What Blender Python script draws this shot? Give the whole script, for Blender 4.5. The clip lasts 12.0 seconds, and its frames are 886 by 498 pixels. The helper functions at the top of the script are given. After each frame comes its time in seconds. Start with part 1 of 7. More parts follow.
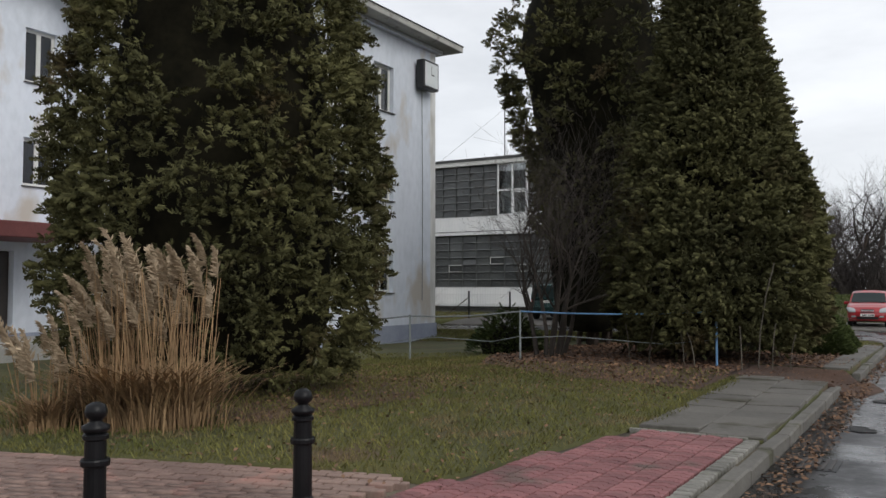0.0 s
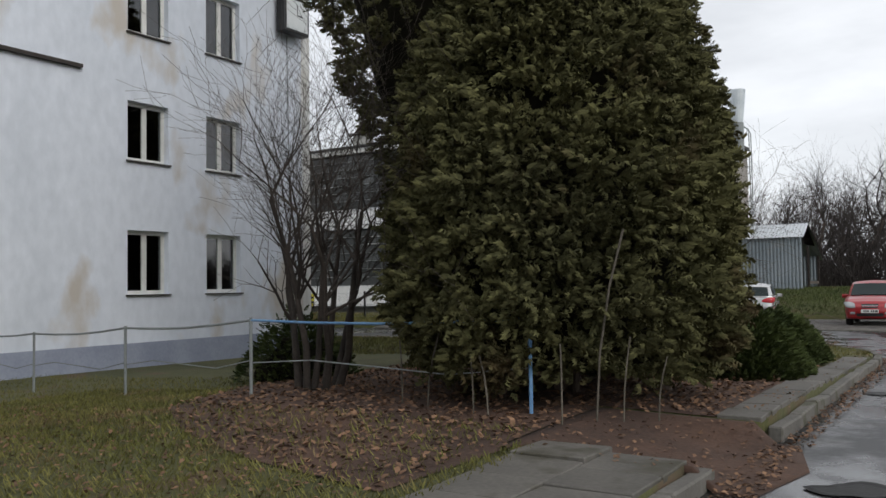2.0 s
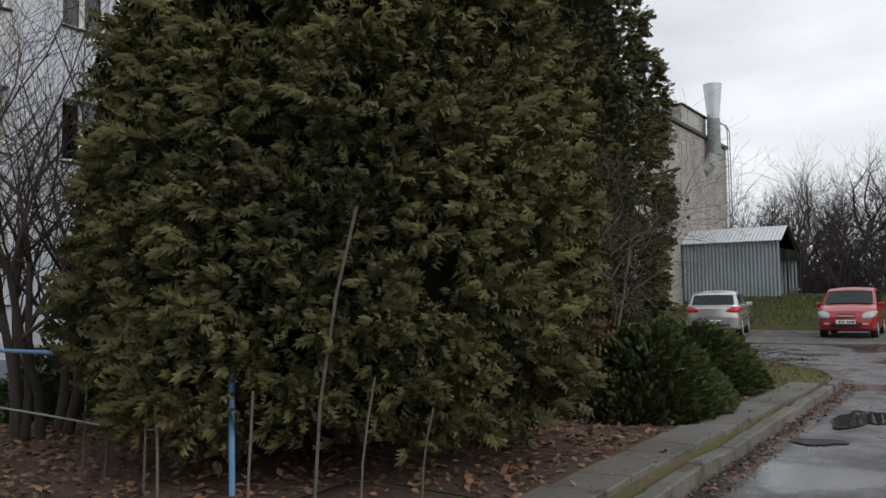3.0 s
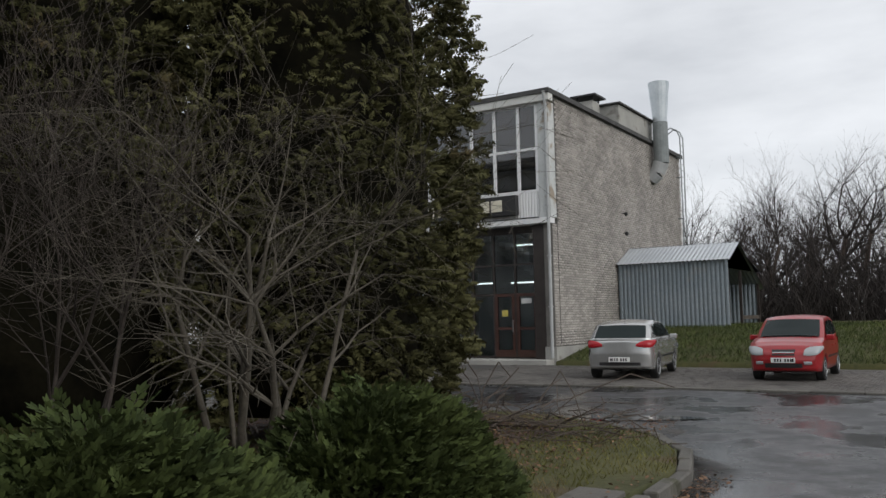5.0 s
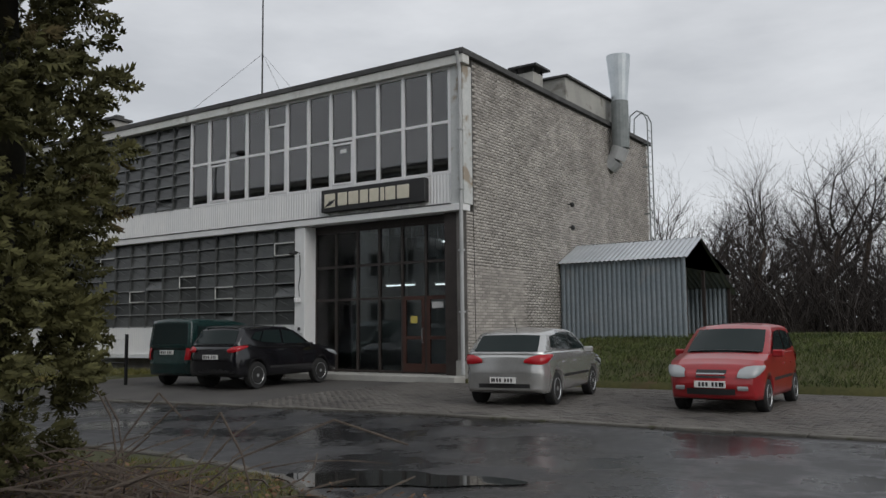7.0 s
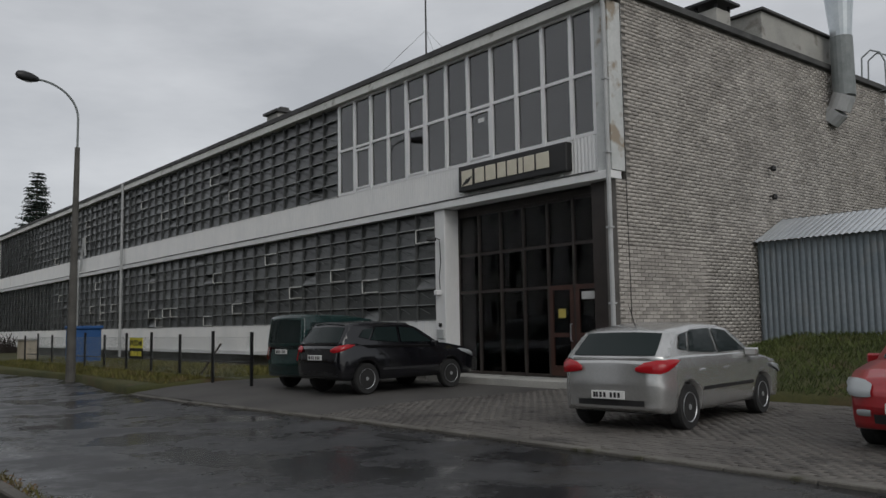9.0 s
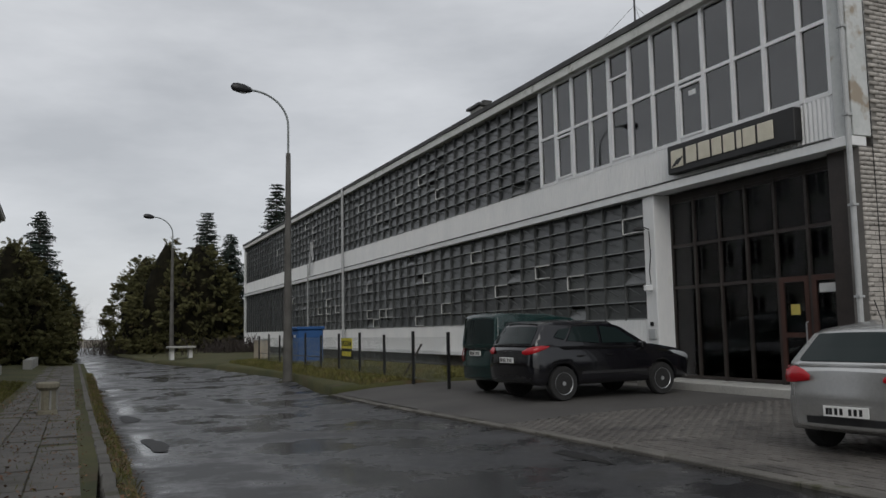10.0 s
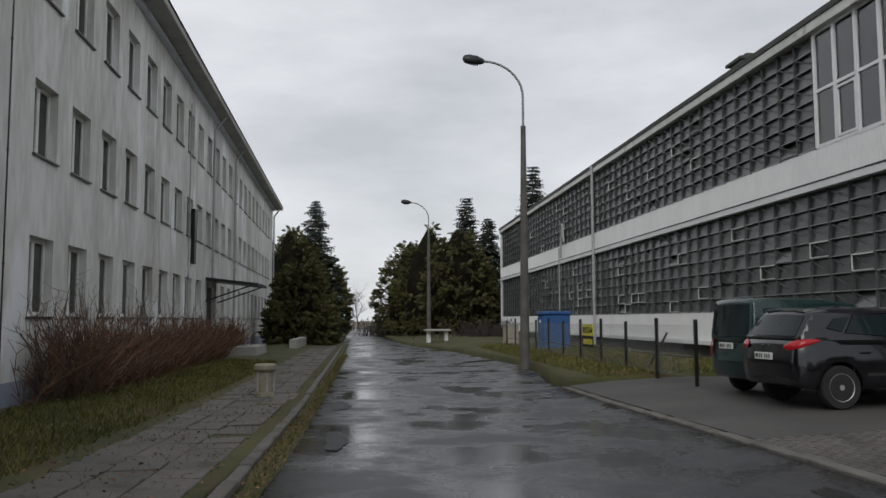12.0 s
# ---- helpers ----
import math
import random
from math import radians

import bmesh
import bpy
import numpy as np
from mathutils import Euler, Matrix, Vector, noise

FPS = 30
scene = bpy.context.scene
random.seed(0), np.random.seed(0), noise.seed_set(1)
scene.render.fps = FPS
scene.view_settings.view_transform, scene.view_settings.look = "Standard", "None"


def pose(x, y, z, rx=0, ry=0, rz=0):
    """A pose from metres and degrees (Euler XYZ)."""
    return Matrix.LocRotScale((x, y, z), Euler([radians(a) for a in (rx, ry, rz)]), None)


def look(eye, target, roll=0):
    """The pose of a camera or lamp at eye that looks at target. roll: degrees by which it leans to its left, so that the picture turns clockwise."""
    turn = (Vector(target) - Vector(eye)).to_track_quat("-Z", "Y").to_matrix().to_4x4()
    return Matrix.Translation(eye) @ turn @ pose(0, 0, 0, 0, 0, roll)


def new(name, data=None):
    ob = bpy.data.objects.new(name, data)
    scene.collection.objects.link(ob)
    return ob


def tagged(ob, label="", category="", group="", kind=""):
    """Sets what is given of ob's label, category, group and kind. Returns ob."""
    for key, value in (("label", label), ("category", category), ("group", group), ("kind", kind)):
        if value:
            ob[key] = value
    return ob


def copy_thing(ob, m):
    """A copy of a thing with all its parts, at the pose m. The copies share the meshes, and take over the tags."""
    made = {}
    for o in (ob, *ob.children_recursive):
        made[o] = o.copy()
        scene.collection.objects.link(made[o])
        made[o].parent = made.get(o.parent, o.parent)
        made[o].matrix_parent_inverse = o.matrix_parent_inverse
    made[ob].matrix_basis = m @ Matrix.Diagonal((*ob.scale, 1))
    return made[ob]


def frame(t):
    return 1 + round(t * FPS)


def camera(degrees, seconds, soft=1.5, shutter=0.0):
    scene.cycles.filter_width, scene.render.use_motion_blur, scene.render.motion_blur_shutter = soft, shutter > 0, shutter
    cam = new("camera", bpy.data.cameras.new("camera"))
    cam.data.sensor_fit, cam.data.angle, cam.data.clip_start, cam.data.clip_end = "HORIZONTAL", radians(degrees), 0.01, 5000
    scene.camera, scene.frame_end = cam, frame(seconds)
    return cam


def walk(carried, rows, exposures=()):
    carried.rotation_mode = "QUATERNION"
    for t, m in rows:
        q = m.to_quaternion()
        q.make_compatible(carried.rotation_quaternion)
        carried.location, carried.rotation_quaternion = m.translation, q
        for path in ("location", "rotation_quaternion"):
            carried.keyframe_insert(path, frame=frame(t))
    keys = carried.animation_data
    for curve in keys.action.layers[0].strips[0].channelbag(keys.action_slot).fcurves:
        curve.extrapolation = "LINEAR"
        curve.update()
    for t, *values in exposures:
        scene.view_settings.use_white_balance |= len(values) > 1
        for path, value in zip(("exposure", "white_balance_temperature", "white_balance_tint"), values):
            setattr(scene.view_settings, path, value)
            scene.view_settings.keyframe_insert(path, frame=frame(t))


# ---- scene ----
cam = camera(56.0, 12.0)
METRES, EYE, TILT, LEAN, TURN = 30.0, 1.33, 0.0, 0.0, 31.5
PATH = [
    (0, (-0.504, -2.011, 1.69), (-1.532, -0.298, 1.781), -0.0),
    (0.5, (-0.464, -0.085, 1.65), (-1.511, 1.617, 1.735), -2.6),
    (1, (-0.352, 1.819, 1.619), (-1.417, 3.509, 1.711), -1.0),
    (1.5, (-0.234, 3.738, 1.614), (-1.311, 5.421, 1.703), -0.7),
    (2, (-0.14, 5.688, 1.592), (-1.22, 7.369, 1.68), -0.9),
    (2.5, (-0.045, 7.617, 1.579), (-1.122, 9.3, 1.672), -0.8),
    (3, (0.146, 9.438, 1.577), (-0.934, 11.118, 1.683), -1.0),
    (4.8, (0.611, 15.602, 1.589), (-0.466, 17.28, 1.753), -1.6),
    (5, (0.651, 16.271, 1.586), (-0.427, 17.947, 1.756), -1.1),
    (5.5, (0.73, 17.888, 1.553), (-0.348, 19.562, 1.735), -0.7),
    (6, (0.858, 19.464, 1.528), (-0.222, 21.138, 1.712), -0.6),
    (6.5, (0.918, 20.889, 1.508), (-0.174, 22.554, 1.694), -0.2),
    (6.7, (0.933, 21.448, 1.506), (-0.164, 23.11, 1.694), -0.4),
    (8.3, (0.955, 25.595, 1.486), (-0.353, 27.096, 1.675), -0.3),
    (8.5, (0.889, 26.06, 1.483), (-0.486, 27.5, 1.669), -0.4),
    (9, (0.594, 26.954, 1.485), (-0.947, 28.215, 1.672), -0.9),
    (9.5, (0.129, 27.791, 1.475), (-1.576, 28.82, 1.668), -1.4),
    (10, (-0.387, 28.506, 1.472), (-2.212, 29.301, 1.668), -1.1),
    (10.5, (-0.932, 29.02, 1.493), (-2.831, 29.613, 1.691), -1.5),
    (11, (-1.514, 29.417, 1.505), (-3.473, 29.772, 1.696), -0.8),
    (11.5, (-1.962, 29.748, 1.486), (-3.941, 29.979, 1.661), -0.5),
    (12, (-2.366, 30.024, 1.469), (-4.351, 30.205, 1.637), -0.2),
]
walk(cam, [(t, look(eye, target, roll)) for t, eye, target, roll in PATH],
     [(0.0, 0.35), (3.0, 0.3), (5.0, 0.15), (6.5, 0.0), (8.5, -0.4), (9.5, -0.35), (10.5, -0.18), (12.0, -0.05)])

# ---- world: overcast winter sky and a weak, very soft sun ----
world = bpy.data.worlds.new("world")
scene.world = world
world.use_nodes = True
wn, wl = world.node_tree.nodes, world.node_tree.links
bg = wn["Background"]
sky = wn.new("ShaderNodeTexSky")
sky.sky_type, sky.sun_disc = "NISHITA", False
sky.sun_elevation, sky.sun_rotation = radians(36), radians(110)
coord = wn.new("ShaderNodeTexCoord")
mapping = wn.new("ShaderNodeMapping")
mapping.inputs["Scale"].default_value = (1.0, 1.0, 3.2)
cloud = wn.new("ShaderNodeTexNoise")
cloud.inputs["Scale"].default_value, cloud.inputs["Detail"].default_value = 2.2, 6.0
cloud.inputs["Roughness"].default_value = 0.55
cramp = wn.new("ShaderNodeValToRGB")
cramp.color_ramp.elements[0].position, cramp.color_ramp.elements[1].position = 0.36, 0.66
cramp.color_ramp.elements[0].color = (4.6, 4.75, 5.0, 1)
cramp.color_ramp.elements[1].color = (6.6, 6.75, 7.0, 1)
mix = wn.new("ShaderNodeMix")
mix.data_type = "RGBA"
mix.inputs["Factor"].default_value = 0.93
wl.new(coord.outputs["Generated"], mapping.inputs["Vector"])
wl.new(mapping.outputs["Vector"], cloud.inputs["Vector"])
wl.new(cloud.outputs["Fac"], cramp.inputs["Fac"])
wl.new(sky.outputs["Color"], mix.inputs["A"])
wl.new(cramp.outputs["Color"], mix.inputs["B"])
wl.new(mix.outputs["Result"], bg.inputs["Color"])
bg.inputs["Strength"].default_value = 0.125
sun = new("sun", bpy.data.lights.new("sun", "SUN"))
sun.data.energy, sun.data.angle, sun.data.color = 1.1, radians(40), (1.0, 0.97, 0.93)
sun.matrix_world = look((60, -10, 45), (0, 12, 0))


# ---- materials ----
def mat(name, a, b=None, rough=0.8, scale=3.0, fine=40.0, bump=0.25, metal=0.0, c=None, spots=0.0,
        stretch=(1, 1, 1), jitter=0.0, coat=0.0, spec=0.5, dist=0.01, local=False):
    """A surface of two blended colours at two scales, with fine relief; c is a third colour in spots."""
    m = bpy.data.materials.new(name)
    m.use_nodes = True
    n, l = m.node_tree.nodes, m.node_tree.links
    p = n["Principled BSDF"]
    p.inputs["Roughness"].default_value, p.inputs["Metallic"].default_value = rough, metal
    p.inputs["Coat Weight"].default_value = coat
    p.inputs["Specular IOR Level"].default_value = spec
    b = b or tuple(v * 0.8 for v in a)
    tc = n.new("ShaderNodeTexCoord")
    mp = n.new("ShaderNodeMapping")
    mp.inputs["Scale"].default_value = stretch
    geo = n.new("ShaderNodeNewGeometry")
    l.new(tc.outputs["Object"] if local else geo.outputs["Position"], mp.inputs["Vector"])
    big, small = n.new("ShaderNodeTexNoise"), n.new("ShaderNodeTexNoise")
    for node, s, d in ((big, scale, 5.0), (small, fine, 4.0)):
        node.inputs["Scale"].default_value, node.inputs["Detail"].default_value = s, d
        l.new(mp.outputs["Vector"], node.inputs["Vector"])
    add = n.new("ShaderNodeMath")
    add.operation = "ADD"
    half = n.new("ShaderNodeMath")
    half.operation = "MULTIPLY"
    half.inputs[1].default_value = 0.6
    l.new(small.outputs["Fac"], half.inputs[0])
    l.new(big.outputs["Fac"], add.inputs[0])
    l.new(half.outputs[0], add.inputs[1])
    ramp = n.new("ShaderNodeValToRGB")
    ramp.color_ramp.elements[0].position, ramp.color_ramp.elements[1].position = 0.58, 1.02
    ramp.color_ramp.elements[0].color, ramp.color_ramp.elements[1].color = (*a, 1), (*b, 1)
    l.new(add.outputs[0], ramp.inputs["Fac"])
    out = ramp.outputs["Color"]
    if c:
        third = n.new("ShaderNodeTexNoise")
        third.inputs["Scale"].default_value, third.inputs["Detail"].default_value = scale * 1.7, 6.0
        l.new(mp.outputs["Vector"], third.inputs["Vector"])
        r2 = n.new("ShaderNodeValToRGB")
        r2.color_ramp.elements[0].position, r2.color_ramp.elements[1].position = 0.62 - spots, 0.72 - spots
        l.new(third.outputs["Fac"], r2.inputs["Fac"])
        mx = n.new("ShaderNodeMix")
        mx.data_type = "RGBA"
        mx.inputs["B"].default_value = (*c, 1)
        l.new(r2.outputs["Color"], mx.inputs["Factor"])
        l.new(out, mx.inputs["A"])
        out = mx.outputs["Result"]
    if jitter:
        info = n.new("ShaderNodeObjectInfo")
        geo2 = n.new("ShaderNodeNewGeometry")
        su = n.new("ShaderNodeMath")
        su.operation = "ADD"
        l.new(info.outputs["Random"], su.inputs[0])
        l.new(geo2.outputs["Random Per Island"], su.inputs[1])
        fr = n.new("ShaderNodeMath")
        fr.operation = "FRACT"
        l.new(su.outputs[0], fr.inputs[0])
        mr = n.new("ShaderNodeMapRange")
        mr.inputs["To Min"].default_value, mr.inputs["To Max"].default_value = 1 - jitter, 1 + jitter
        l.new(fr.outputs[0], mr.inputs["Value"])
        hs = n.new("ShaderNodeHueSaturation")
        l.new(mr.outputs["Result"], hs.inputs["Value"])
        l.new(out, hs.inputs["Color"])
        out = hs.outputs["Color"]
    l.new(out, p.inputs["Base Color"])
    if bump:
        bp = n.new("ShaderNodeBump")
        bp.inputs["Strength"].default_value, bp.inputs["Distance"].default_value = bump, dist
        l.new(add.outputs[0], bp.inputs["Height"])
        l.new(bp.outputs["Normal"], p.inputs["Normal"])
    return m


def glass(name, tint, rough=0.03, clear=0.0, gloss=2.15):
    """Window glass: dark reflective pane, or clear see-through glass."""
    m = bpy.data.materials.new(name)
    m.use_nodes = True
    n, l = m.node_tree.nodes, m.node_tree.links
    p = n["Principled BSDF"]
    p.inputs["Base Color"].default_value = (*tint, 1)
    p.inputs["Roughness"].default_value = rough
    p.inputs["Transmission Weight"].default_value = clear
    p.inputs["IOR"].default_value = 1.45
    if clear:
        # thin pane: straight through, with a surface gloss
        out = n["Material Output"]
        tr, gl, fr, mx = n.new("ShaderNodeBsdfTransparent"), n.new("ShaderNodeBsdfGlossy"), n.new("ShaderNodeFresnel"), n.new("ShaderNodeMixShader")
        tr.inputs["Color"].default_value = (*tint, 1)
        gl.inputs["Roughness"].default_value = rough
        fr.inputs["IOR"].default_value = gloss
        l.new(fr.outputs[0], mx.inputs["Fac"])
        l.new(tr.outputs[0], mx.inputs[1])
        l.new(gl.outputs[0], mx.inputs[2])
        l.new(mx.outputs[0], out.inputs["Surface"])
    return m


def asphalt_mat(name):
    """Old asphalt, wet in patches: the wet parts are dark and glossy, with small puddles."""
    m = mat(name, (0.022, 0.022, 0.024), (0.045, 0.045, 0.047), 0.5, 0.5, 60.0, 0.35, dist=0.006, c=(0.03, 0.028, 0.026), spots=0.04)
    n, l = m.node_tree.nodes, m.node_tree.links
    p = n["Principled BSDF"]
    geo = n.new("ShaderNodeNewGeometry")
    wet = n.new("ShaderNodeTexNoise")
    wet.inputs["Scale"].default_value, wet.inputs["Detail"].default_value = 0.55, 9.0
    wet.inputs["Roughness"].default_value = 0.68
    l.new(geo.outputs["Position"], wet.inputs["Vector"])
    r = n.new("ShaderNodeMapRange")
    r.inputs["From Min"].default_value, r.inputs["From Max"].default_value = 0.40, 0.58
    r.inputs["To Min"].default_value, r.inputs["To Max"].default_value = 0.55, 0.12
    l.new(wet.outputs["Fac"], r.inputs["Value"])
    l.new(r.outputs["Result"], p.inputs["Roughness"])
    return m


PLASTER = mat("white_plaster", (0.58, 0.62, 0.68), (0.73, 0.77, 0.84), 0.9, 0.35, 5.0, 0.3, c=(0.52, 0.48, 0.43), spots=0.045, stretch=(1, 1, 0.6))
PLASTER_OLD = mat("weathered_plaster", (0.46, 0.45, 0.41), (0.74, 0.74, 0.72), 0.9, 0.55, 5.0, 0.5, c=(0.80, 0.82, 0.83), spots=0.05, stretch=(1, 1, 0.3))
PLINTH = mat("plinth_paint", (0.25, 0.28, 0.36), (0.33, 0.36, 0.44), 0.85, 1.5, 18.0, 0.4)
WHITEP = mat("white_panel", (0.72, 0.73, 0.73), (0.8, 0.8, 0.79), 0.6, 1.2, 12.0, 0.1, c=(0.5, 0.48, 0.42), spots=-0.06, stretch=(1, 1, 0.3))
FASCIA = mat("fascia_paint", (0.55, 0.55, 0.52), (0.68, 0.68, 0.65), 0.7, 1.0, 9.0, 0.2, c=(0.25, 0.24, 0.2), spots=0.0)
CONC = mat("concrete", (0.30, 0.30, 0.28), (0.42, 0.41, 0.38), 0.9, 1.2, 25.0, 0.4, c=(0.2, 0.19, 0.17), spots=0.0)
PEEL = mat("peeling_render", (0.5, 0.52, 0.51), (0.62, 0.63, 0.62), 0.85, 1.2, 12.0, 0.5, c=(0.33, 0.28, 0.22), spots=0.07)
MORTAR = mat("mortar", (0.13, 0.125, 0.115), (0.2, 0.19, 0.175), 0.95, 2.0, 30.0, 0.3)
BRICK = mat("grey_white_brick", (0.29, 0.27, 0.245), (0.45, 0.42, 0.385), 0.85, 0.9, 18.0, 0.4, jitter=0.2, c=(0.3, 0.28, 0.25), spots=-0.03)
DARKM = mat("dark_brown_metal", (0.028, 0.022, 0.02), (0.045, 0.036, 0.032), 0.45, 3.0, 40.0, 0.1)
BLACKM = mat("black_iron", (0.005, 0.005, 0.006), (0.012, 0.012, 0.013), 0.45, 5.0, 60.0, 0.15)
GALV = mat("galvanised_steel", (0.38, 0.4, 0.41), (0.52, 0.54, 0.55), 0.42, 2.0, 14.0, 0.1, metal=0.7)
BOLLARD = mat("bollard_black_paint", (0.004, 0.004, 0.005), (0.009, 0.009, 0.010), 0.35, 5.0, 60.0, 0.15, spec=0.2)
BARDARK = mat("dark_glazing_bar", (0.05, 0.053, 0.053), (0.095, 0.10, 0.098), 0.6, 2.0, 30.0, 0.1)
CORR = mat("corrugated_sheet", (0.18, 0.215, 0.24), (0.25, 0.285, 0.31), 0.5, 0.8, 10.0, 0.05, metal=0.35, c=(0.24, 0.26, 0.27), spots=0.0)
PIPE = mat("grey_pipe_paint", (0.36, 0.37, 0.37), (0.45, 0.46, 0.46), 0.6, 3.0, 25.0, 0.1)
GREYBAR = mat("window_bar_steel", (0.20, 0.21, 0.21), (0.32, 0.33, 0.32), 0.6, 2.0, 30.0, 0.15)
ROOFM = mat("roofing_felt", (0.05, 0.05, 0.05), (0.09, 0.09, 0.088), 0.9, 2.0, 30.0, 0.3)
PVC = mat("white_window_frame", (0.74, 0.75, 0.76), (0.8, 0.8, 0.8), 0.4, 3.0, 30.0, 0.03)
WOODF = mat("old_window_frame", (0.6, 0.6, 0.57), (0.72, 0.72, 0.69), 0.7, 4.0, 40.0, 0.2)
INSIDE = mat("dark_interior", (0.20, 0.20, 0.19), (0.28, 0.28, 0.27), 0.9, 1.0, 8.0, 0.1)
INWALL = mat("interior_wall", (0.45, 0.45, 0.43), (0.52, 0.52, 0.5), 0.9, 0.8, 8.0, 0.1)
CURTAIN = mat("pale_curtain", (0.66, 0.67, 0.67), (0.8, 0.8, 0.79), 0.9, 9.0, 30.0, 0.2, stretch=(1, 1, 0.06))
GLASS = glass("window_glass", (0.82, 0.85, 0.86), 0.02, 1.0)
GLASS_D = glass("tinted_glass", (0.5, 0.53, 0.58), 0.02, 1.0)
GLASS_E = glass("entrance_glass", (0.80, 0.84, 0.86), 0.02, 1.0, 1.55)
GLASS_OLD = mat("dirty_wired_glass", (0.038, 0.042, 0.043), (0.078, 0.083, 0.08), 0.3, 0.8, 14.0, 0.15, jitter=0.45, spec=0.6)
ASPHALT = asphalt_mat("wet_asphalt")
GROUNDM = mat("soil", (0.08, 0.065, 0.045), (0.13, 0.11, 0.075), 0.95, 0.6, 20.0, 0.5)
LAWN = mat("lawn_turf", (0.036, 0.042, 0.012), (0.084, 0.08, 0.026), 0.95, 0.5, 14.0, 0.6, c=(0.085, 0.055, 0.03), spots=0.04, dist=0.03)
LEAFSOIL = mat("leaf_litter_soil", (0.04, 0.022, 0.015), (0.085, 0.046, 0.03), 0.95, 1.2, 25.0, 0.6, dist=0.02)
SLAB = mat("pavement_slab", (0.075, 0.07, 0.062), (0.13, 0.12, 0.105), 0.75, 1.0, 25.0, 0.35, jitter=0.12, c=(0.055, 0.05, 0.035), spots=0.06)
KERB = mat("kerb_concrete", (0.08, 0.075, 0.066), (0.145, 0.136, 0.12), 0.85, 1.5, 30.0, 0.4, jitter=0.12, c=(0.06, 0.058, 0.035), spots=0.05)
PAVER = mat("grey_paver", (0.085, 0.077, 0.07), (0.135, 0.125, 0.112), 0.7, 0.7, 30.0, 0.3, jitter=0.14, c=(0.06, 0.055, 0.05), spots=0.05)
REDPAVER = mat("red_paver", (0.155, 0.058, 0.06), (0.235, 0.10, 0.10), 0.75, 1.0, 30.0, 0.4, jitter=0.25, c=(0.12, 0.075, 0.065), spots=0.03)
PALEPAVER = mat("pale_paver", (0.15, 0.095, 0.08), (0.24, 0.165, 0.135), 0.75, 1.0, 30.0, 0.3, jitter=0.15, c=(0.3, 0.16, 0.13), spots=0.05)
BARK = mat("bark", (0.05, 0.036, 0.028), (0.10, 0.076, 0.06), 0.95, 4.0, 40.0, 0.6, stretch=(1, 1, 0.3))
TWIG = mat("bare_twigs", (0.055, 0.042, 0.034), (0.11, 0.088, 0.07), 0.9, 3.0, 30.0, 0.1)
TWIG_DARK = mat("dark_lilac_twigs", (0.03, 0.024, 0.02), (0.065, 0.052, 0.043), 0.9, 3.0, 30.0, 0.1)
TWIG_PALE = mat("pale_lichened_twigs", (0.055, 0.047, 0.036), (0.12, 0.106, 0.082), 0.9, 3.0, 30.0, 0.1)
TWIG_FAR = mat("far_bare_twigs", (0.024, 0.019, 0.017), (0.05, 0.041, 0.037), 0.95, 1.0, 9.0, 0.0)
THUJA = mat("thuja_foliage", (0.044, 0.044, 0.020), (0.102, 0.099, 0.041), 0.85, 0.55, 7.0, 0.0, jitter=0.35, c=(0.085, 0.064, 0.032), spots=0.02, spec=0.15)
# near-black: the shade inside evergreen crowns, put into their solid cores
CROWN_SHADE = mat("crown_shade", (0.005, 0.005, 0.003), (0.016, 0.014, 0.008), 0.95, 2.0, 12.0, 0.5, spec=0.1)
JUNIPER = mat("juniper_foliage", (0.03, 0.044, 0.015), (0.07, 0.09, 0.026), 0.85, 1.0, 10.0, 0.0, jitter=0.3, spec=0.2)
SPRUCE = mat("spruce_needles", (0.022, 0.033, 0.026), (0.05, 0.068, 0.055), 0.85, 0.8, 9.0, 0.0, jitter=0.3, spec=0.2)
STRAW = mat("dry_grass_straw", (0.17, 0.10, 0.05), (0.32, 0.21, 0.11), 0.9, 3.0, 20.0, 0.0, jitter=0.25)
PLUME = mat("grass_plume", (0.20, 0.145, 0.09), (0.36, 0.28, 0.19), 0.95, 3.0, 20.0, 0.0, jitter=0.2)
LEAVES = mat("fallen_leaves", (0.09, 0.046, 0.026), (0.20, 0.115, 0.065), 0.9, 3.0, 20.0, 0.0, jitter=0.5)
GRASSB = mat("grass_blades", (0.075, 0.082, 0.015), (0.165, 0.15, 0.042), 0.9, 0.7, 10.0, 0.0, jitter=0.4, c=(0.17, 0.125, 0.06), spots=0.06)
GRASS_BANK = mat("green_bank_grass", (0.04, 0.06, 0.013), (0.095, 0.115, 0.03), 0.9, 0.7, 10.0, 0.0, jitter=0.4, c=(0.12, 0.10, 0.045), spots=0.02)
BLUEP = mat("blue_fence_paint", (0.10, 0.22, 0.40), (0.15, 0.29, 0.48), 0.6, 4.0, 30.0, 0.1, c=(0.25, 0.3, 0.35), spots=0.0)
GREYP = mat("grey_fence_paint", (0.18, 0.2, 0.2), (0.25, 0.27, 0.27), 0.7, 4.0, 30.0, 0.1)


# ---- mesh helpers ----
def part(name, bm, material, parent=None, label="", smooth=False):
    me = bpy.data.meshes.new(name)
    bm.normal_update()
    bm.to_mesh(me)
    bm.free()
    for mm in (material if isinstance(material, (list, tuple)) else [material]):
        me.materials.append(mm)
    if smooth:
        me.polygons.foreach_set("use_smooth", [True] * len(me.polygons))
    ob = new(name, me)
    ob.parent = parent
    if label:
        ob["label"] = label
    return ob


def thing(name, label, category, group="", at=(0, 0, 0)):
    ob = new(name)
    ob.empty_display_size = 0.2
    ob.location = at
    return tagged(ob, label, category, group)


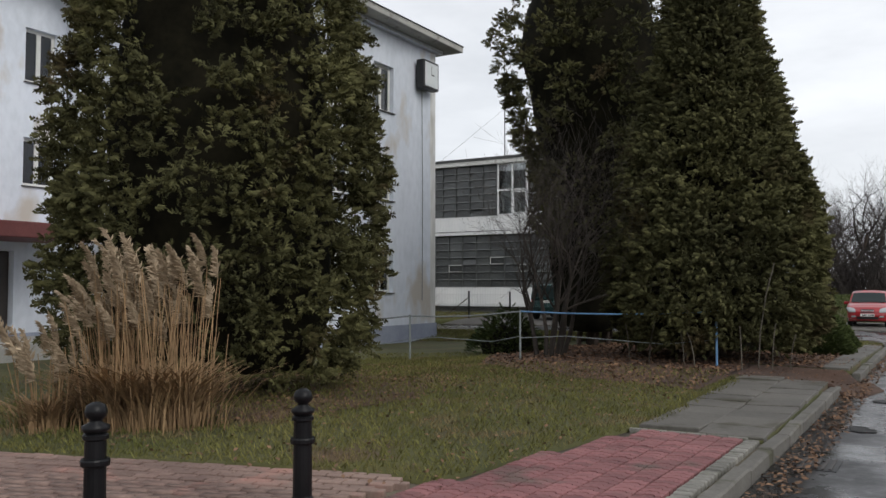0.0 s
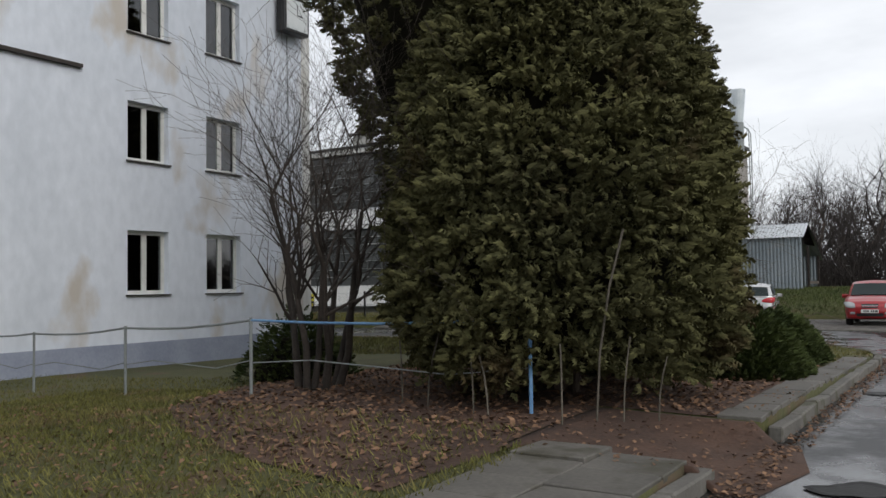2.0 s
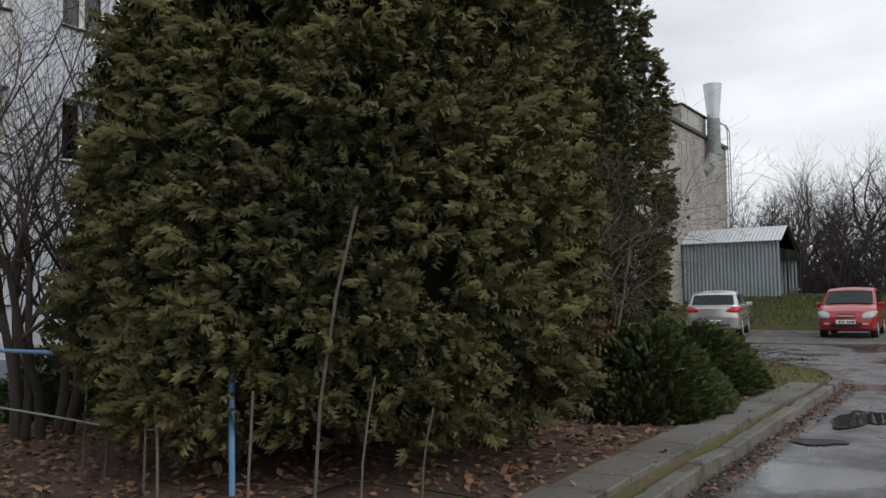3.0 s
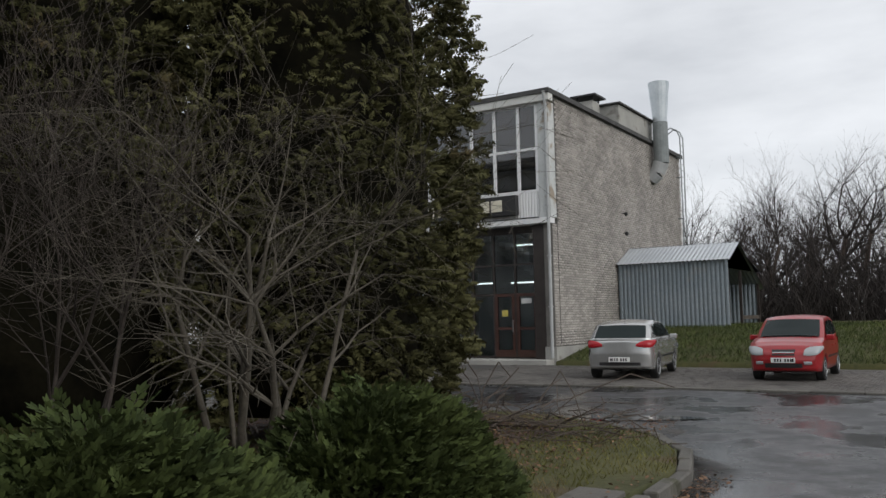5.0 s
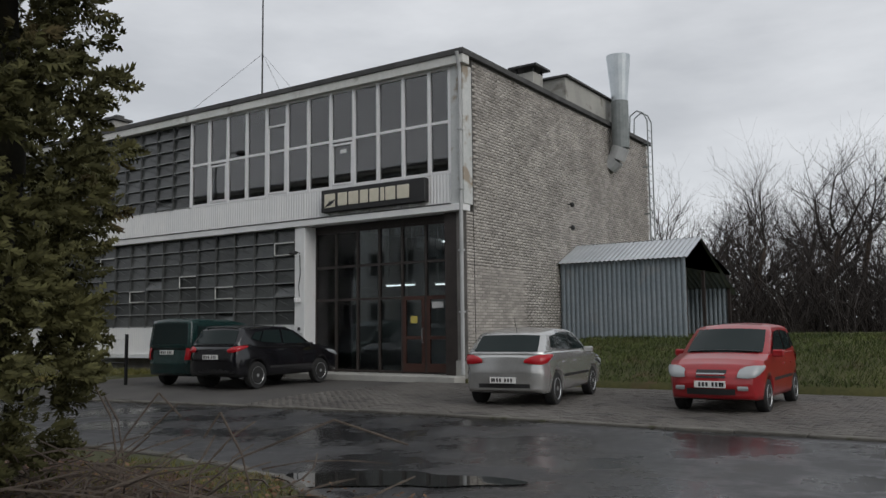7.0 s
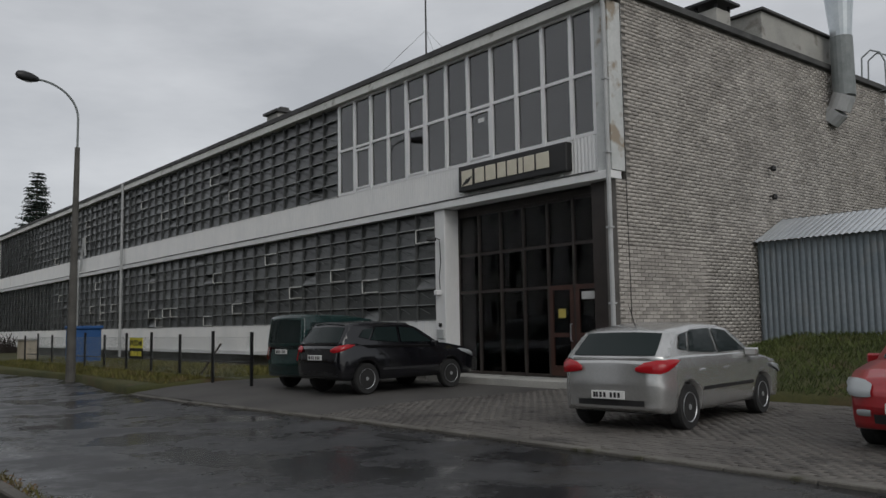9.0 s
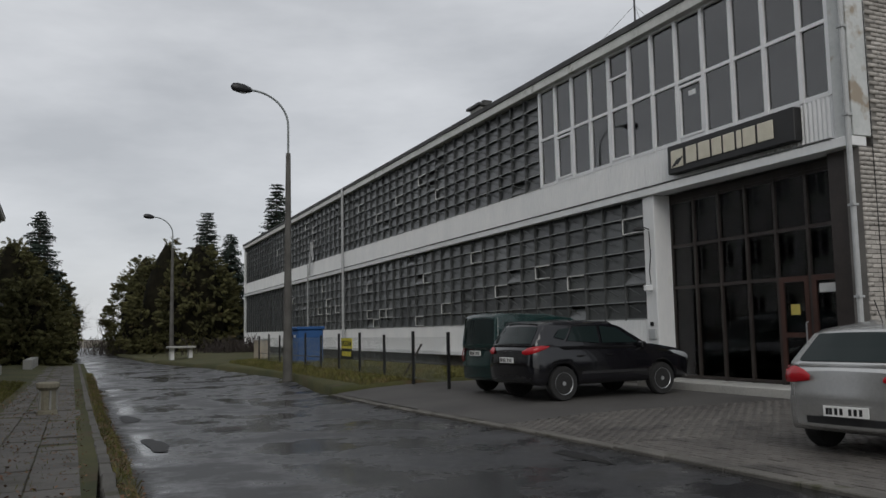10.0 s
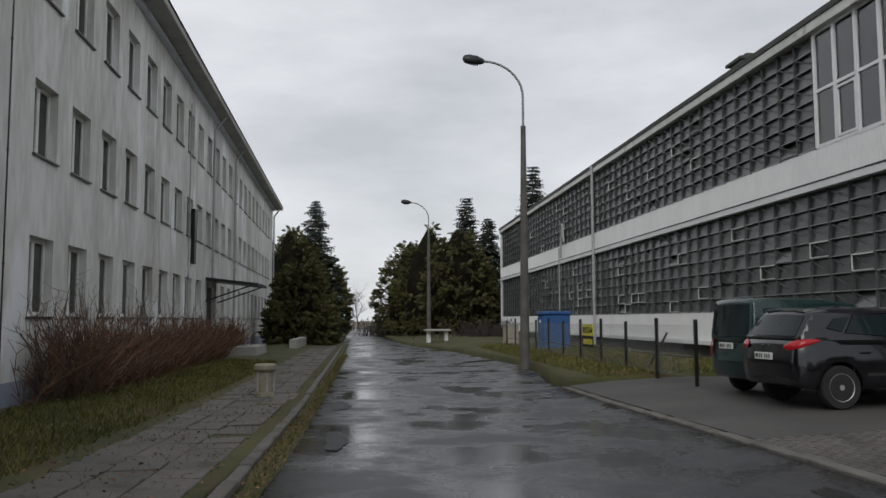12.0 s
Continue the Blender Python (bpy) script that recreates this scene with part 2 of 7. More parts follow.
def raw(name, verts, faces, material, parent=None, label="", smooth=False):
    me = bpy.data.meshes.new(name)
    me.from_pydata(verts, [], faces)
    me.update()
    me.materials.append(material)
    if smooth:
        me.polygons.foreach_set("use_smooth", [True] * len(me.polygons))
    ob = new(name, me)
    ob.parent = parent
    if label:
        ob["label"] = label
    return ob


def box(bm, x0, x1, y0, y1, z0, z1, bevel=0.0):
    r = bmesh.ops.create_cube(bm, size=1.0)["verts"]
    for v in r:
        v.co = ((x0 + x1) / 2 + v.co.x * (x1 - x0), (y0 + y1) / 2 + v.co.y * (y1 - y0), (z0 + z1) / 2 + v.co.z * (z1 - z0))
    if bevel:
        edges = list({e for v in r for e in v.link_edges})
        bmesh.ops.bevel(bm, geom=edges, offset=bevel, segments=1, affect="EDGES")
    return r


def cyl(bm, a, b, r0, r1=None, seg=10, caps=True):
    a, b = Vector(a), Vector(b)
    d = b - a
    q = d.to_track_quat("Z", "Y").to_matrix().to_4x4()
    bmesh.ops.create_cone(bm, cap_ends=caps, segments=seg, radius1=r0, radius2=r0 if r1 is None else r1,
                          depth=d.length, matrix=Matrix.Translation((a + b) / 2) @ q)


def tube(bm, pts, r, seg=8):
    for a, b in zip(pts, pts[1:]):
        cyl(bm, a, b, r, r, seg)


def lathe(bm, prof, seg=16, at=(0, 0, 0)):
    """A turned body from (radius, height) pairs."""
    rings = [[bm.verts.new((at[0] + r * math.cos(2 * math.pi * i / seg), at[1] + r * math.sin(2 * math.pi * i / seg), at[2] + z)) for i in range(seg)] for r, z in prof]
    for a, b in zip(rings, rings[1:]):
        for i in range(seg):
            bm.faces.new((a[i], a[(i + 1) % seg], b[(i + 1) % seg], b[i]))
    bm.faces.new(rings[0][::-1])
    bm.faces.new(rings[-1])


def S(a, b, v):
    u = min(1.0, max(0.0, (v - a) / (b - a)))
    return u * u * (3 - 2 * u)


def road_z(x, y):
    z = 0.14 - 0.10 * S(-4, 10, y) - 0.11 * S(14, 27, y) + 0.07 * S(33, 37, y)
    z -= 0.22 * S(6, 22, -x) * S(24, 28, y) * (1 - S(33.5, 37.5, y))
    return z


def land_z(x, y):
    """Height of lawns and banks."""
    z = road_z(x, y) + 0.13
    z += 0.13 * math.exp(-((x + 5) ** 2 / 16 + (y - 15) ** 2 / 20))
    z -= 0.30 * S(7, 16, -x) * (1 - S(22, 26, y))
    z += 0.55 * S(41, 44, y) * S(-13, -10, x) + 0.5 * S(43, 48.5, y) * S(-13, -10, x)
    return z


def sheet(name, poly, height, step, material, label, lift=0.0, skirt=0.0, kind="structure", category="ground"):
    """A flat-laid area with the outline poly, cut into a grid and draped over the height."""
    bm = bmesh.new()
    f = bm.faces.new([bm.verts.new((x, y, 0)) for x, y in poly])
    if f.normal.z < 0:
        f.normal_flip()
    xs, ys = [p[0] for p in poly], [p[1] for p in poly]
    for axis, lo, hi in ((0, min(xs), max(xs)), (1, min(ys), max(ys))):
        k = math.floor(lo / step) * step + step
        while k < hi:
            co, no = [0, 0, 0], [0, 0, 0]
            co[axis], no[axis] = k, 1
            bmesh.ops.bisect_plane(bm, geom=bm.verts[:] + bm.edges[:] + bm.faces[:], plane_co=co, plane_no=no)
            k += step
    for v in bm.verts:
        v.co.z = height(v.co.x, v.co.y) + lift
    if skirt:
        rim = [e for e in bm.edges if e.is_boundary]
        for v in bmesh.ops.extrude_edge_only(bm, edges=rim)["geom"]:
            if isinstance(v, bmesh.types.BMVert):
                v.co.z -= skirt
    ob = part(name, bm, material, smooth=True)
    return tagged(ob, label, category, "", kind)


def wall(bm, axis, at, thick, u0, u1, v0, v1, holes):
    """A wall with openings through it. axis 'x': the wall stands at x = at and runs along y; thick goes inwards (signed)."""
    cuts = sorted({u0, u1, *[h for o in holes for h in o[:2] if u0 < h < u1]})
    levels = sorted({v0, v1, *[h for o in holes for h in o[2:] if v0 < h < v1]})
    p, q = sorted((at, at + thick))
    for a, b in zip(cuts, cuts[1:]):
        for lo, hi in zip(levels, levels[1:]):
            mid, mz = (a + b) / 2, (lo + hi) / 2
            if any(o[0] < mid < o[1] and o[2] < mz < o[3] for o in holes):
                continue
            if axis == "x":
                box(bm, p, q, a, b, lo, hi)
            else:
                box(bm, a, b, p, q, lo, hi)
    bmesh.ops.remove_doubles(bm, verts=bm.verts[:], dist=0.0005)


# ---- ground, roads, pavements ----
sheet("ground", [(-900, -900), (900, -900), (900, 900), (-900, 900)], lambda x, y: -0.55, 150, GROUNDM, "bare winter earth reaching to the horizon")
CURVE = [(-1.78, 23.4), (-1.86, 24.6), (-2.2, 25.8), (-2.9, 26.95), (-3.9, 27.8), (-5.2, 28.5), (-7.0, 28.78)]
ROAD = [(-2.05, -30), (6.5, -30), (6.5, 34.6), (60, 34.6), (60, 34.75), (-24, 34.75), (-30, 35.4), (-45, 34.6), (-62, 32.6), (-90, 31.5), (-160, 31.5),
        (-160, 26.9), (-60, 28.3), (-12, 28.65), (-5.2, 28.3), (-3.9, 27.7), (-2.9, 26.85), (-2.2, 25.7), (-2.05, 24.5)]
sheet("road", ROAD, road_z, 1.5, ASPHALT, "old patched asphalt road, wet from rain", skirt=0.4, category="road")
LAWN_A = [(-2.05, 6.62), (-2.05, 11.95), (-3.6, 11.95), (-3.6, 14.05), (-1.95, 14.05), (-1.95, 23.4), (-2.0, 24.6), (-2.35, 25.75), (-3.0, 26.8), (-3.95, 27.62), (-5.2, 28.35), (-7.0, 28.62), (-12, 28.76), (-60, 28.4), (-60, 1.9), (-7.78, 2.4), (-5.8, 3.06), (-4.65, 3.42), (-3.85, 3.4), (-3.4, 6.62)]
sheet("lawn", LAWN_A, land_z, 1.0, LAWN, "patchy winter lawn with brown fallen leaves", skirt=0.4, category="lawn")
sheet("verge", [(-22.6, 35.0), (-22.6, 41.8), (-90, 41.8), (-90, 31.9), (-62, 33.0), (-45, 35.0), (-30, 35.7)], lambda x, y: road_z(x, y) + 0.1, 1.5, LAWN, "rough grass verge along the factory fence", skirt=0.4, category="grass")
sheet("bank", [(-11.2, 41.4), (30, 41.4), (30, 75), (-11.2, 75)], land_z, 1.2, LAWN, "grassy bank rising to the shed", skirt=0.4, category="grass")
sheet("field", [(30, 35.5), (200, 35.5), (200, 300), (-200, 300), (-200, 75), (30, 75)], lambda x, y: 1.1, 60, LAWN, "rough grass beneath bare trees", skirt=2, category="grass")
sheet("lot", [(-22.6, 34.75), (30, 34.6), (30, 41.4), (-11.2, 41.4), (-11.2, 42.4), (-22.6, 42.4)], lambda x, y: road_z(x, y), 1.5, MORTAR, "sand bed of the paved car park", skirt=0.4, category="pavement")
sheet("east_verge", [(6.7, -40), (90, -40), (90, 34.3), (6.7, 34.3)], lambda x, y: 0.2, 10, LAWN, "grass beyond the road", skirt=0.4, category="grass")
def crossing_z(x, y):
    """Worn earth running down from the lawn to the road between two lengths of kerb."""
    k = max(S(-3.4, -1.75, x) * S(11.95, 12.5, y) * (1 - S(13.6, 14.05, y)), S(-2.0, -1.85, x))
    return land_z(x, y) * (1 - k) + (road_z(x, y) + 0.012) * k


sheet("worn_crossing", [(-1.55, 11.95), (-1.35, 13.0), (-1.6, 14.05), (-3.6, 14.05), (-3.6, 11.95)], crossing_z, 0.2, LEAFSOIL, "trodden bare earth crossing the broken kerb", skirt=0.05, category="soil")
sheet("kerb_verge", [(-7.0, 28.82), (-7.4, 29.0), (-12, 29.12), (-24, 29.05), (-40, 28.95), (-60, 28.75), (-60, 28.42), (-12, 28.82)], lambda x, y: road_z(x, y) + 0.012 + 0.075 * (1 - S(28.75, 29.12, y)), 0.5, LAWN, "strip of grass and leaves between kerb and asphalt", skirt=0.05, category="grass")
sheet("drive", [(-60, -12), (-2.05, -12), (-2.05, 6.62), (-3.4, 6.62), (-3.85, 3.4), (-4.65, 3.42), (-5.8, 3.06), (-7.78, 2.4), (-60, 1.9)], land_z, 1.0, GROUNDM, "earth bed of the brick drive", lift=-0.03, skirt=0.4, category="pavement")
sheet("west_verge", [(-60, 28.0), (-60, -20), (-200, -20), (-200, 27)], lambda x, y: -0.2, 10, LAWN, "rough grass beside the road", skirt=0.4, category="grass")
sheet("far_field", [(-90, 31.7), (-90, 75), (-260, 75), (-260, 31.7)], lambda x, y: -0.22, 15, LAWN, "rough winter grass", skirt=0.4, category="grass")


# ---- factory ----
FY, CX, FX, BY = 41.85, -11.38, -74.7, 56.6
ROOF, BELT_B, BELT_T, LOW_B, SKIRT_B = 9.41, 4.86, 5.88, 1.65, 0.57
PIL0, PIL1, STRIP0, STRIP1 = -17.83, -17.39, -23.0, -11.86


def corrugated(bm, x0, x1, y, z0, z1, pitch=0.11, depth=0.03, axis="x"):
    """A ribbed sheet facing the negative of the other axis."""
    n = max(2, int(abs(x1 - x0) / pitch)) * 4
    prev = None
    for i in range(n + 1):
        u = x0 + (x1 - x0) * i / n
        d = (0, 0.7, 1, 0.7)[i % 4] * depth
        p = ((u, y - d, z0), (u, y - d, z1)) if axis == "x" else ((y + d, u, z0), (y + d, u, z1))
        cur = (bm.verts.new(p[0]), bm.verts.new(p[1]))
        if prev:
            bm.faces.new((prev[0], cur[0], cur[1], prev[1]))
        prev = cur


factory = thing("factory_building", "long two-storey factory with grid glazing and white bands", "building", at=(0, 0, 0))
bm = bmesh.new()
box(bm, FX - 0.15, CX + 0.12, FY - 0.28, BY + 0.1, ROOF - 0.16, ROOF)
part("roof", bm, ROOFM, factory, "dark felt flat roof with a thin edge")
bm = bmesh.new()
box(bm, FX - 0.13, CX + 0.1, FY - 0.24, FY + 0.1, ROOF - 0.42, ROOF - 0.163, 0.01)
part("fascia", bm, FASCIA, factory, "weathered white roof fascia")
bm = bmesh.new()
corrugated(bm, FX, STRIP1 + 0.04, FY - 0.03, BELT_B + 0.17, BELT_T + 0.03)
box(bm, FX, STRIP1 + 0.04, FY - 0.025, FY + 0.3, BELT_B + 0.1, BELT_T - 0.01)
part("band", bm, WHITEP, factory, "white ribbed sheet band between the storeys")
bm = bmesh.new()
box(bm, FX, CX - 0.02, FY - 0.2, FY + 0.25, BELT_B - 0.06, BELT_B + 0.13, 0.01)
part("ledge", bm, WHITEP, factory, "white ledge under the band")
# dark strip drawn in for the shadow line on top of the ledge
bm = bmesh.new()
box(bm, FX, STRIP1 + 0.04, FY - 0.215, FY - 0.03, BELT_B + 0.133, BELT_B + 0.165)
part("flashing", bm, ROOFM, factory, "dark strip painting the shadow gap over the ledge")
bm = bmesh.new()
corrugated(bm, FX, PIL0, FY - 0.03, SKIRT_B + 0.12, LOW_B + 0.02)
box(bm, FX, PIL0, FY - 0.025, FY + 0.3, SKIRT_B + 0.1, LOW_B - 0.02)
box(bm, FX, PIL0, FY - 0.16, FY + 0.2, SKIRT_B - 0.02, SKIRT_B + 0.098)
part("band", bm, WHITEP, factory, "white ribbed sheet band above the base")
bm = bmesh.new()
box(bm, FX, PIL0, FY + 0.25, FY + 0.6, -0.6, SKIRT_B + 0.2)
part("base_wall", bm, MORTAR, factory, "dark recessed base wall")
bm = bmesh.new()
box(bm, PIL0, PIL1, FY - 0.12, FY + 0.55, -0.1, BELT_B - 0.062, 0.015)
part("pillar", bm, WHITEP, factory, "white painted entrance pillar")
bm = bmesh.new()
box(bm, STRIP1 + 0.05, CX, FY - 0.1, FY + 0.4, BELT_B + 0.133, ROOF - 0.422, 0.012)
part("corner_column", bm, PEEL, factory, "corner column with flaking white paint")
bm = bmesh.new()
box(bm, FX - 0.15, FX + 0.25, FY - 0.14, FY + 0.3, SKIRT_B + 0.12, ROOF - 0.42)
box(bm, FX, FX + 0.25, FY + 0.3, BY, -0.5, ROOF - 0.17)
box(bm, FX, CX, BY - 0.25, BY, -0.5, ROOF - 0.17)
part("wall", bm, WHITEP, factory, "white end and rear walls")
bm = bmesh.new()
box(bm, CX - 0.35, CX - 0.02, FY + 0.42, BY - 0.25, 0.62, ROOF - 0.17)
box(bm, CX - 0.35, CX - 0.02, FY + 0.02, FY + 0.42, 0.62, BELT_B - 0.062)
endwall = part("brick_wall", bm, MORTAR, factory, "end wall of pale grey bricks")
bm = bmesh.new()
box(bm, CX - 0.4, CX + 0.03, FY + 0.0, BY, -0.4, 0.618)
part("plinth", bm, CONC, factory, "grey concrete plinth")
# bearing of the upper floor and the inside
bm = bmesh.new()
box(bm, FX + 0.3, CX - 0.4, FY + 0.35, BY - 0.3, BELT_B + 0.1, BELT_B + 0.5)
box(bm, FX + 0.3, STRIP0, FY + 0.3, FY + 0.5, 0.3, ROOF - 0.5)
part("inner_slab", bm, INSIDE, factory, "dark inner floor and lining")
bm = bmesh.new()
box(bm, STRIP0, CX - 0.4, 47.8, 48.0, 0.0, ROOF - 0.5)
box(bm, STRIP0 - 0.2, STRIP0, FY + 0.3, 48, 0.0, ROOF - 0.5)
box(bm, PIL0 - 0.1, PIL0, FY + 0.9, 48, 0.0, BELT_B + 0.1)
part("inner_wall", bm, INWALL, factory, "plain inner walls")
bm = bmesh.new()
box(bm, PIL0, CX - 0.36, FY + 0.6, 48, 0.0, 0.2)
part("lobby_floor", bm, CONC, factory, "lobby floor")

# strip of white windows on the upper floor
n = 12
mull = [STRIP0 + 0.948 * i for i in range(n)] + [STRIP1]
strip = new("window_strip")
strip["label"] = "row of tall white-framed windows on the upper floor"
strip.parent = factory
bm = bmesh.new()
for z0, z1 in ((5.9, 5.99), (7.37, 7.45), (8.93, 9.0)):
    box(bm, STRIP0, STRIP1, FY - 0.055, FY + 0.03, z0, z1)
for i in range(n + 1):
    x = mull[i]
    box(bm, x - 0.05, x + 0.05, FY - 0.075, FY + 0.035, 5.9, 9.0)
part("frame", bm, PVC, strip, "white window frame")
for i in range(n):
    for z0, z1 in ((5.99, 7.37), (7.45, 8.93)):
        x, w = mull[i], mull[i + 1] - mull[i]
        bm = bmesh.new()
        box(bm, x + 0.05, x + w - 0.05, FY - 0.012, FY - 0.004, z0, z1)
        ob = part("pane", bm, GLASS_D if i > 4 else GLASS, strip)
for i in (1, 4, 7):
    x, w = mull[i], mull[i + 1] - mull[i]
    bm = bmesh.new()
    top = 8.3 if i == 4 else 7.3
    for a, b, c, d in ((x + 0.06, x + 0.11, 6.0, top), (x + w - 0.11, x + w - 0.06, 6.0, top), (x + 0.11, x + w - 0.11, 6.0, 6.06), (x + 0.11, x + w - 0.11, top - 0.06, top)):
        box(bm, a, b, FY - 0.07, FY - 0.013, c, d)
    part("sash", bm, PVC, strip, "white opening sash")
for i in (0, 1, 2, 3, 5, 6):
    x, w = mull[i] + 0.06, mull[i + 1] - mull[i]
    bm = bmesh.new()
    m = 14
    pts = [(x + (w - 0.12) * k / m, FY + 0.14 + 0.03 * math.sin(k * 2.4 + i)) for k in range(m + 1)]
    lo, hi = [bm.verts.new((a, b, 5.95)) for a, b in pts], [bm.verts.new((a, b, 8.95)) for a, b in pts]
    for k in range(m):
        bm.faces.new((lo[k], lo[k + 1], hi[k + 1], hi[k]))
    tagged(part("curtain", bm, CURTAIN), "pale pleated curtain behind the upper windows", "curtain", "upper floor curtains")

# entrance glazing
GY, G0, G1 = FY + 0.45, PIL1, -12.2
entry = new("entrance_glazing")
entry["label"] = "tall dark brown metal entrance glazing with a door"
entry.parent = factory
n, w = 6, (G1 - G0) / 6
rows = (0.25, 2.44, 3.48, 4.6)
bm = bmesh.new()
for i in range(n + 1):
    box(bm, G0 + i * w - 0.035, G0 + i * w + 0.035, GY - 0.06, GY + 0.04, 0.2, BELT_B - 0.06)
for z in rows:
    box(bm, G0, G1, GY - 0.045, GY + 0.03, z - 0.035, z + 0.035)
box(bm, G0, G1, GY - 0.05, GY + 0.05, 4.637, BELT_B - 0.062)
part("frame", bm, DARKM, entry, "dark brown metal frame")
bm = bmesh.new()
box(bm, G1 + 0.04, CX - 0.36, FY + 0.06, GY + 0.06, 0.2, BELT_B - 0.064)
part("jamb", bm, DARKM, entry, "dark brown sheet-clad jamb")
for i in range(n):
    for k in range(3):
        if i >= 4 and k == 0:
            continue
        bm = bmesh.new()
        box(bm, G0 + i * w + 0.035, G0 + (i + 1) * w - 0.035, GY - 0.008, GY, rows[k] + 0.035, rows[k + 1] - 0.035)
        part("pane", bm, GLASS_E, entry)
for i in (4, 5):
    x0, x1 = G0 + i * w + 0.04, G0 + (i + 1) * w - 0.04
    bm = bmesh.new()
    for a, b, c, d in ((x0, x0 + 0.11, 0.26, 2.47), (x1 - 0.11, x1, 0.26, 2.47), (x0 + 0.11, x1 - 0.11, 0.26, 0.5), (x0 + 0.11, x1 - 0.11, 2.36, 2.47), (x0 + 0.11, x1 - 0.11, 1.2, 1.3)):
        box(bm, a, b, GY - 0.07, GY - 0.01, c, d)
    door = part("door_leaf", bm, mat("door_brown", (0.05, 0.022, 0.016), (0.07, 0.032, 0.024), 0.4, 3, 30, 0.1), entry, "brown glazed door leaf")
    bm = bmesh.new()
    box(bm, x0 + 0.11, x1 - 0.11, GY - 0.045, GY - 0.035, 0.5, 2.36)
    part("door_glass", bm, GLASS_E, door)
    if i == 4:
        bm = bmesh.new()
        tube(bm, [(x1 - 0.05, GY - 0.08, 1.1), (x1 - 0.05, GY - 0.14, 1.12), (x1 - 0.05, GY - 0.14, 1.5), (x1 - 0.05, GY - 0.08, 1.52)], 0.014)
        part("handle", bm, GALV, door, "metal pull handle")
bm = bmesh.new()
box(bm, PIL1 - 0.4, CX - 0.1, FY - 0.55, GY + 0.1, -0.1, 0.2, 0.02)
tagged(part("entrance_step", bm, CONC), "worn mossy concrete step before the entrance", "step", "", "structure")
# stairs and rail in the lobby
bm = bmesh.new()
for k in range(14):
    box(bm, -12.0 - 0.27 * (k + 1), -12.0 - 0.27 * k, 45.6, 47.2, 2.3 + 0.17 * k - 0.2 if k else 2.3, 2.3 + 0.17 * (k + 1))
box(bm, -13.6, -11.8, 45.6, 47.8, 2.1, 2.3)
tagged(part("staircase", bm, WHITEP), "white staircase inside the glazed lobby", "staircase")
bm = bmesh.new()
for k in range(0, 15):
    cyl(bm, (-12.0 - 0.27 * k, 45.58, 2.35 + 0.17 * k), (-12.0 - 0.27 * k, 45.58, 3.25 + 0.17 * k), 0.012, seg=5)
cyl(bm, (-12.0, 45.58, 3.25), (-12.0 - 0.27 * 14, 45.58, 3.25 + 0.17 * 14), 0.025, seg=6)
tagged(part("stair_rail", bm, GALV), "thin metal stair railing in the lobby", "railing")

# fluorescent tubes under the lobby ceiling
TUBE = bpy.data.materials.new("lit_tube")
TUBE.use_nodes = True
TUBE.node_tree.nodes["Principled BSDF"].inputs["Emission Color"].default_value = (0.95, 1.0, 1.0, 1)
TUBE.node_tree.nodes["Principled BSDF"].inputs["Emission Strength"].default_value = 1.6
for x, y, z in ((-16.2, 45.2, 3.0), (-14.4, 45.6, 3.0), (-15.2, 46.8, 4.6)):
    lamp = thing("tube_light", "lit white fluorescent tube light in the lobby", "lamp", "lobby tube lights", (x, y, z))
    bm = bmesh.new()
    box(bm, -0.62, 0.62, -0.06, 0.06, 0.03, 0.09, 0.01)
    for k in (-0.5, 0.5):
        cyl(bm, (k, 0, 0.08), (k, 0, BELT_B + 0.11 - z), 0.012, seg=6)
    part("housing", bm, PVC, lamp)
    bm = bmesh.new()
    cyl(bm, (-0.6, 0, 0.0), (0.6, 0, 0.0), 0.025, seg=8)
    part("tube", bm, TUBE, lamp)

# sign board above the entrance
board = thing("sign_board", "black board sign with cream letters over the entrance", "sign", at=(-14.58, FY - 0.16, 5.5))
bm = bmesh.new()
box(bm, -1.98, 1.98, -0.12, 0.1, -0.36, 0.34, 0.02)
part("board", bm, mat("sign_black", (0.012, 0.012, 0.013), (0.02, 0.02, 0.02), 0.5, 3, 30, 0.05), board)
CREAM = mat("sign_cream", (0.62, 0.58, 0.46), (0.7, 0.66, 0.54), 0.6, 5, 40, 0.03)
bm = bmesh.new()
for a, b, c, d in ((-1.82, -1.4, -0.22, 0.2),):
    box(bm, a, b, -0.14, -0.121, c, d)
logo = part("emblem", bm, CREAM, board, "small cream square emblem")
bm = bmesh.new()
for k in range(3):
    r = bmesh.ops.create_cube(bm, size=1.0)["verts"]
    bmesh.ops.transform(bm, matrix=Matrix.Translation((-1.68 + 0.09 * k, -0.143, -0.12 + 0.02 * k)) @ Matrix.Rotation(radians(-40), 4, "Y") @ Matrix.Diagonal((0.26, 0.01, 0.04, 1)), verts=r)
part("stripe", bm, BLACKM, logo, "black diagonal stripes")


def text_mesh(name, words, size, material, parent, m, label, depth=0.01, bold=0.0):
    cu = bpy.data.curves.new(name, "FONT")
    cu.body, cu.size, cu.extrude, cu.align_x, cu.align_y = words, size, depth, "CENTER", "CENTER"
    cu.offset = bold
    tmp = bpy.data.objects.new(name, cu)
    scene.collection.objects.link(tmp)
    me = bpy.data.meshes.new_from_object(tmp.evaluated_get(bpy.context.evaluated_depsgraph_get()))
    bpy.data.objects.remove(tmp)
    me.materials.append(material)
    ob = new(name, me)
    ob.parent = parent
    ob.matrix_basis = m
    ob["label"] = label
    return ob


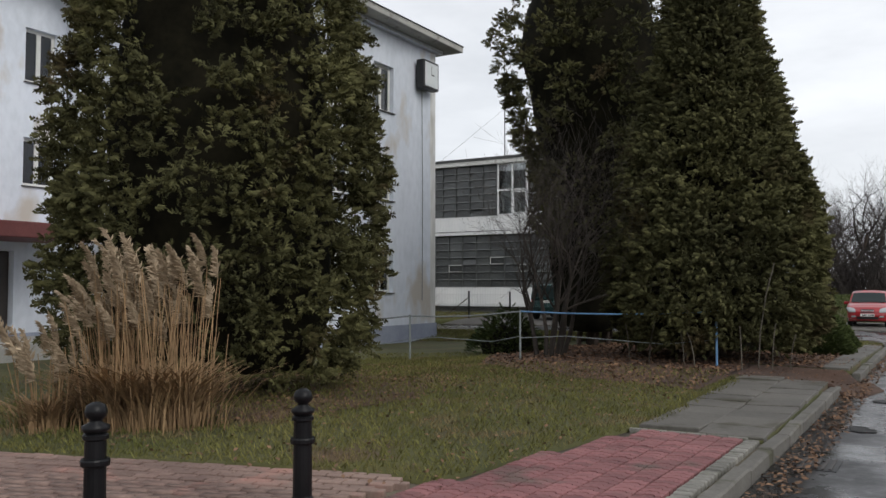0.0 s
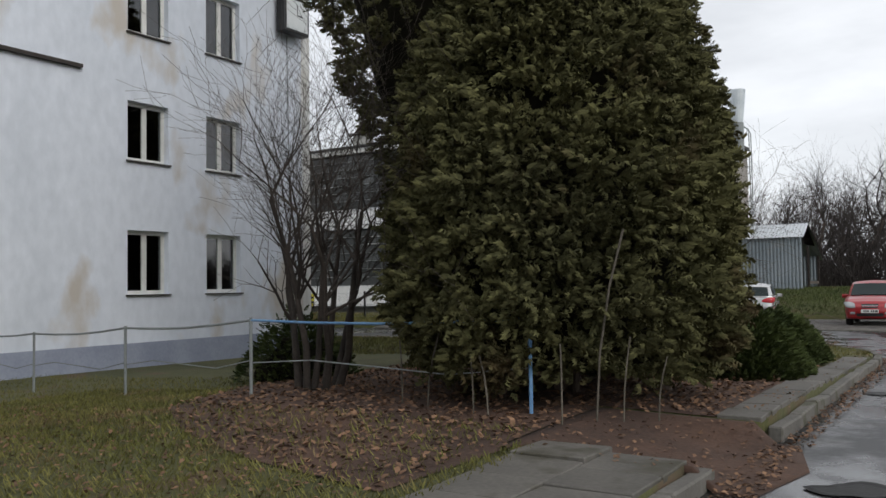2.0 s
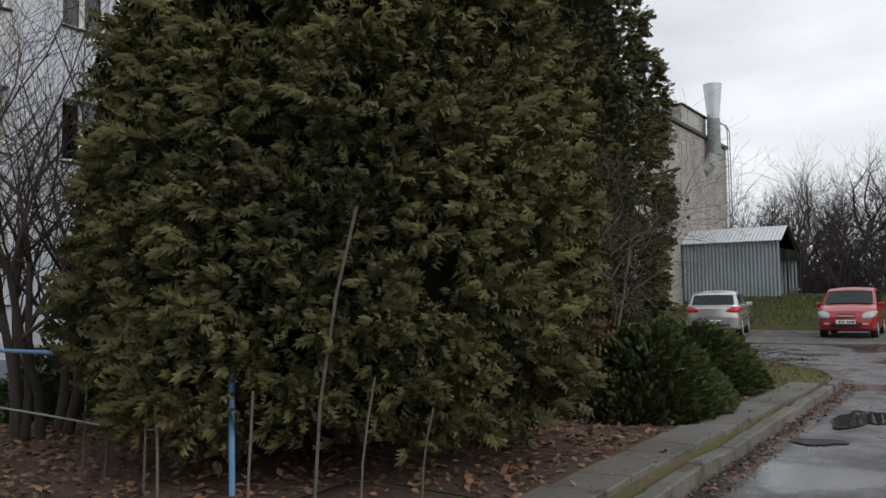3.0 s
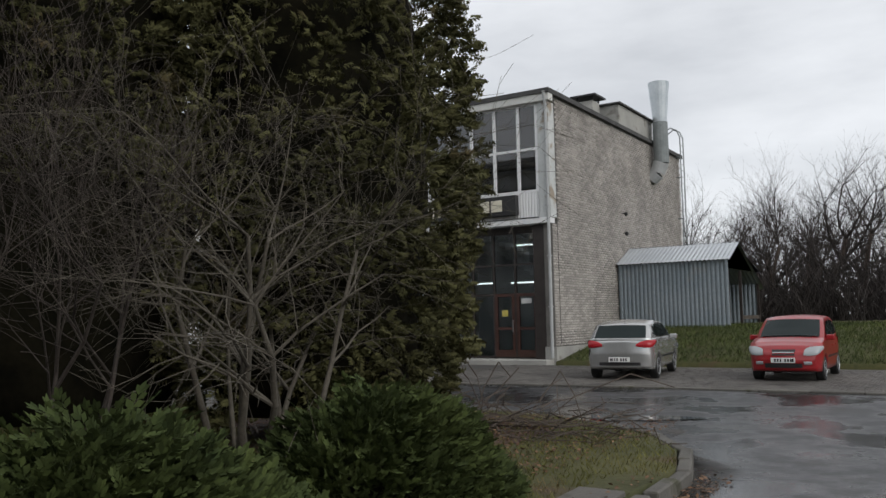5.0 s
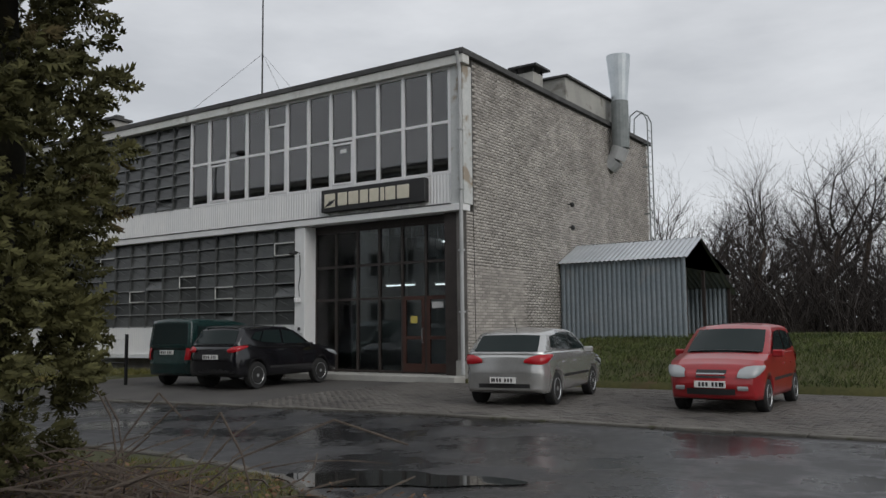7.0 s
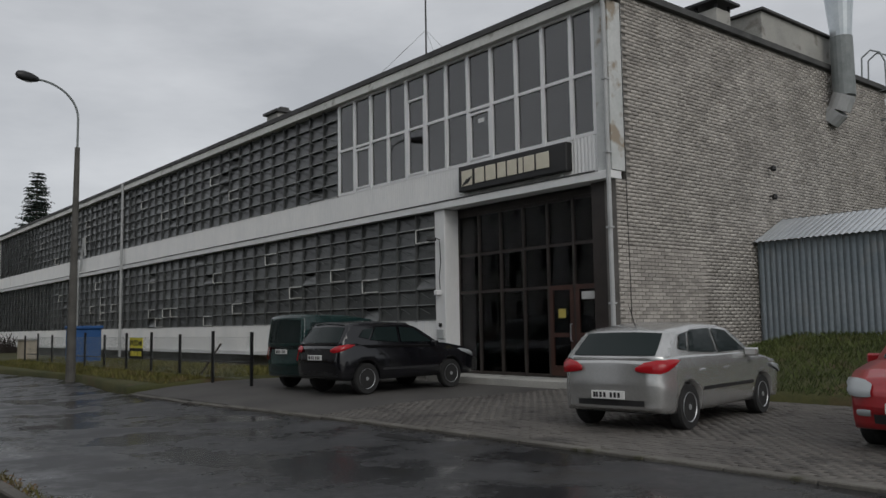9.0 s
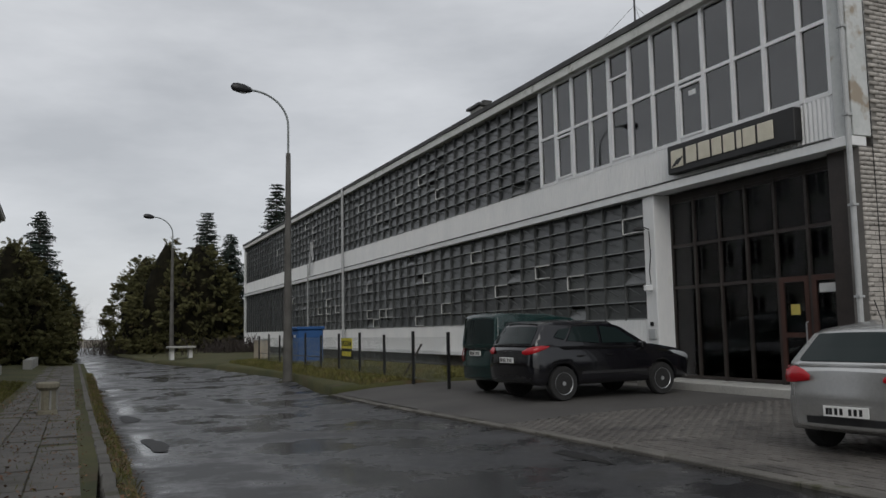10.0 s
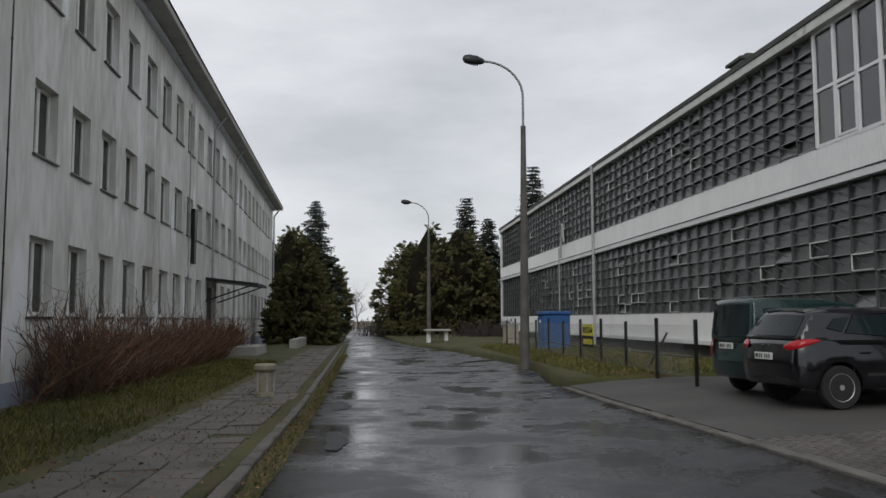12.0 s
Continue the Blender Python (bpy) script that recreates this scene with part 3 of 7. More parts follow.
# the trade name is shown as seven plain cream bars of the letters' size
x = -1.28
for wd in (0.40, 0.42, 0.34, 0.38, 0.16, 0.40, 0.48):
    bm = bmesh.new()
    box(bm, x, x + wd * 0.9, -0.145, -0.121, -0.2, 0.2, 0.008)
    part("letter_bar", bm, CREAM, board)
    x += wd + 0.03

# drain pipes, cables, lamps on the walls
def pipe_run(name, pts, r, material, label, category="drain pipe", clamps=True):
    ob = thing(name, label, category, at=pts[0])
    o = Vector(pts[0])
    bm = bmesh.new()
    tube(bm, [Vector(p) - o for p in pts], r, 10)
    part("pipe", bm, material, ob)
    if clamps:
        a, b = Vector(pts[-2]) - o, Vector(pts[-1]) - o
        for k in range(1, 5):
            c = a.lerp(b, k / 5)
            bm = bmesh.new()
            box(bm, c.x - r * 1.25, c.x + r * 1.25, c.y - r * 1.25, c.y + r * 1.25, c.z - 0.02, c.z + 0.02)
            part("clamp", bm, material, ob)
    return ob


pipe_run("drain_pipe", [(CX - 0.06, FY - 0.3, ROOF - 0.1), (CX - 0.06, FY - 0.17, ROOF - 0.6), (CX - 0.06, FY - 0.17, 0.25)], 0.055, PIPE, "grey drain pipe at the brick corner")
pipe_run("drain_pipe", [(-44.05, FY - 0.32, ROOF - 0.05), (-44.05, FY - 0.3, ROOF - 0.5), (-44.05, FY - 0.3, 0.1)], 0.07, PIPE, "grey drain pipe down the glazed front")
pipe_run("drain_pipe", [(-51.9, FY - 0.25, BELT_T - 0.1), (-51.9, FY - 0.25, 0.2)], 0.04, PIPE, "thin pale pipe on the glazed front")
for dx in (0.0, 0.22):
    bm = bmesh.new()
    tube(bm, [(-51.5 + dx, FY - 0.28, 5.1), (-51.3 + dx, FY - 0.28, 6.2), (-50.9 + dx, FY - 0.3, 7.1), (-50.6 + dx, FY - 0.28, 6.0)], 0.035, 6)
    tagged(part("loose_pipe", bm, PIPE), "bent pale pipe leaning on the glazing", "pipe", "bent pipes")
bm = bmesh.new()
tube(bm, [(CX + 0.012, FY + 0.35, ROOF - 0.3), (CX + 0.012, FY + 0.36, 5.0), (CX + 0.012, FY + 0.4, 0.7)], 0.008, 5)
tagged(part("cable", bm, BLACKM), "thin black cable down the brick wall", "cable")
for z in (4.95, 5.75):
    lamp = thing("wall_lamp", "small dark lamp holder on the brick wall", "lamp", "brick wall lamps", (CX, 48.5, z))
    bm = bmesh.new()
    cyl(bm, (0, 0, 0), (0.12, 0, 0.02), 0.02)
    part("arm", bm, BLACKM, lamp)
    bm = bmesh.new()
    lathe(bm, [(0.03, 0.06), (0.07, 0.02), (0.08, -0.05), (0.05, -0.1)], 10, (0.15, 0, 0))
    part("shade", bm, BLACKM, lamp)
lamp = thing("wall_lamp", "dark bulkhead lamp on the white entrance pillar", "lamp", "", (-17.6, FY - 0.12, 3.95))
bm = bmesh.new()
tube(bm, [(0, 0, 0), (0, -0.2, 0.05), (0, -0.3, 0.0)], 0.015, 6)
part("arm", bm, BLACKM, lamp)
bm = bmesh.new()
lathe(bm, [(0.05, 0.05), (0.15, 0.0), (0.16, -0.03), (0.10, -0.06)], 12, (0, -0.32, 0))
part("shade", bm, BLACKM, lamp)
bm = bmesh.new()
tube(bm, [(-17.6, FY - 0.13, 3.9), (-17.56, FY - 0.135, 3.3), (-17.64, FY - 0.13, 2.9), (-17.6, FY - 0.13, 2.55)], 0.012, 5)
tagged(part("cable", bm, BLACKM), "black cable from the pillar lamp", "cable")
box_ob = thing("intercom_box", "small grey box with buttons on the pillar", "intercom", "", (-17.6, FY - 0.12, 1.3))
bm = bmesh.new()
box(bm, -0.14, 0.14, -0.05, 0, -0.13, 0.13, 0.01)
part("case", bm, PIPE, box_ob)
bm = bmesh.new()
box(bm, -0.04, 0.04, -0.055, 0, 0.2, 0.3, 0.005)
part("button_plate", bm, BLACKM, box_ob)
cam_ob = thing("security_camera", "small white camera on the entrance pillar", "camera", "", (-17.6, FY - 0.12, 2.45))
bm = bmesh.new()
box(bm, -0.07, 0.07, -0.2, 0, -0.07, 0.07, 0.02)
part("case", bm, PVC, cam_ob)
for x, z, a, b, mm, lab in ((-12.65, 2.2, 0.2, 0.09, "white_paper", "white paper notice on the door glass"), (-13.5, 1.78, 0.12, 0.11, "yellow_paper", "small yellow notice on the door glass")):
    bm = bmesh.new()
    box(bm, x - a, x + a, GY - 0.052, GY - 0.046, z - b, z + b)
    tagged(part("notice", bm, mat(mm, (0.7, 0.7, 0.68) if "white" in mm else (0.6, 0.5, 0.12), None, 0.8, 5, 40, 0)), lab, "notice")
bm = bmesh.new()
box(bm, -16.0, -15.75, FY - 0.014, FY - 0.009, 7.0, 7.12)
tagged(part("notice", bm, WHITEP), "small white note on an upper window", "notice")

# flue, roof unit and ladder at the rear of the brick wall
flue = thing("exhaust_flue", "galvanised exhaust flue with a flared top on the brick wall", "flue", "", (CX + 0.45, 52.4, 7.9))
bm = bmesh.new()
tube(bm, [(-0.5, 0, -0.2), (-0.2, 0, 0.05), (0, 0, 0.5)], 0.34, 14)
part("elbow", bm, PIPE, flue, "grey elbow into the wall")
bm = bmesh.new()
cyl(bm, (0, 0, 0.45), (0, 0, 2.3), 0.33, 0.33, 16)
part("duct", bm, GREYP, flue, "dull grey duct")
bm = bmesh.new()
cyl(bm, (0, 0, 2.3), (0, 0, 4.1), 0.3, 0.47, 18, caps=False)
part("cone", bm, mat("bright_zinc", (0.5, 0.55, 0.58), (0.62, 0.66, 0.68), 0.35, 2, 12, 0.05, metal=0.6), flue, "bright flared zinc cone")
unit = thing("roof_vent_housing", "low rendered vent housing on the factory roof", "roof housing", "", (-13.2, 50.3, ROOF))
bm = bmesh.new()
box(bm, -1.4, 1.75, -1.6, 2.6, 0, 0.95, 0.02)
part("housing", bm, CONC, unit)
bm = bmesh.new()
box(bm, -1.5, 1.85, -1.7, 2.7, 0.952, 1.02)
part("cap", bm, ROOFM, unit, "dark felt cap")
bm = bmesh.new()
box(bm, 0.5, 1.2, -3.0, -2.3, 0, 0.9, 0.02)
stack = part("stack", bm, CONC, unit, "small vent stack")
bm = bmesh.new()
box(bm, 0.3, 1.4, -3.2, -2.1, 1.05, 1.12)
for a in (0.5, 1.14):
    for b in (-3.0, -2.36):
        box(bm, a, a + 0.06, b, b + 0.06, 0.902, 1.048)
part("cover", bm, BLACKM, stack, "dark sheet cover on posts")
lad = thing("roof_ladder", "steel ladder fixed to the rear of the brick wall", "ladder", "", (CX + 0.25, BY - 0.4, 3.0))
for dy in (-0.25, 0.25):
    bm = bmesh.new()
    tube(bm, [(0, dy, 0), (0, dy, 7.2), (-0.15, dy, 7.55), (-0.45, dy, 7.7), (-0.75, dy, 7.5), (-0.8, dy, 6.4)], 0.028, 8)
    part("rail", bm, GREYP, lad)
for k in range(22):
    bm = bmesh.new()
    cyl(bm, (0, -0.25, 0.3 + 0.31 * k), (0, 0.25, 0.3 + 0.31 * k), 0.014, seg=6)
    part("rung", bm, GREYP, lad)
for z in (1.0, 3.2, 5.2, 6.2):
    bm = bmesh.new()
    box(bm, -0.25, 0, -0.27, -0.23, z, z + 0.05)
    part("bracket", bm, GREYP, lad)
chim = thing("chimney", "small rendered chimney on the factory roof", "chimney", "", (-29.4, 43.0, ROOF))
bm = bmesh.new()
box(bm, -0.48, 0.48, -0.35, 0.35, 0, 0.8, 0.03)
part("stack", bm, CONC, chim)
bm = bmesh.new()
box(bm, -0.6, 0.6, -0.47, 0.47, 0.802, 0.9)
for k in (-0.4, 0.2):
    box(bm, k, k + 0.22, -0.18, 0.18, 0.902, 1.05)
part("cap", bm, ROOFM, chim)
mast = thing("roof_mast", "thin antenna mast with guy wires on the factory roof", "antenna", "", (-25.4, 47.5, ROOF))
bm = bmesh.new()
cyl(bm, (0, 0, 0), (0, 0, 9.0), 0.04, 0.03, 8)
part("mast", bm, BLACKM, mast)
for a, b in ((-4, -3), (4, -2), (0.5, 6)):
    bm = bmesh.new()
    cyl(bm, (a, b, 0), (0, 0, 4.2), 0.008, seg=4)
    part("guy_wire", bm, BLACKM, mast)
ant = thing("roof_antenna", "small rake antenna on the factory roof", "antenna", "", (-52.0, 45.0, ROOF))
bm = bmesh.new()
cyl(bm, (0, 0, 0), (0, 0, 1.6), 0.02, seg=6)
for k in range(5):
    cyl(bm, (-0.35, 0, 0.9 + 0.15 * k), (0.35, 0, 0.95 + 0.15 * k), 0.01, seg=4)
part("mast", bm, BLACKM, ant)

# corrugated shed
SX0, SX1, SY0, SY1, SZ = CX + 0.05, -7.1, 47.65, 52.6, 1.0
shed = thing("metal_shed", "grey corrugated metal shed with a pitched roof, open at its end", "shed", "", (0, 0, 0))
bm = bmesh.new()
corrugated(bm, SX0, SX1, SY0, SZ, 3.62, 0.16, 0.035)
part("front_wall", bm, CORR, shed, "blue-grey corrugated sheet wall")
bm = bmesh.new()
corrugated(bm, SX0, SX1, SY1, SZ, 3.0, 0.16, 0.035)
part("rear_wall", bm, CORR, shed)


def slope(bm, x0, x1, ya, za, yb, zb, pitch=0.16, depth=0.03, thick=0.02):
    n = int((x1 - x0) / pitch) * 4
    prev = None
    for i in range(n + 1):
        u = x0 + (x1 - x0) * i / n
        d = (0, 0.7, 1, 0.7)[i % 4] * depth
        cur = (bm.verts.new((u, ya, za + d)), bm.verts.new((u, yb, zb + d)))
        if prev:
            bm.faces.new((prev[0], cur[0], cur[1], prev[1]))
        prev = cur


bm = bmesh.new()
slope(bm, SX0 - 0.03, SX1 + 0.12, SY0 - 0.22, 3.6, 49.0, 4.32)
part("roof_front", bm, mat("roof_zinc", (0.45, 0.48, 0.51), (0.58, 0.61, 0.63), 0.35, 1.0, 9.0, 0.05, metal=0.5), shed, "pale corrugated roof slope")
bm = bmesh.new()
slope(bm, SX0 - 0.03, SX1 + 0.12, 49.0, 4.33, SY1 + 0.5, 2.6)
part("roof_rear", bm, CORR, shed, "long rear roof slope")
bm = bmesh.new()
vs = [bm.verts.new(p) for p in ((SX1, SY0, 3.3), (SX1, SY1 + 0.4, 3.3), (SX1, 49.0, 4.3), (SX1, SY0, 3.62))]
bm.faces.new(vs)
bmesh.ops.solidify(bm, geom=bm.faces[:], thickness=0.03)
part("gable_board", bm, DARKM, shed, "dark gable board")
for y in (SY0 + 0.05, 49.6, SY1):
    bm = bmesh.new()
    box(bm, SX1 - 0.1, SX1, y - 0.05, y + 0.05, 0.8, 3.28)
    part("post", bm, DARKM, shed)
BOARDS = mat("weathered_board", (0.05, 0.04, 0.032), (0.09, 0.075, 0.06), 0.9, 3, 30, 0.3)
for k in range(2):
    bm = bmesh.new()
    box(bm, SX1 - 0.06, SX1 - 0.03, 49.65, SY1 - 0.05, 1.1 + 0.3 * k, 1.24 + 0.3 * k)
    part("end_board", bm, BOARDS, shed, "weathered board across the open end")

# ---- white office building ----
GX, LY, WY0, MX, LX = -16.35, 23.85, 13.3, -22.8, -70.3
SKEW = 0.027
WTOP = 10.25
ROWS_Z = ((1.5, 2.97), (4.57, 5.95), (7.55, 9.12))
ROWS_L = ((1.55, 3.06), (4.6, 6.05), (7.72, 9.3))


def ly(x):
    """The face of the long wall."""
    return LY + SKEW * (x - GX)


def skewed(bm):
    """Turns the north side of the wing to the line of the long wall."""
    for v in bm.verts:
        if v.co.y > WY0 + 5 and v.co.x < GX:
            v.co.y += SKEW * (v.co.x - GX)
    return bm


gable_cols = [(17.69, 18.83), (19.99, 21.13)]
long_cols = [(-18.35 - 2.18 * k - 1.28, -18.35 - 2.18 * k) for k in range(23)]
main_cols = [(13.0 - 2.1 * k - 1.0, 13.0 - 2.1 * k) for k in range(12)]
office = thing("office_building", "three-storey white rendered office building with peeling paint", "building")
bm = bmesh.new()
wall(bm, "x", GX, -0.35, WY0, LY - 0.35, 0.4, WTOP, [(a, b, c, d) for a, b in gable_cols for c, d in ROWS_Z])
part("gable_wall", bm, PLASTER, office, "white end wall with faded repairs")
bm = bmesh.new()
door_hole = (-40.9, -38.5, 0.4, 2.9)
lh = [(a, b, c, d) for a, b in long_cols for c, d in ROWS_L if not (c < 2 and a < -38.2 and b > -41.2)]
wall(bm, "y", LY, -0.35, LX, GX, 0.4, WTOP, lh + [door_hole])
part("long_wall", skewed(bm), PLASTER_OLD, office, "stained grey-white long wall")
bm = bmesh.new()
wall(bm, "x", MX, -0.35, -16, WY0, 0.4, WTOP, [(a, b, c, d) for a, b in main_cols for c, d in ROWS_Z if not (c < 2 and b > 10.5)] + [(9.6, 11.8, 0.4, 2.7)])
wall(bm, "y", WY0, 0.35, MX, GX - 0.35, 0.4, WTOP, [])
box(bm, LX, LX + 0.35, WY0, LY - 0.35, 0.4, WTOP)
box(bm, LX, MX - 0.35, WY0, WY0 + 0.35, 0.4, WTOP)
box(bm, MX - 12, MX - 0.35, -16, -15.65, 0.4, WTOP)
box(bm, MX - 12, MX - 11.65, -15.65, WY0, 0.4, WTOP)
part("wall", skewed(bm), PLASTER, office, "white rendered wall of the main wing")
bm = bmesh.new()
box(bm, GX - 0.3, GX + 0.04, WY0 - 0.04, LY + 0.04, -0.6, 0.398)
box(bm, LX, GX - 0.3, LY - 0.3, LY + 0.04, -0.6, 0.398)
box(bm, MX - 0.3, MX + 0.04, -16, WY0 - 0.04, -0.6, 0.398)
part("plinth", skewed(bm), PLINTH, office, "grey-blue painted plinth")
bm = bmesh.new()
box(bm, LX - 0.7, GX + 0.75, WY0 - 0.75, LY + 0.75, WTOP + 0.12, WTOP + 0.34, 0.02)
box(bm, MX - 12, MX + 0.75, -16, WY0 - 0.76, WTOP + 0.12, WTOP + 0.34, 0.02)
part("eave", skewed(bm), CONC, office, "projecting concrete eave")
bm = bmesh.new()
box(bm, LX, GX + 0.2, WY0 - 0.2, LY + 0.2, WTOP + 0.001, WTOP + 0.118)
part("cornice", skewed(bm), PLASTER, office)
bm = bmesh.new()
r = box(bm, LX - 0.7, GX + 0.8, WY0 - 0.8, LY + 0.8, WTOP + 0.343, WTOP + 2.0)
for v in r:
    if v.co.z > WTOP + 1:
        v.co.x = -24 if v.co.x > -30 else -62
        v.co.y = 18.5
part("roof", skewed(bm), ROOFM, office, "low dark hipped roof")
bm = bmesh.new()
box(bm, LX + 0.5, GX - 0.9, WY0 + 0.5, LY - 0.9, 0.0, WTOP)
box(bm, MX - 6, MX - 1.6, -15.5, WY0 + 0.45, 0.0, WTOP)
part("inner_core", skewed(bm), INSIDE, office, "dark inside")


def window_unit(w, h, depth=0.16):
    """A casement window with its origin at the lower left of the opening, facing -y."""
    ob = new("window")
    ob["label"] = "old two-light window with grey-white frame"
    bm = bmesh.new()
    for a, b, c, d in ((0, 0.09, 0, h), (w - 0.09, w, 0, h), (0.09, w - 0.09, 0, 0.09), (0.09, w - 0.09, h - 0.09, h), (w / 2 - 0.065, w / 2 + 0.065, 0.09, h - 0.09)):
        box(bm, a, b, depth, depth + 0.07, c, d)
    part("frame", bm, WOODF, ob)
    for a, b in ((0.09, w / 2 - 0.065), (w / 2 + 0.065, w - 0.09)):
        bm = bmesh.new()
        box(bm, a, b, depth + 0.03, depth + 0.036, 0.09, h - 0.09)
        part("pane", bm, GLASS_D, ob)
    bm = bmesh.new()
    box(bm, -0.04, w + 0.04, -0.06, depth, -0.035, -0.002)
    part("sill", bm, DARKM, ob, "dark sheet sill")
    return ob


BLUEC = mat("blue_curtain", (0.06, 0.2, 0.6), (0.09, 0.27, 0.72), 0.8, 4, 20, 0.2, stretch=(3, 3, 0.2))
units = {}
for kind, cols in (("x", gable_cols), ("y", long_cols), ("m", main_cols)):
    for ci, (a, b) in enumerate(cols):
        for ri, (c, d) in enumerate(ROWS_L if kind == "y" else ROWS_Z):
            if kind == "y" and (a, b, c, d) not in lh:
                continue
            if kind == "m" and c < 2 and b > 10.5:
                continue
            key = (round(b - a, 2), round(d - c, 2))
            m = pose(GX, a, c, 0, 0, 90) if kind == "x" else pose(MX, a, c, 0, 0, 90) if kind == "m" else pose(b, ly(b), c, 0, 0, 180 + math.degrees(math.atan(SKEW)))
            if key not in units:
                units[key] = window_unit(*key)
                units[key].matrix_basis = m
                ob = units[key]
            else:
                ob = copy_thing(units[key], m)
            ob.parent = office
            if kind == "x" and ci == 1 and ri == 1:
                bm = bmesh.new()
                box(bm, GX - 0.27, GX - 0.24, a + 0.05, b - 0.05, c + 0.05, d - 0.05)
                tagged(part("blind", bm, BLUEC), "blue blind behind an office window", "blind")
            elif (ci * 3 + ri * 5) % 4 == 0 or kind == "x":
                lo = c + (0.1 if ri else 0.4)
                bm = bmesh.new()
                if kind == "y":
                    box(bm, a + 0.05, b - 0.45, ly(a) - 0.31, ly(a) - 0.28, lo, d - 0.03)
                else:
                    X = GX if kind == "x" else MX
                    box(bm, X - 0.31, X - 0.28, a + 0.05, b - 0.3, lo, d - 0.03)
                tagged(part("curtain", bm, CURTAIN), "pale curtain behind an office window", "curtain", "office curtains")
# square clock on the end wall
clock = thing("wall_clock", "square dark-cased outdoor clock with a pale dial", "clock", "", (GX, 22.9, 9.2))
bm = bmesh.new()
box(bm, 0.1, 0.42, -0.5, 0.5, -0.5, 0.5, 0.02)
part("case", bm, BLACKM, clock)
bm = bmesh.new()
box(bm, 0.421, 0.43, -0.42, 0.42, -0.42, 0.42)
dial = part("dial", bm, mat("clock_dial", (0.55, 0.58, 0.58), (0.62, 0.64, 0.64), 0.4, 3, 30, 0.02), clock, "pale square dial")
bm = bmesh.new()
box(bm, 0.431, 0.436, -0.012, 0.012, 0.0, 0.3)
box(bm, 0.431, 0.436, 0.0, 0.2, -0.02, 0.02)
part("clock_hand", bm, BLACKM, dial)
bm = bmesh.new()
box(bm, 0.0, 0.1, -0.1, 0.1, -0.2, 0.2)
part("bracket", bm, BLACKM, clock)
bm = bmesh.new()
box(bm, GX, GX + 0.1, 13.4, 16.5, 6.42, 6.5)
tagged(part("wall_rail", bm, DARKM), "long dark rail fixed on the white wall", "rail")
bm = bmesh.new()
tube(bm, [(GX + 0.02, 22.9, 8.7), (GX + 0.02, 22.95, 5.0), (GX + 0.02, 22.93, 1.2)], 0.012, 5)
tagged(part("cable", bm, GREYP), "thin grey cable down the white wall", "cable")
pipe_run("drain_pipe", [(-39.04, ly(-39.04) + 0.6, WTOP + 0.1), (-39.04, ly(-39.04) + 0.14, WTOP - 0.5), (-39.04, ly(-39.04) + 0.14, 0.2)], 0.06, PIPE, "grey drain pipe on the stained wall")
pipe_run("drain_pipe", [(-46.16, ly(-46.16) + 0.6, WTOP + 0.1), (-46.16, ly(-46.16) + 0.14, WTOP - 0.5), (-46.16, ly(-46.16) + 0.14, 0.2)], 0.06, PIPE, "grey drain pipe on the stained wall")
pipe_run("drain_pipe", [(-70.0, ly(-70.0) + 0.6, WTOP + 0.1), (-70.0, ly(-70.0) + 0.14, WTOP - 0.5), (-70.0, ly(-70.0) + 0.14, 0.2)], 0.06, PIPE, "grey drain pipe at the far corner")
pipe_run("conduit", [(-33.93, ly(-33.93) + 0.05, 9.6), (-33.93, ly(-33.93) + 0.05, 1.5)], 0.025, PIPE, "thin conduit on the stained wall", "conduit")
pipe_run("conduit", [(-17.0, LY + 0.06, 10.2), (-17.0, LY + 0.06, 0.5)], 0.015, BLACKM, "black lightning wire on the stained wall", "wire")
bm = bmesh.new()
box(bm, -34.95, -34.55, ly(-34.7), ly(-34.7) + 0.14, 3.6, 5.7, 0.02)
tagged(part("wall_cabinet", bm, BLACKM), "tall dark metal box fixed on the wall", "wall box")
cano = thing("entrance_canopy", "dark sheet canopy over the side entrance", "canopy", "", (-39.7, ly(-39.7), 3.15))
bm = bmesh.new()
r = box(bm, -1.6, 1.6, 0, 2.2, 0, 0.12)
for v in r:
    v.co.z -= 0.25 * v.co.y / 2.2
part("roof", bm, BLACKM, cano)
for x in (-1.5, 1.5):
    bm = bmesh.new()
    cyl(bm, (x, 2.0, -0.2), (x, 0.0, -0.9), 0.03, seg=6)
    part("brace", bm, BLACKM, cano)
bm = bmesh.new()
box(bm, -40.8, -38.6, ly(-39.7) - 0.3, ly(-39.7) - 0.22, 0.2, 2.88)
tagged(part("door", bm, DARKM), "dark side entrance door", "door", "", "structure")
bm = bmesh.new()
box(bm, -41.5, -37.9, ly(-39.7) + 0.1, ly(-39.7) + 2.2, -0.5, 0.35, 0.02)
tagged(part("entrance_steps", bm, CONC), "raised concrete landing before the side door", "steps", "", "structure")
cano = thing("entrance_canopy", "dark red canopy over the main entrance", "canopy", "", (MX, 10.7, 2.95))
bm = bmesh.new()
box(bm, 0.0, 2.2, -2.6, 2.1, 0, 0.42, 0.03)
part("roof", bm, mat("oxide_red", (0.11, 0.03, 0.03), (0.16, 0.05, 0.045), 0.6, 2, 20, 0.1), cano)
bm = bmesh.new()
box(bm, MX - 0.3, MX - 0.22, 9.62, 11.78, -0.1, 2.68)
tagged(part("door", bm, DARKM), "dark main entrance door", "door", "", "structure")
bm = bmesh.new()
box(bm, MX + 0.03, MX + 3.0, 8.0, 12.4, -0.5, 0.3, 0.02)
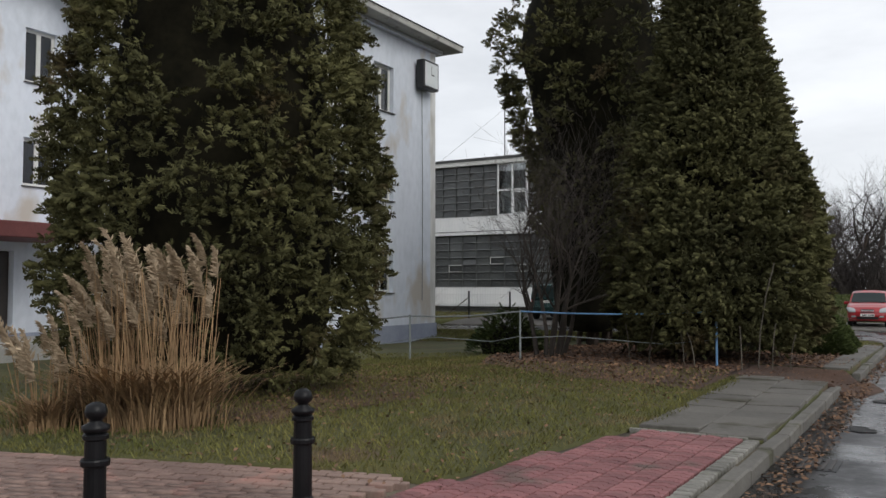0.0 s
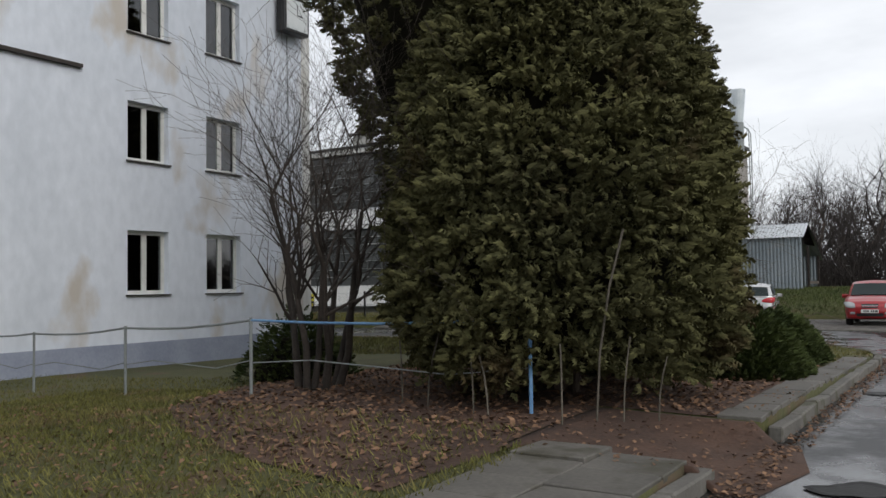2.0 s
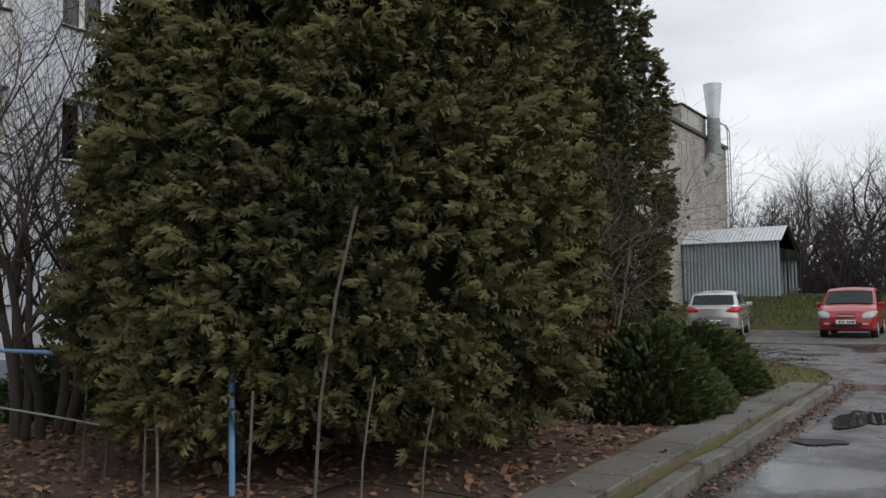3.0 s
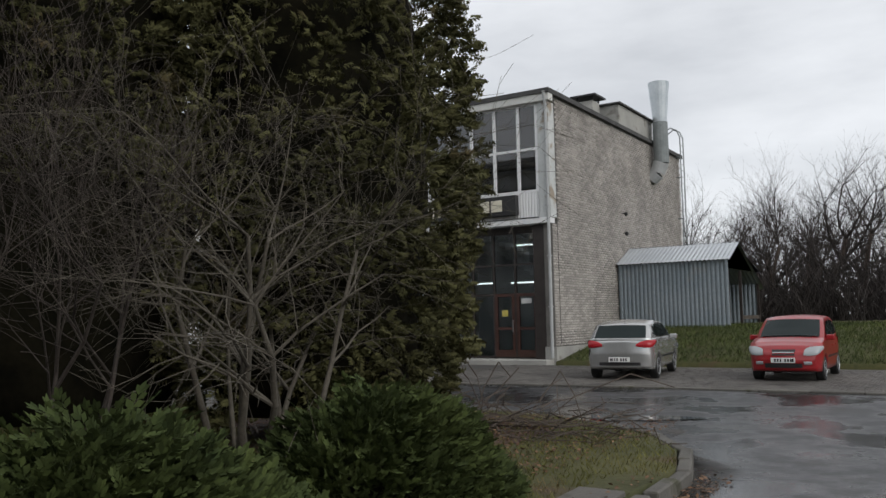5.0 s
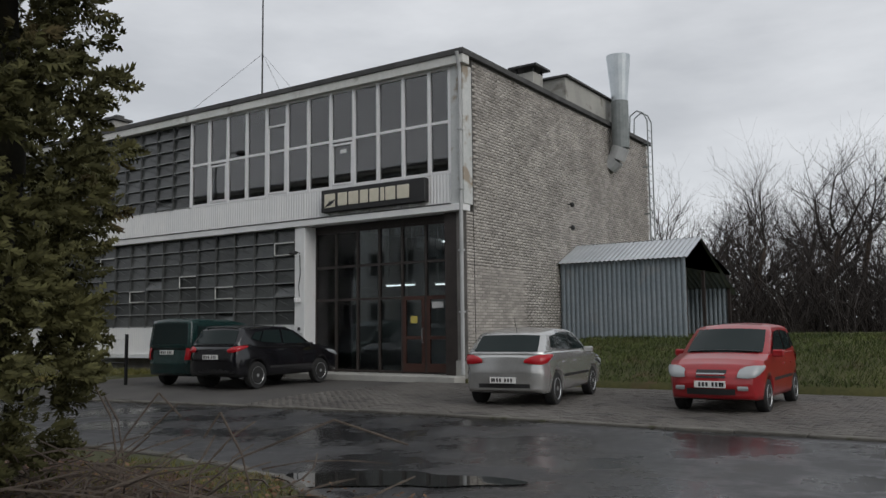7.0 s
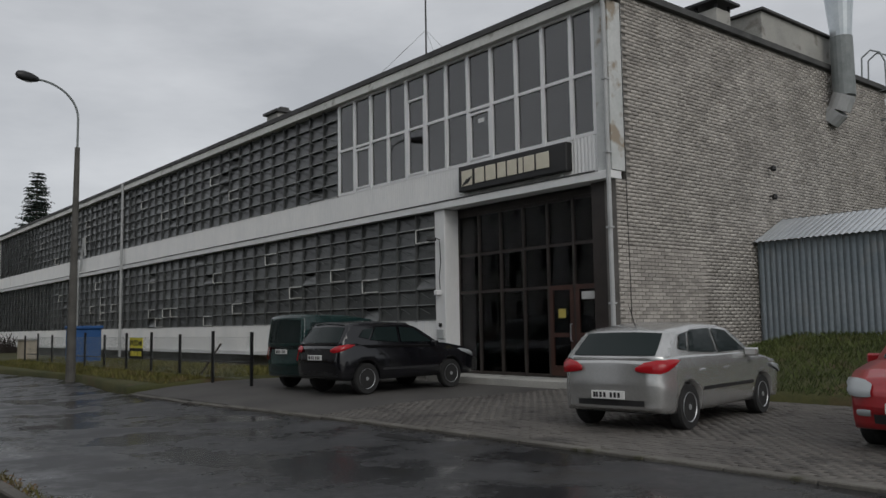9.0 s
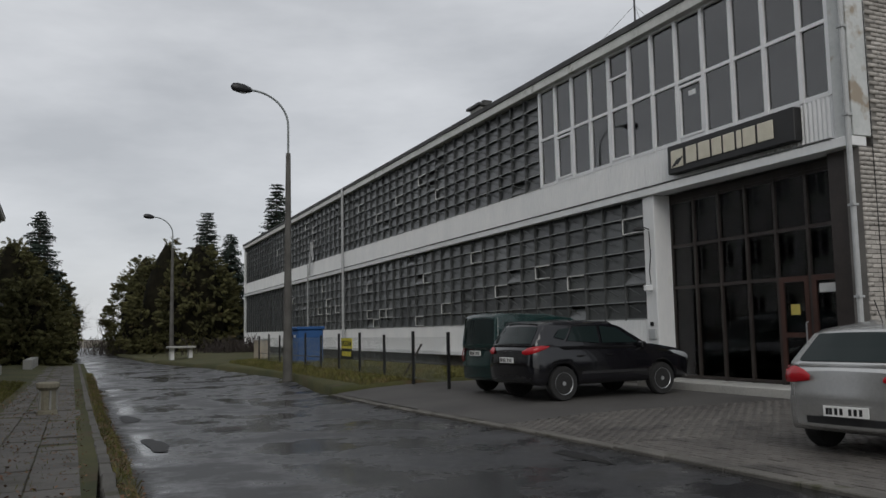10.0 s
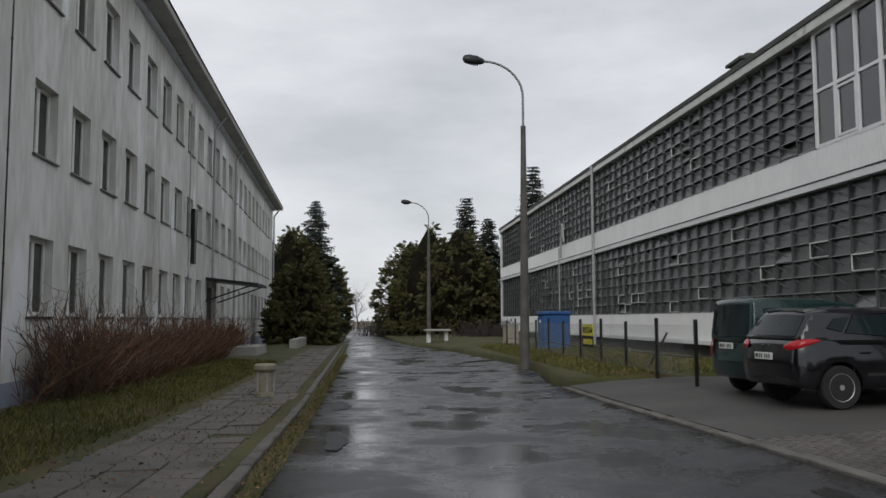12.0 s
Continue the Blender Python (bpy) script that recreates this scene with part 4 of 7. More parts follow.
tagged(part("entrance_steps", bm, CONC), "concrete landing of the main entrance", "steps", "", "structure")


# ---- vegetation ----
def quads(name, verts, nq, material, parent=None, label="", smooth=False):
    """A mesh of nq separate four-cornered faces from an (nq*4, 3) array."""
    me = bpy.data.meshes.new(name)
    me.vertices.add(nq * 4)
    me.vertices.foreach_set("co", np.asarray(verts, np.float32).ravel())
    me.loops.add(nq * 4)
    me.loops.foreach_set("vertex_index", np.arange(nq * 4, dtype=np.int32))
    me.polygons.add(nq)
    me.polygons.foreach_set("loop_start", np.arange(0, nq * 4, 4, dtype=np.int32))
    me.update(calc_edges=True)
    me.materials.append(material)
    ob = new(name, me)
    ob.parent = parent
    if label:
        ob["label"] = label
    return ob


def frond(leaflets=5, width=0.36, curl=0.15):
    """One flat spray, one long, as kites along a rib."""
    out = []
    for i in range(leaflets):
        x, s, k = 0.04 + 0.72 * i / leaflets, (1 if i % 2 else -1), 1 - 0.45 * i / leaflets
        out += [(x, 0, 0), (x + 0.08, s * 0.20 * k, 0.03), (x + 0.27, s * width * k, -curl * k), (x + 0.26, s * 0.05, 0.0)]
    out += [(0.55, 0, 0), (0.75, 0.11, 0.01), (1.0, 0, -curl), (0.75, -0.11, 0.01)]
    return np.array(out, float)


def spread(template, place, axis, normal, size):
    """Copies of a template at many places: axis is its length, normal its upper side."""
    ax = axis / np.linalg.norm(axis, axis=1, keepdims=True)
    side = np.cross(normal, ax)
    side /= np.linalg.norm(side, axis=1, keepdims=True) + 1e-9
    up = np.cross(ax, side)
    t = template[None] * size[:, None, None]
    return (place[:, None] + t[..., 0:1] * ax[:, None] + t[..., 1:2] * side[:, None] + t[..., 2:3] * up[:, None]).reshape(-1, 3)


def lumps(d, z, seed):
    """Uneven outline: slow waves round and along a crown."""
    r = np.random.RandomState(seed)
    v = np.zeros_like(z)
    for k in range(9):
        f, g, p = r.randint(1, 7), r.uniform(0.4, 3.2), r.uniform(0, 6.28)
        v += np.sin(f * d + g * z + p) * r.uniform(0.3, 1)
    return v / 9


def thuja(at, profile, count, seed, label, size=(0.10, 0.20), material=None, stems=5, low=0.0):
    r = np.random.RandomState(seed)
    ob = thing("thuja_tree", label, "tree", "evergreen thujas", at)
    zs, rs = np.array([p[0] for p in profile]), np.array([p[1] for p in profile])
    zz = np.linspace(zs[0], zs[-1], 400)
    cdf = np.cumsum(np.interp(zz, zs, rs) + 0.12)
    z = np.interp(r.rand(count), cdf / cdf[-1], zz)
    z = np.where(z < low, low + (zs[-1] - low) * r.rand(count) ** 1.6, z)
    d = r.rand(count) * 2 * np.pi
    lump = lumps(d, z, seed)
    # sprays stand in tufts, each tuft fanning out from a point inside the crown
    tufts = count // 17
    zt, dt = z[:tufts], d[:tufts]
    home = np.arange(count) % tufts
    z, d = zt[home], dt[home]
    lump = lumps(d, z, seed)
    rad = np.interp(z, zs, rs) * (1 + 0.18 * lump) * (0.80 + 0.21 * r.rand(tufts))[home]
    outw = np.stack([np.cos(d), np.sin(d), np.zeros(count)], 1)
    core = outw * rad[:, None]
    core[:, 2] = z
    axis = outw * 0.75 + r.normal(0, 0.55, (count, 3))
    axis[:, 2] = axis[:, 2] * 0.7 + 0.02
    axis /= np.linalg.norm(axis, axis=1, keepdims=True)
    place = core + axis * (r.uniform(0.0, 0.24, (count, 1)) * size[1] / 0.22)
    nor = np.cross(axis, np.array([[0, 0, 1.0]])) * r.choice([-1, 1], (count, 1)) + r.normal(0, 0.5, (count, 3))
    v = spread(frond(6, 0.30, 0.30), place, axis, nor, r.uniform(*size, count))
    quads("crown", v, len(v) // 4, material or THUJA, ob, "dense dark green scale-leaved sprays, bronzed in places")
    # solid core, coloured near-black for the shade deep in the crown
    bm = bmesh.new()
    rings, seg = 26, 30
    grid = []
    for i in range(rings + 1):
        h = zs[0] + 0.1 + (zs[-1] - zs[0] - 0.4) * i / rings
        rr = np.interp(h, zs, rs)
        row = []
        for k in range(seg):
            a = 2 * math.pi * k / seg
            # below low the bare core is wider and paints the gloom there
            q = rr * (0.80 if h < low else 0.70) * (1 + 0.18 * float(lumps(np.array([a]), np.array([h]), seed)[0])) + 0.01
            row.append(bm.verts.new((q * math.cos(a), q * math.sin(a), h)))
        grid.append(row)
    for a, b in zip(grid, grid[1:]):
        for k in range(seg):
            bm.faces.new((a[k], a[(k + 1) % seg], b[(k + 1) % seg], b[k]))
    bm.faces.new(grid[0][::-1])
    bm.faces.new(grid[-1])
    part("heart", bm, CROWN_SHADE, ob, "solid core, near-black for the shade inside the crown", True)
    bm = bmesh.new()
    for k in range(stems):
        a = 2 * math.pi * k / stems + r.rand()
        q = rs[0] * r.uniform(0.1, 0.75)
        cyl(bm, (q * math.cos(a), q * math.sin(a), -0.15), (q * 0.8 * math.cos(a + 0.2), q * 0.8 * math.sin(a + 0.2), zs[0] + 1.2), r.uniform(0.03, 0.10), 0.03, 7)
    cyl(bm, (0, 0, -0.15), (0.1, 0.05, zs[-1] * 0.7), 0.17, 0.05, 9)
    part("trunk", bm, BARK, ob)
    return ob


def prism(v, f, a, b, ra, rb, seg):
    """Adds a tapered stick to lists of corners and faces."""
    d = (b - a)
    if d.length < 1e-5:
        return
    d = d.normalized()
    s = d.orthogonal().normalized()
    u = d.cross(s)
    o = len(v)
    for p, q in ((a, ra), (b, rb)):
        for k in range(seg):
            w = 2 * math.pi * k / seg
            c = p + (s * math.cos(w) + u * math.sin(w)) * q
            v.append((c.x, c.y, c.z))
    for k in range(seg):
        f.append((o + k, o + (k + 1) % seg, o + seg + (k + 1) % seg, o + seg + k))


def limb(rnd, v, f, p, d, length, r, level, top, seg, droop=0.0, lift=0.12, spread_by=0.55, kids=(2, 4)):
    """A crooked limb with side limbs down to twigs. Levels under `top` go into the first lists, the rest into the second."""
    n = 4 if level < 2 else 3
    s = length / n
    for k in range(n):
        d = (d + Vector((rnd.gauss(0, 0.13), rnd.gauss(0, 0.13), rnd.gauss(0, 0.10) + lift * 0.35 - droop * level * 0.05))).normalized()
        q = p + d * s
        r2 = r * (1 - 0.75 / n * (1 if k < n - 1 else 1.4))
        i = 0 if level < 1 else 1
        prism(v[i], f[i], p, q, r, max(r2, 0.002), seg if level < 2 else 3)
        p, r = q, max(r2, 0.002)
        if level < top and (k > 0 or level > 0):
            for _ in range(rnd.randint(*kids) if k == n - 1 else rnd.randint(kids[0] - 1, kids[1] - 1)):
                side = Vector((rnd.gauss(0, 1), rnd.gauss(0, 1), rnd.gauss(0, 0.7)))
                side = (side - side.dot(d) * d).normalized()
                limb(rnd, v, f, p, (d * (1 - spread_by) + side * spread_by + Vector((0, 0, lift))).normalized(),
                     length * rnd.uniform(0.5, 0.72), r * 0.62, level + 1, top, seg, droop, lift, spread_by, kids)


def bare_tree(at, height, seed, label, stems=1, r=0.12, top=3, lean=0.15, seg=6, material=None, name="bare_tree", category="tree", group="", kids=(2, 4), spread_by=0.55, lift=0.12, droop=0.0, foot=0.15):
    rnd = random.Random(seed)
    ob = thing(name, label, category, group, at)
    v, f = [], []
    for k in range(stems):
        a = 2 * math.pi * k / max(stems, 1) + rnd.random()
        p = Vector((math.cos(a) * foot * (stems > 1), math.sin(a) * foot * (stems > 1), -0.1))
        d = Vector((math.cos(a) * lean, math.sin(a) * lean, 1)).normalized()
        sv, sf = [], []
        limb(rnd, (sv, v), (sf, f), p, d, height * rnd.uniform(0.42, 0.58), r * rnd.uniform(0.7, 1.1), 0, top, seg, droop, lift, spread_by, kids)
        raw("trunk" if stems == 1 else "stem", sv, sf, BARK if material is None or stems == 1 else material, ob, smooth=True)
    raw("crown", v, f, material or TWIG, ob)
    return ob


PROFILE_A = [(0.35, 1.75), (1.0, 2.1), (2.2, 2.08), (3.6, 1.74), (5.0, 1.3), (6.2, 0.95), (7.6, 0.6), (8.8, 0.3), (9.4, 0.05)]
PROFILE_L = [(0.3, 1.8), (1.0, 2.15), (2.4, 2.27), (4.0, 2.15), (6.0, 1.75), (7.6, 1.25), (9.2, 0.7), (10.8, 0.2), (11.2, 0.05)]
PROFILE_B = [(0.3, 1.75), (1.2, 2.05), (3.0, 2.2), (5.0, 2.1), (7.0, 1.78), (9.0, 1.25), (10.6, 0.5), (11.4, 0.05)]
thuja((-4.45, 15.08, 0.25), [(a, b * 0.95) for a, b in PROFILE_A], 48000, 11, "broad dark thuja tree over brown leaf litter")
thuja((-9.85, 7.05, 0.1), [(a, b * 1.05 + 0.12 * (3 < a < 9)) for a, b in PROFILE_L], 30000, 12, "broad dark thuja tree on the lawn")
thuja((-7.05, 24.9, 0.05), PROFILE_B, 28000, 13, "tall dark thuja tree beside the road corner")
thuja((-8.35, 18.6, 0.15), [(0.3, 0.6), (1.4, 0.7), (3.5, 0.95), (5.0, 1.75), (6.4, 2.3), (7.6, 2.5), (9.0, 2.2), (10.5, 1.5), (12.0, 0.7), (13.0, 0.1)], 15000, 14, "tall dark thuja tree in the clump", low=2.4)
thuja((-9.4, 22.6, 0.1), PROFILE_B, 14000, 15, "tall dark thuja tree in the clump", low=3.2)
bare_tree((-7.62, 14.18, 0.2), 4.8, 5, "bare many-stemmed lilac shrub beside the thuja", 8, 0.06, 3, 0.2, 6, TWIG_DARK, "bare_shrub", "shrub", "", (2, 3), 0.52, 0.14, foot=0.24)
bare_tree((-5.4, 22.3, 0.1), 4.4, 6, "bare shrub with pale lichened twigs", 8, 0.045, 3, 0.32, 6, TWIG_PALE, "bare_shrub", "shrub", "", (2, 3), 0.6, 0.08, 0.35, foot=0.35)
bare_tree((-6.2, 20.4, 0.12), 4.6, 26, "bare shrub with thin upright stems", 6, 0.035, 3, 0.25, 6, TWIG_DARK, "bare_shrub", "shrub", "", (2, 3), 0.5, 0.14, 0.15, foot=0.45)


def juniper(at, rx, ry, h, count, seed, label):
    r = np.random.RandomState(seed)
    ob = thing("juniper_bush", label, "shrub", "spreading junipers", at)
    d, q = r.rand(count) * 6.283, np.sqrt(r.rand(count))
    lump = lumps(d, q * 4, seed)
    place = np.stack([np.cos(d) * q * rx * (1 + 0.25 * lump), np.sin(d) * q * ry * (1 + 0.25 * lump), h * (1 - q ** 2) * (0.6 + 0.5 * r.rand(count)) * (1 + 0.4 * lump) + 0.08], 1)
    axis = np.stack([np.cos(d) * (0.4 + q), np.sin(d) * (0.4 + q), r.uniform(0.1, 0.9, count)], 1) + r.normal(0, 0.3, (count, 3))
    nor = np.tile([[0, 0, 1.0]], (count, 1)) + r.normal(0, 0.5, (count, 3))
    v = spread(frond(6, 0.26, -0.06), place, axis, nor, r.uniform(0.09, 0.19, count))
    quads("foliage", v, len(v) // 4, JUNIPER, ob)
    # solid core whose near-black colour stands for shade inside the bush
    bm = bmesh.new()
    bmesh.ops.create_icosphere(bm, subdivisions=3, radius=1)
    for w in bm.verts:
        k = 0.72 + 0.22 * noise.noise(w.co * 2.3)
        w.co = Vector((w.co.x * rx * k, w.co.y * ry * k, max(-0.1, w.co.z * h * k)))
    part("heart", bm, CROWN_SHADE, ob, "solid core, near-black for the shade inside the bush", True)
    return ob


juniper((-3.1, 18.9, 0.12), 0.8, 1.5, 0.8, 8500, 21, "low spreading green juniper by the pavement")
juniper((-3.4, 21.6, 0.08), 0.95, 1.4, 0.8, 8500, 22, "low spreading green juniper by the pavement")
juniper((-4.0, 22.5, 0.05), 0.8, 0.8, 0.65, 6000, 23, "low spreading green juniper before the thujas")
juniper((-5.0, 18.0, 0.15), 1.2, 1.2, 0.9, 3000, 24, "low spreading green juniper before the thujas")
juniper((-9.3, 15.6, 0.1), 0.9, 0.9, 0.9, 1500, 25, "low dark juniper behind the fence")


def spruce(at, height, radius, seed, label, material=None):
    r = np.random.RandomState(seed)
    ob = thing("spruce_tree", label, "tree", "evergreen spruces", at)
    pl, ax, sz = [], [], []
    z = 0.08 * height
    bm = bmesh.new()
    cyl(bm, (0, 0, -0.2), (0, 0, height * 0.97), 0.02 * height, 0.02, 8)
    while z < height * 0.98:
        reach = radius * (1 - z / height) ** 0.8 * (1.0 + 0.18 * math.sin(z * 5.3)) + 0.08
        for k in range(11):
            a = r.rand() * 6.283
            L = reach * r.uniform(0.7, 1.1)
            for s in np.arange(0.15, 1.0, 0.28 / max(L, 0.3)):
                for side in (-1, 1):
                    pl.append((math.cos(a) * L * s, math.sin(a) * L * s, z - 0.25 * L * s + 0.22 * L * s * s))
                    ax.append((math.cos(a + side * 0.6), math.sin(a + side * 0.6), -0.15 + r.normal(0, 0.15)))
                    sz.append((0.26 + 0.22 * (1 - z / height)) * r.uniform(0.8, 1.2))
            cyl(bm, (0, 0, z), (math.cos(a) * L, math.sin(a) * L, z - 0.05 * L), 0.02, 0.008, 4, False)
        z += 0.028 * height * (1 - 0.35 * z / height)
    pl, ax = np.array(pl), np.array(ax)
    v = spread(frond(3, 0.4, 0.2), pl, ax, np.tile([[0, 0, 1.0]], (len(pl), 1)) + r.normal(0, 0.3, pl.shape), np.array(sz) * 1.7)
    quads("crown", v, len(v) // 4, material or SPRUCE, ob)
    part("trunk", bm, BARK, ob)
    return ob


PROFILE_F = [(0.1, 1.9), (1.5, 2.3), (3.5, 2.2), (5.5, 1.6), (7.0, 0.8), (8.0, 0.1)]
for k, (x, y, h, rr) in enumerate(((-79, 45.5, 16.5, 3.2), (-90, 40.5, 15, 3.6), (-84, 42, 12, 3.0), (-83, 25.0, 13.5, 3.2))):
    spruce((x, y, -0.2), h, rr, 30 + k, "dark blue-green spruce beyond the factory")
for k, (x, y, s) in enumerate(((-81, 38.6, 1.3), (-85, 36.2, 1.35), (-91, 34.6, 1.25), (-79, 23.0, 1.25), (-86, 25.0, 1.1), (-57, 25.8, 0.62))):
    thuja((x, y, -0.2), [(a * s, b * s * 1.15) for a, b in PROFILE_F], 2200, 40 + k, "round dark evergreen beside the far road", (0.4, 0.75))
# bare woods behind the shed and far down the road
kinds = [bare_tree((x, y, 1.0), h, 50 + k, "bare deciduous tree in the wood behind the shed", 1, 0.26, 3, 0.1, 4, TWIG_FAR, group="bare wood", kids=(2, 4), spread_by=0.5) for k, (x, y, h) in enumerate(((-8, 74, 9.6), (0, 72, 9.0), (7, 76, 10.2)))]
rnd = random.Random(3)
for k in range(54):
    x, y = rnd.uniform(-36, 8), rnd.uniform(62, 88)
    s = rnd.uniform(0.78, 1.05) * (1 + 0.018 * (x + 12))
    copy_thing(kinds[k % 3], pose(x, y, 1.0, 0, 0, rnd.uniform(0, 360)) @ Matrix.Scale(s, 4))
for k in range(9):
    copy_thing(kinds[k % 3], pose(-140 + rnd.uniform(-60, 20), rnd.choice((22, 38)) + rnd.uniform(-14, 14), -0.3, 0, 0, rnd.uniform(0, 360)) @ Matrix.Scale(rnd.uniform(0.8, 1.2), 4))
for k in range(2):
    copy_thing(kinds[k % 3], pose(rnd.uniform(14, 45), rnd.uniform(-10, 40), 0.1, 0, 0, rnd.uniform(0, 360)) @ Matrix.Scale(rnd.uniform(0.9, 1.2), 4))
# undergrowth
for k, (x, y, z, w, h, n, tint) in enumerate(((-10, 63, 1.0, 46, 4.6, 6500, TWIG_FAR), (22, 61, 1.0, 22, 4.6, 2500, TWIG_FAR), (-95, 34, -0.3, 14, 2.4, 900, TWIG_FAR), (-69, 41, -0.2, 5, 2.0, 700, TWIG_FAR))):
    rnd = random.Random(70 + k)
    v, f = [], []
    for _ in range(n):
        p = Vector((rnd.uniform(-w / 2, w / 2), rnd.gauss(0, 2.4), -0.1))
        d = Vector((rnd.gauss(0, 0.35), rnd.gauss(0, 0.35), 1)).normalized()
        L = h * rnd.uniform(0.35, 1.0)
        for _s in range(3):
            q = p + d * L / 3
            prism(v, f, p, q, 0.026, 0.016, 3)
            p, d = q, (d + Vector((rnd.gauss(0, 0.35), rnd.gauss(0, 0.35), rnd.gauss(0, 0.1)))).normalized()
    ob = raw("thicket", v, f, tint)
    ob.location = (x, y, z)
    tagged(ob, "tangled bare thicket under the trees", "bushes", "", "stuff")
# red-brown bushes along the stained wall
for k in range(10):
    rnd = random.Random(90 + k)
    x = -19.5 - 2.5 * k
    ob = thing("dry_bush", "dry red-brown bush along the stained wall", "shrub", "dry bushes", (x, ly(x) + 0.55, -0.15))
    v, f = [], []
    tall = (1.9, 1.45, 1.75, 1.3, 1.6)[k % 5]
    for _ in range((360, 210, 300, 240)[k % 4]):
        p = Vector((rnd.gauss(0, 0.75), rnd.gauss(0, 0.24), 0))
        d = Vector((rnd.gauss(0, 0.45), rnd.gauss(0, 0.45), 1)).normalized()
        L = tall * rnd.uniform(0.35, 1.08)
        for _s in range(3):
            q = p + d * L / 3
            prism(v, f, p, q, 0.011, 0.007, 3)
            for _t in range(2):
                e = (d + Vector((rnd.gauss(0, 0.7), rnd.gauss(0, 0.7), 0.2))).normalized()
                prism(v, f, q, q + e * 0.3, 0.007, 0.003, 3)
            p, d = q, (d + Vector((rnd.gauss(0, 0.3), rnd.gauss(0, 0.3), 0))).normalized()
    raw("crown", v, f, mat("red_brown_twigs", (0.11, 0.058, 0.036), (0.22, 0.125, 0.08), 0.95, 3, 20, 0) if k == 0 else bpy.data.materials["red_brown_twigs"], ob)


# pampas-like dry grass before the left thuja
def dry_clump(at, n, h, seed, label, plumes=True):
    r = random.Random(seed)
    ob = thing("ornamental_grass", label, "grass clump", "dry ornamental grass", at)
    sv, sf, pv = [], [], []
    for k in range(n):
        a = r.uniform(0, 6.28)
        q = abs(r.gauss(0, 0.24))
        p = Vector((math.cos(a) * q, math.sin(a) * q, -0.05))
        d = Vector((math.cos(a) * 0.06 + r.gauss(0, 0.05), math.sin(a) * 0.06 + r.gauss(0, 0.05), 1)).normalized()
        L = h * r.uniform(0.55, 1.0)
        for s in range(4):
            w = p + d * L / 4
            prism(sv, sf, p, w, 0.006, 0.005, 3)
            p = w
            d = (d + Vector((math.cos(a) * 0.02, math.sin(a) * 0.02, 0))).normalized()
        if plumes and r.random() < 0.5:
            bend = Vector((r.gauss(-0.45, 0.18), r.gauss(-0.25, 0.18), 0))
            for s in range(80):
                t = s / 80
                c = p + d * 0.34 * t + bend * 0.22 * t * t
                e = (Vector((r.gauss(0, 0.4), r.gauss(0, 0.4), r.gauss(0.35, 0.3))) + bend * 1.6).normalized() * (0.13 * (1 - 0.5 * t))
                o = e.orthogonal().normalized() * 0.005
                pv += [c - o, c + e * 0.5 - o * 2, c + e, c + e * 0.5 + o * 2]
    lv = []
    for k in range(n * 10):
        a = r.uniform(0, 6.28)
        q = abs(r.gauss(0, 0.24))
        p = Vector((math.cos(a) * q, math.sin(a) * q, 0))
        L, w = h * r.uniform(0.25, 0.55), 0.008
        d = Vector((math.cos(a) * r.uniform(0.05, 0.4), math.sin(a) * r.uniform(0.05, 0.4), 1)).normalized()
        s = Vector((-math.sin(a), math.cos(a), 0)) * w
        for _s in range(3):
            t = p + d * L / 3
            lv += [p - s, p + s, t + s * 0.8, t - s * 0.8]
            p, d = t, (d + Vector((math.cos(a) * 0.35, math.sin(a) * 0.35, -0.35))).normalized()
    raw("stalk_tuft", sv, sf, STRAW, ob)
    if pv:
        quads("plume_tuft", np.array([tuple(c) for c in pv]), len(pv) // 4, PLUME, ob)
    quads("leaf_tuft", np.array([tuple(c) for c in lv]), len(lv) // 4, STRAW, ob)
    return ob


for k, (x, y, n, h) in enumerate(((-8.2, 3.95, 40, 1.75), (-7.75, 4.0, 40, 1.8), (-8.6, 4.1, 26, 1.65), (-7.45, 4.25, 30, 1.75), (-8.7, 3.5, 30, 0.95), (-7.9, 4.5, 30, 1.7))):
    dry_clump((x, y, land_z(x, y)), n, h, 100 + k, "tall dry straw-coloured grass with feathery plumes")


# ---- parked cars ----
RUBBER = mat("tyre_rubber", (0.012, 0.012, 0.012), (0.022, 0.022, 0.022), 0.85, 8, 60, 0.2)
TRIM = mat("black_plastic_trim", (0.015, 0.015, 0.016), (0.026, 0.026, 0.027), 0.6, 8, 60, 0.1)
ALLOY = mat("wheel_alloy", (0.42, 0.43, 0.44), (0.52, 0.53, 0.54), 0.35, 5, 30, 0.05, metal=0.6, c=(0.2, 0.19, 0.18), spots=0.0)
CARGLASS = glass("car_glass", (0.014, 0.022, 0.022), 0.03)
CARGLASS.node_tree.nodes["Principled BSDF"].inputs["IOR"].default_value = 1.27
LENS = glass("headlamp_lens", (0.36, 0.38, 0.39), 0.06)
REDLENS = glass("red_lamp_lens", (0.36, 0.012, 0.018), 0.12)
PLATEM = mat("plate_white", (0.68, 0.68, 0.66), (0.75, 0.75, 0.73), 0.5, 5, 30, 0.02)
SEATM = mat("grey_upholstery", (0.05, 0.05, 0.055), (0.08, 0.08, 0.085), 0.9, 5, 40, 0.1)


def paint(name, a, b, rough=0.28, dirt=(0.12, 0.11, 0.10), metal=0.0):
    return mat(name, a, b, rough, 2.5, 30.0, 0.0, coat=0.5, metal=metal, c=dirt, spots=-0.12, local=True)


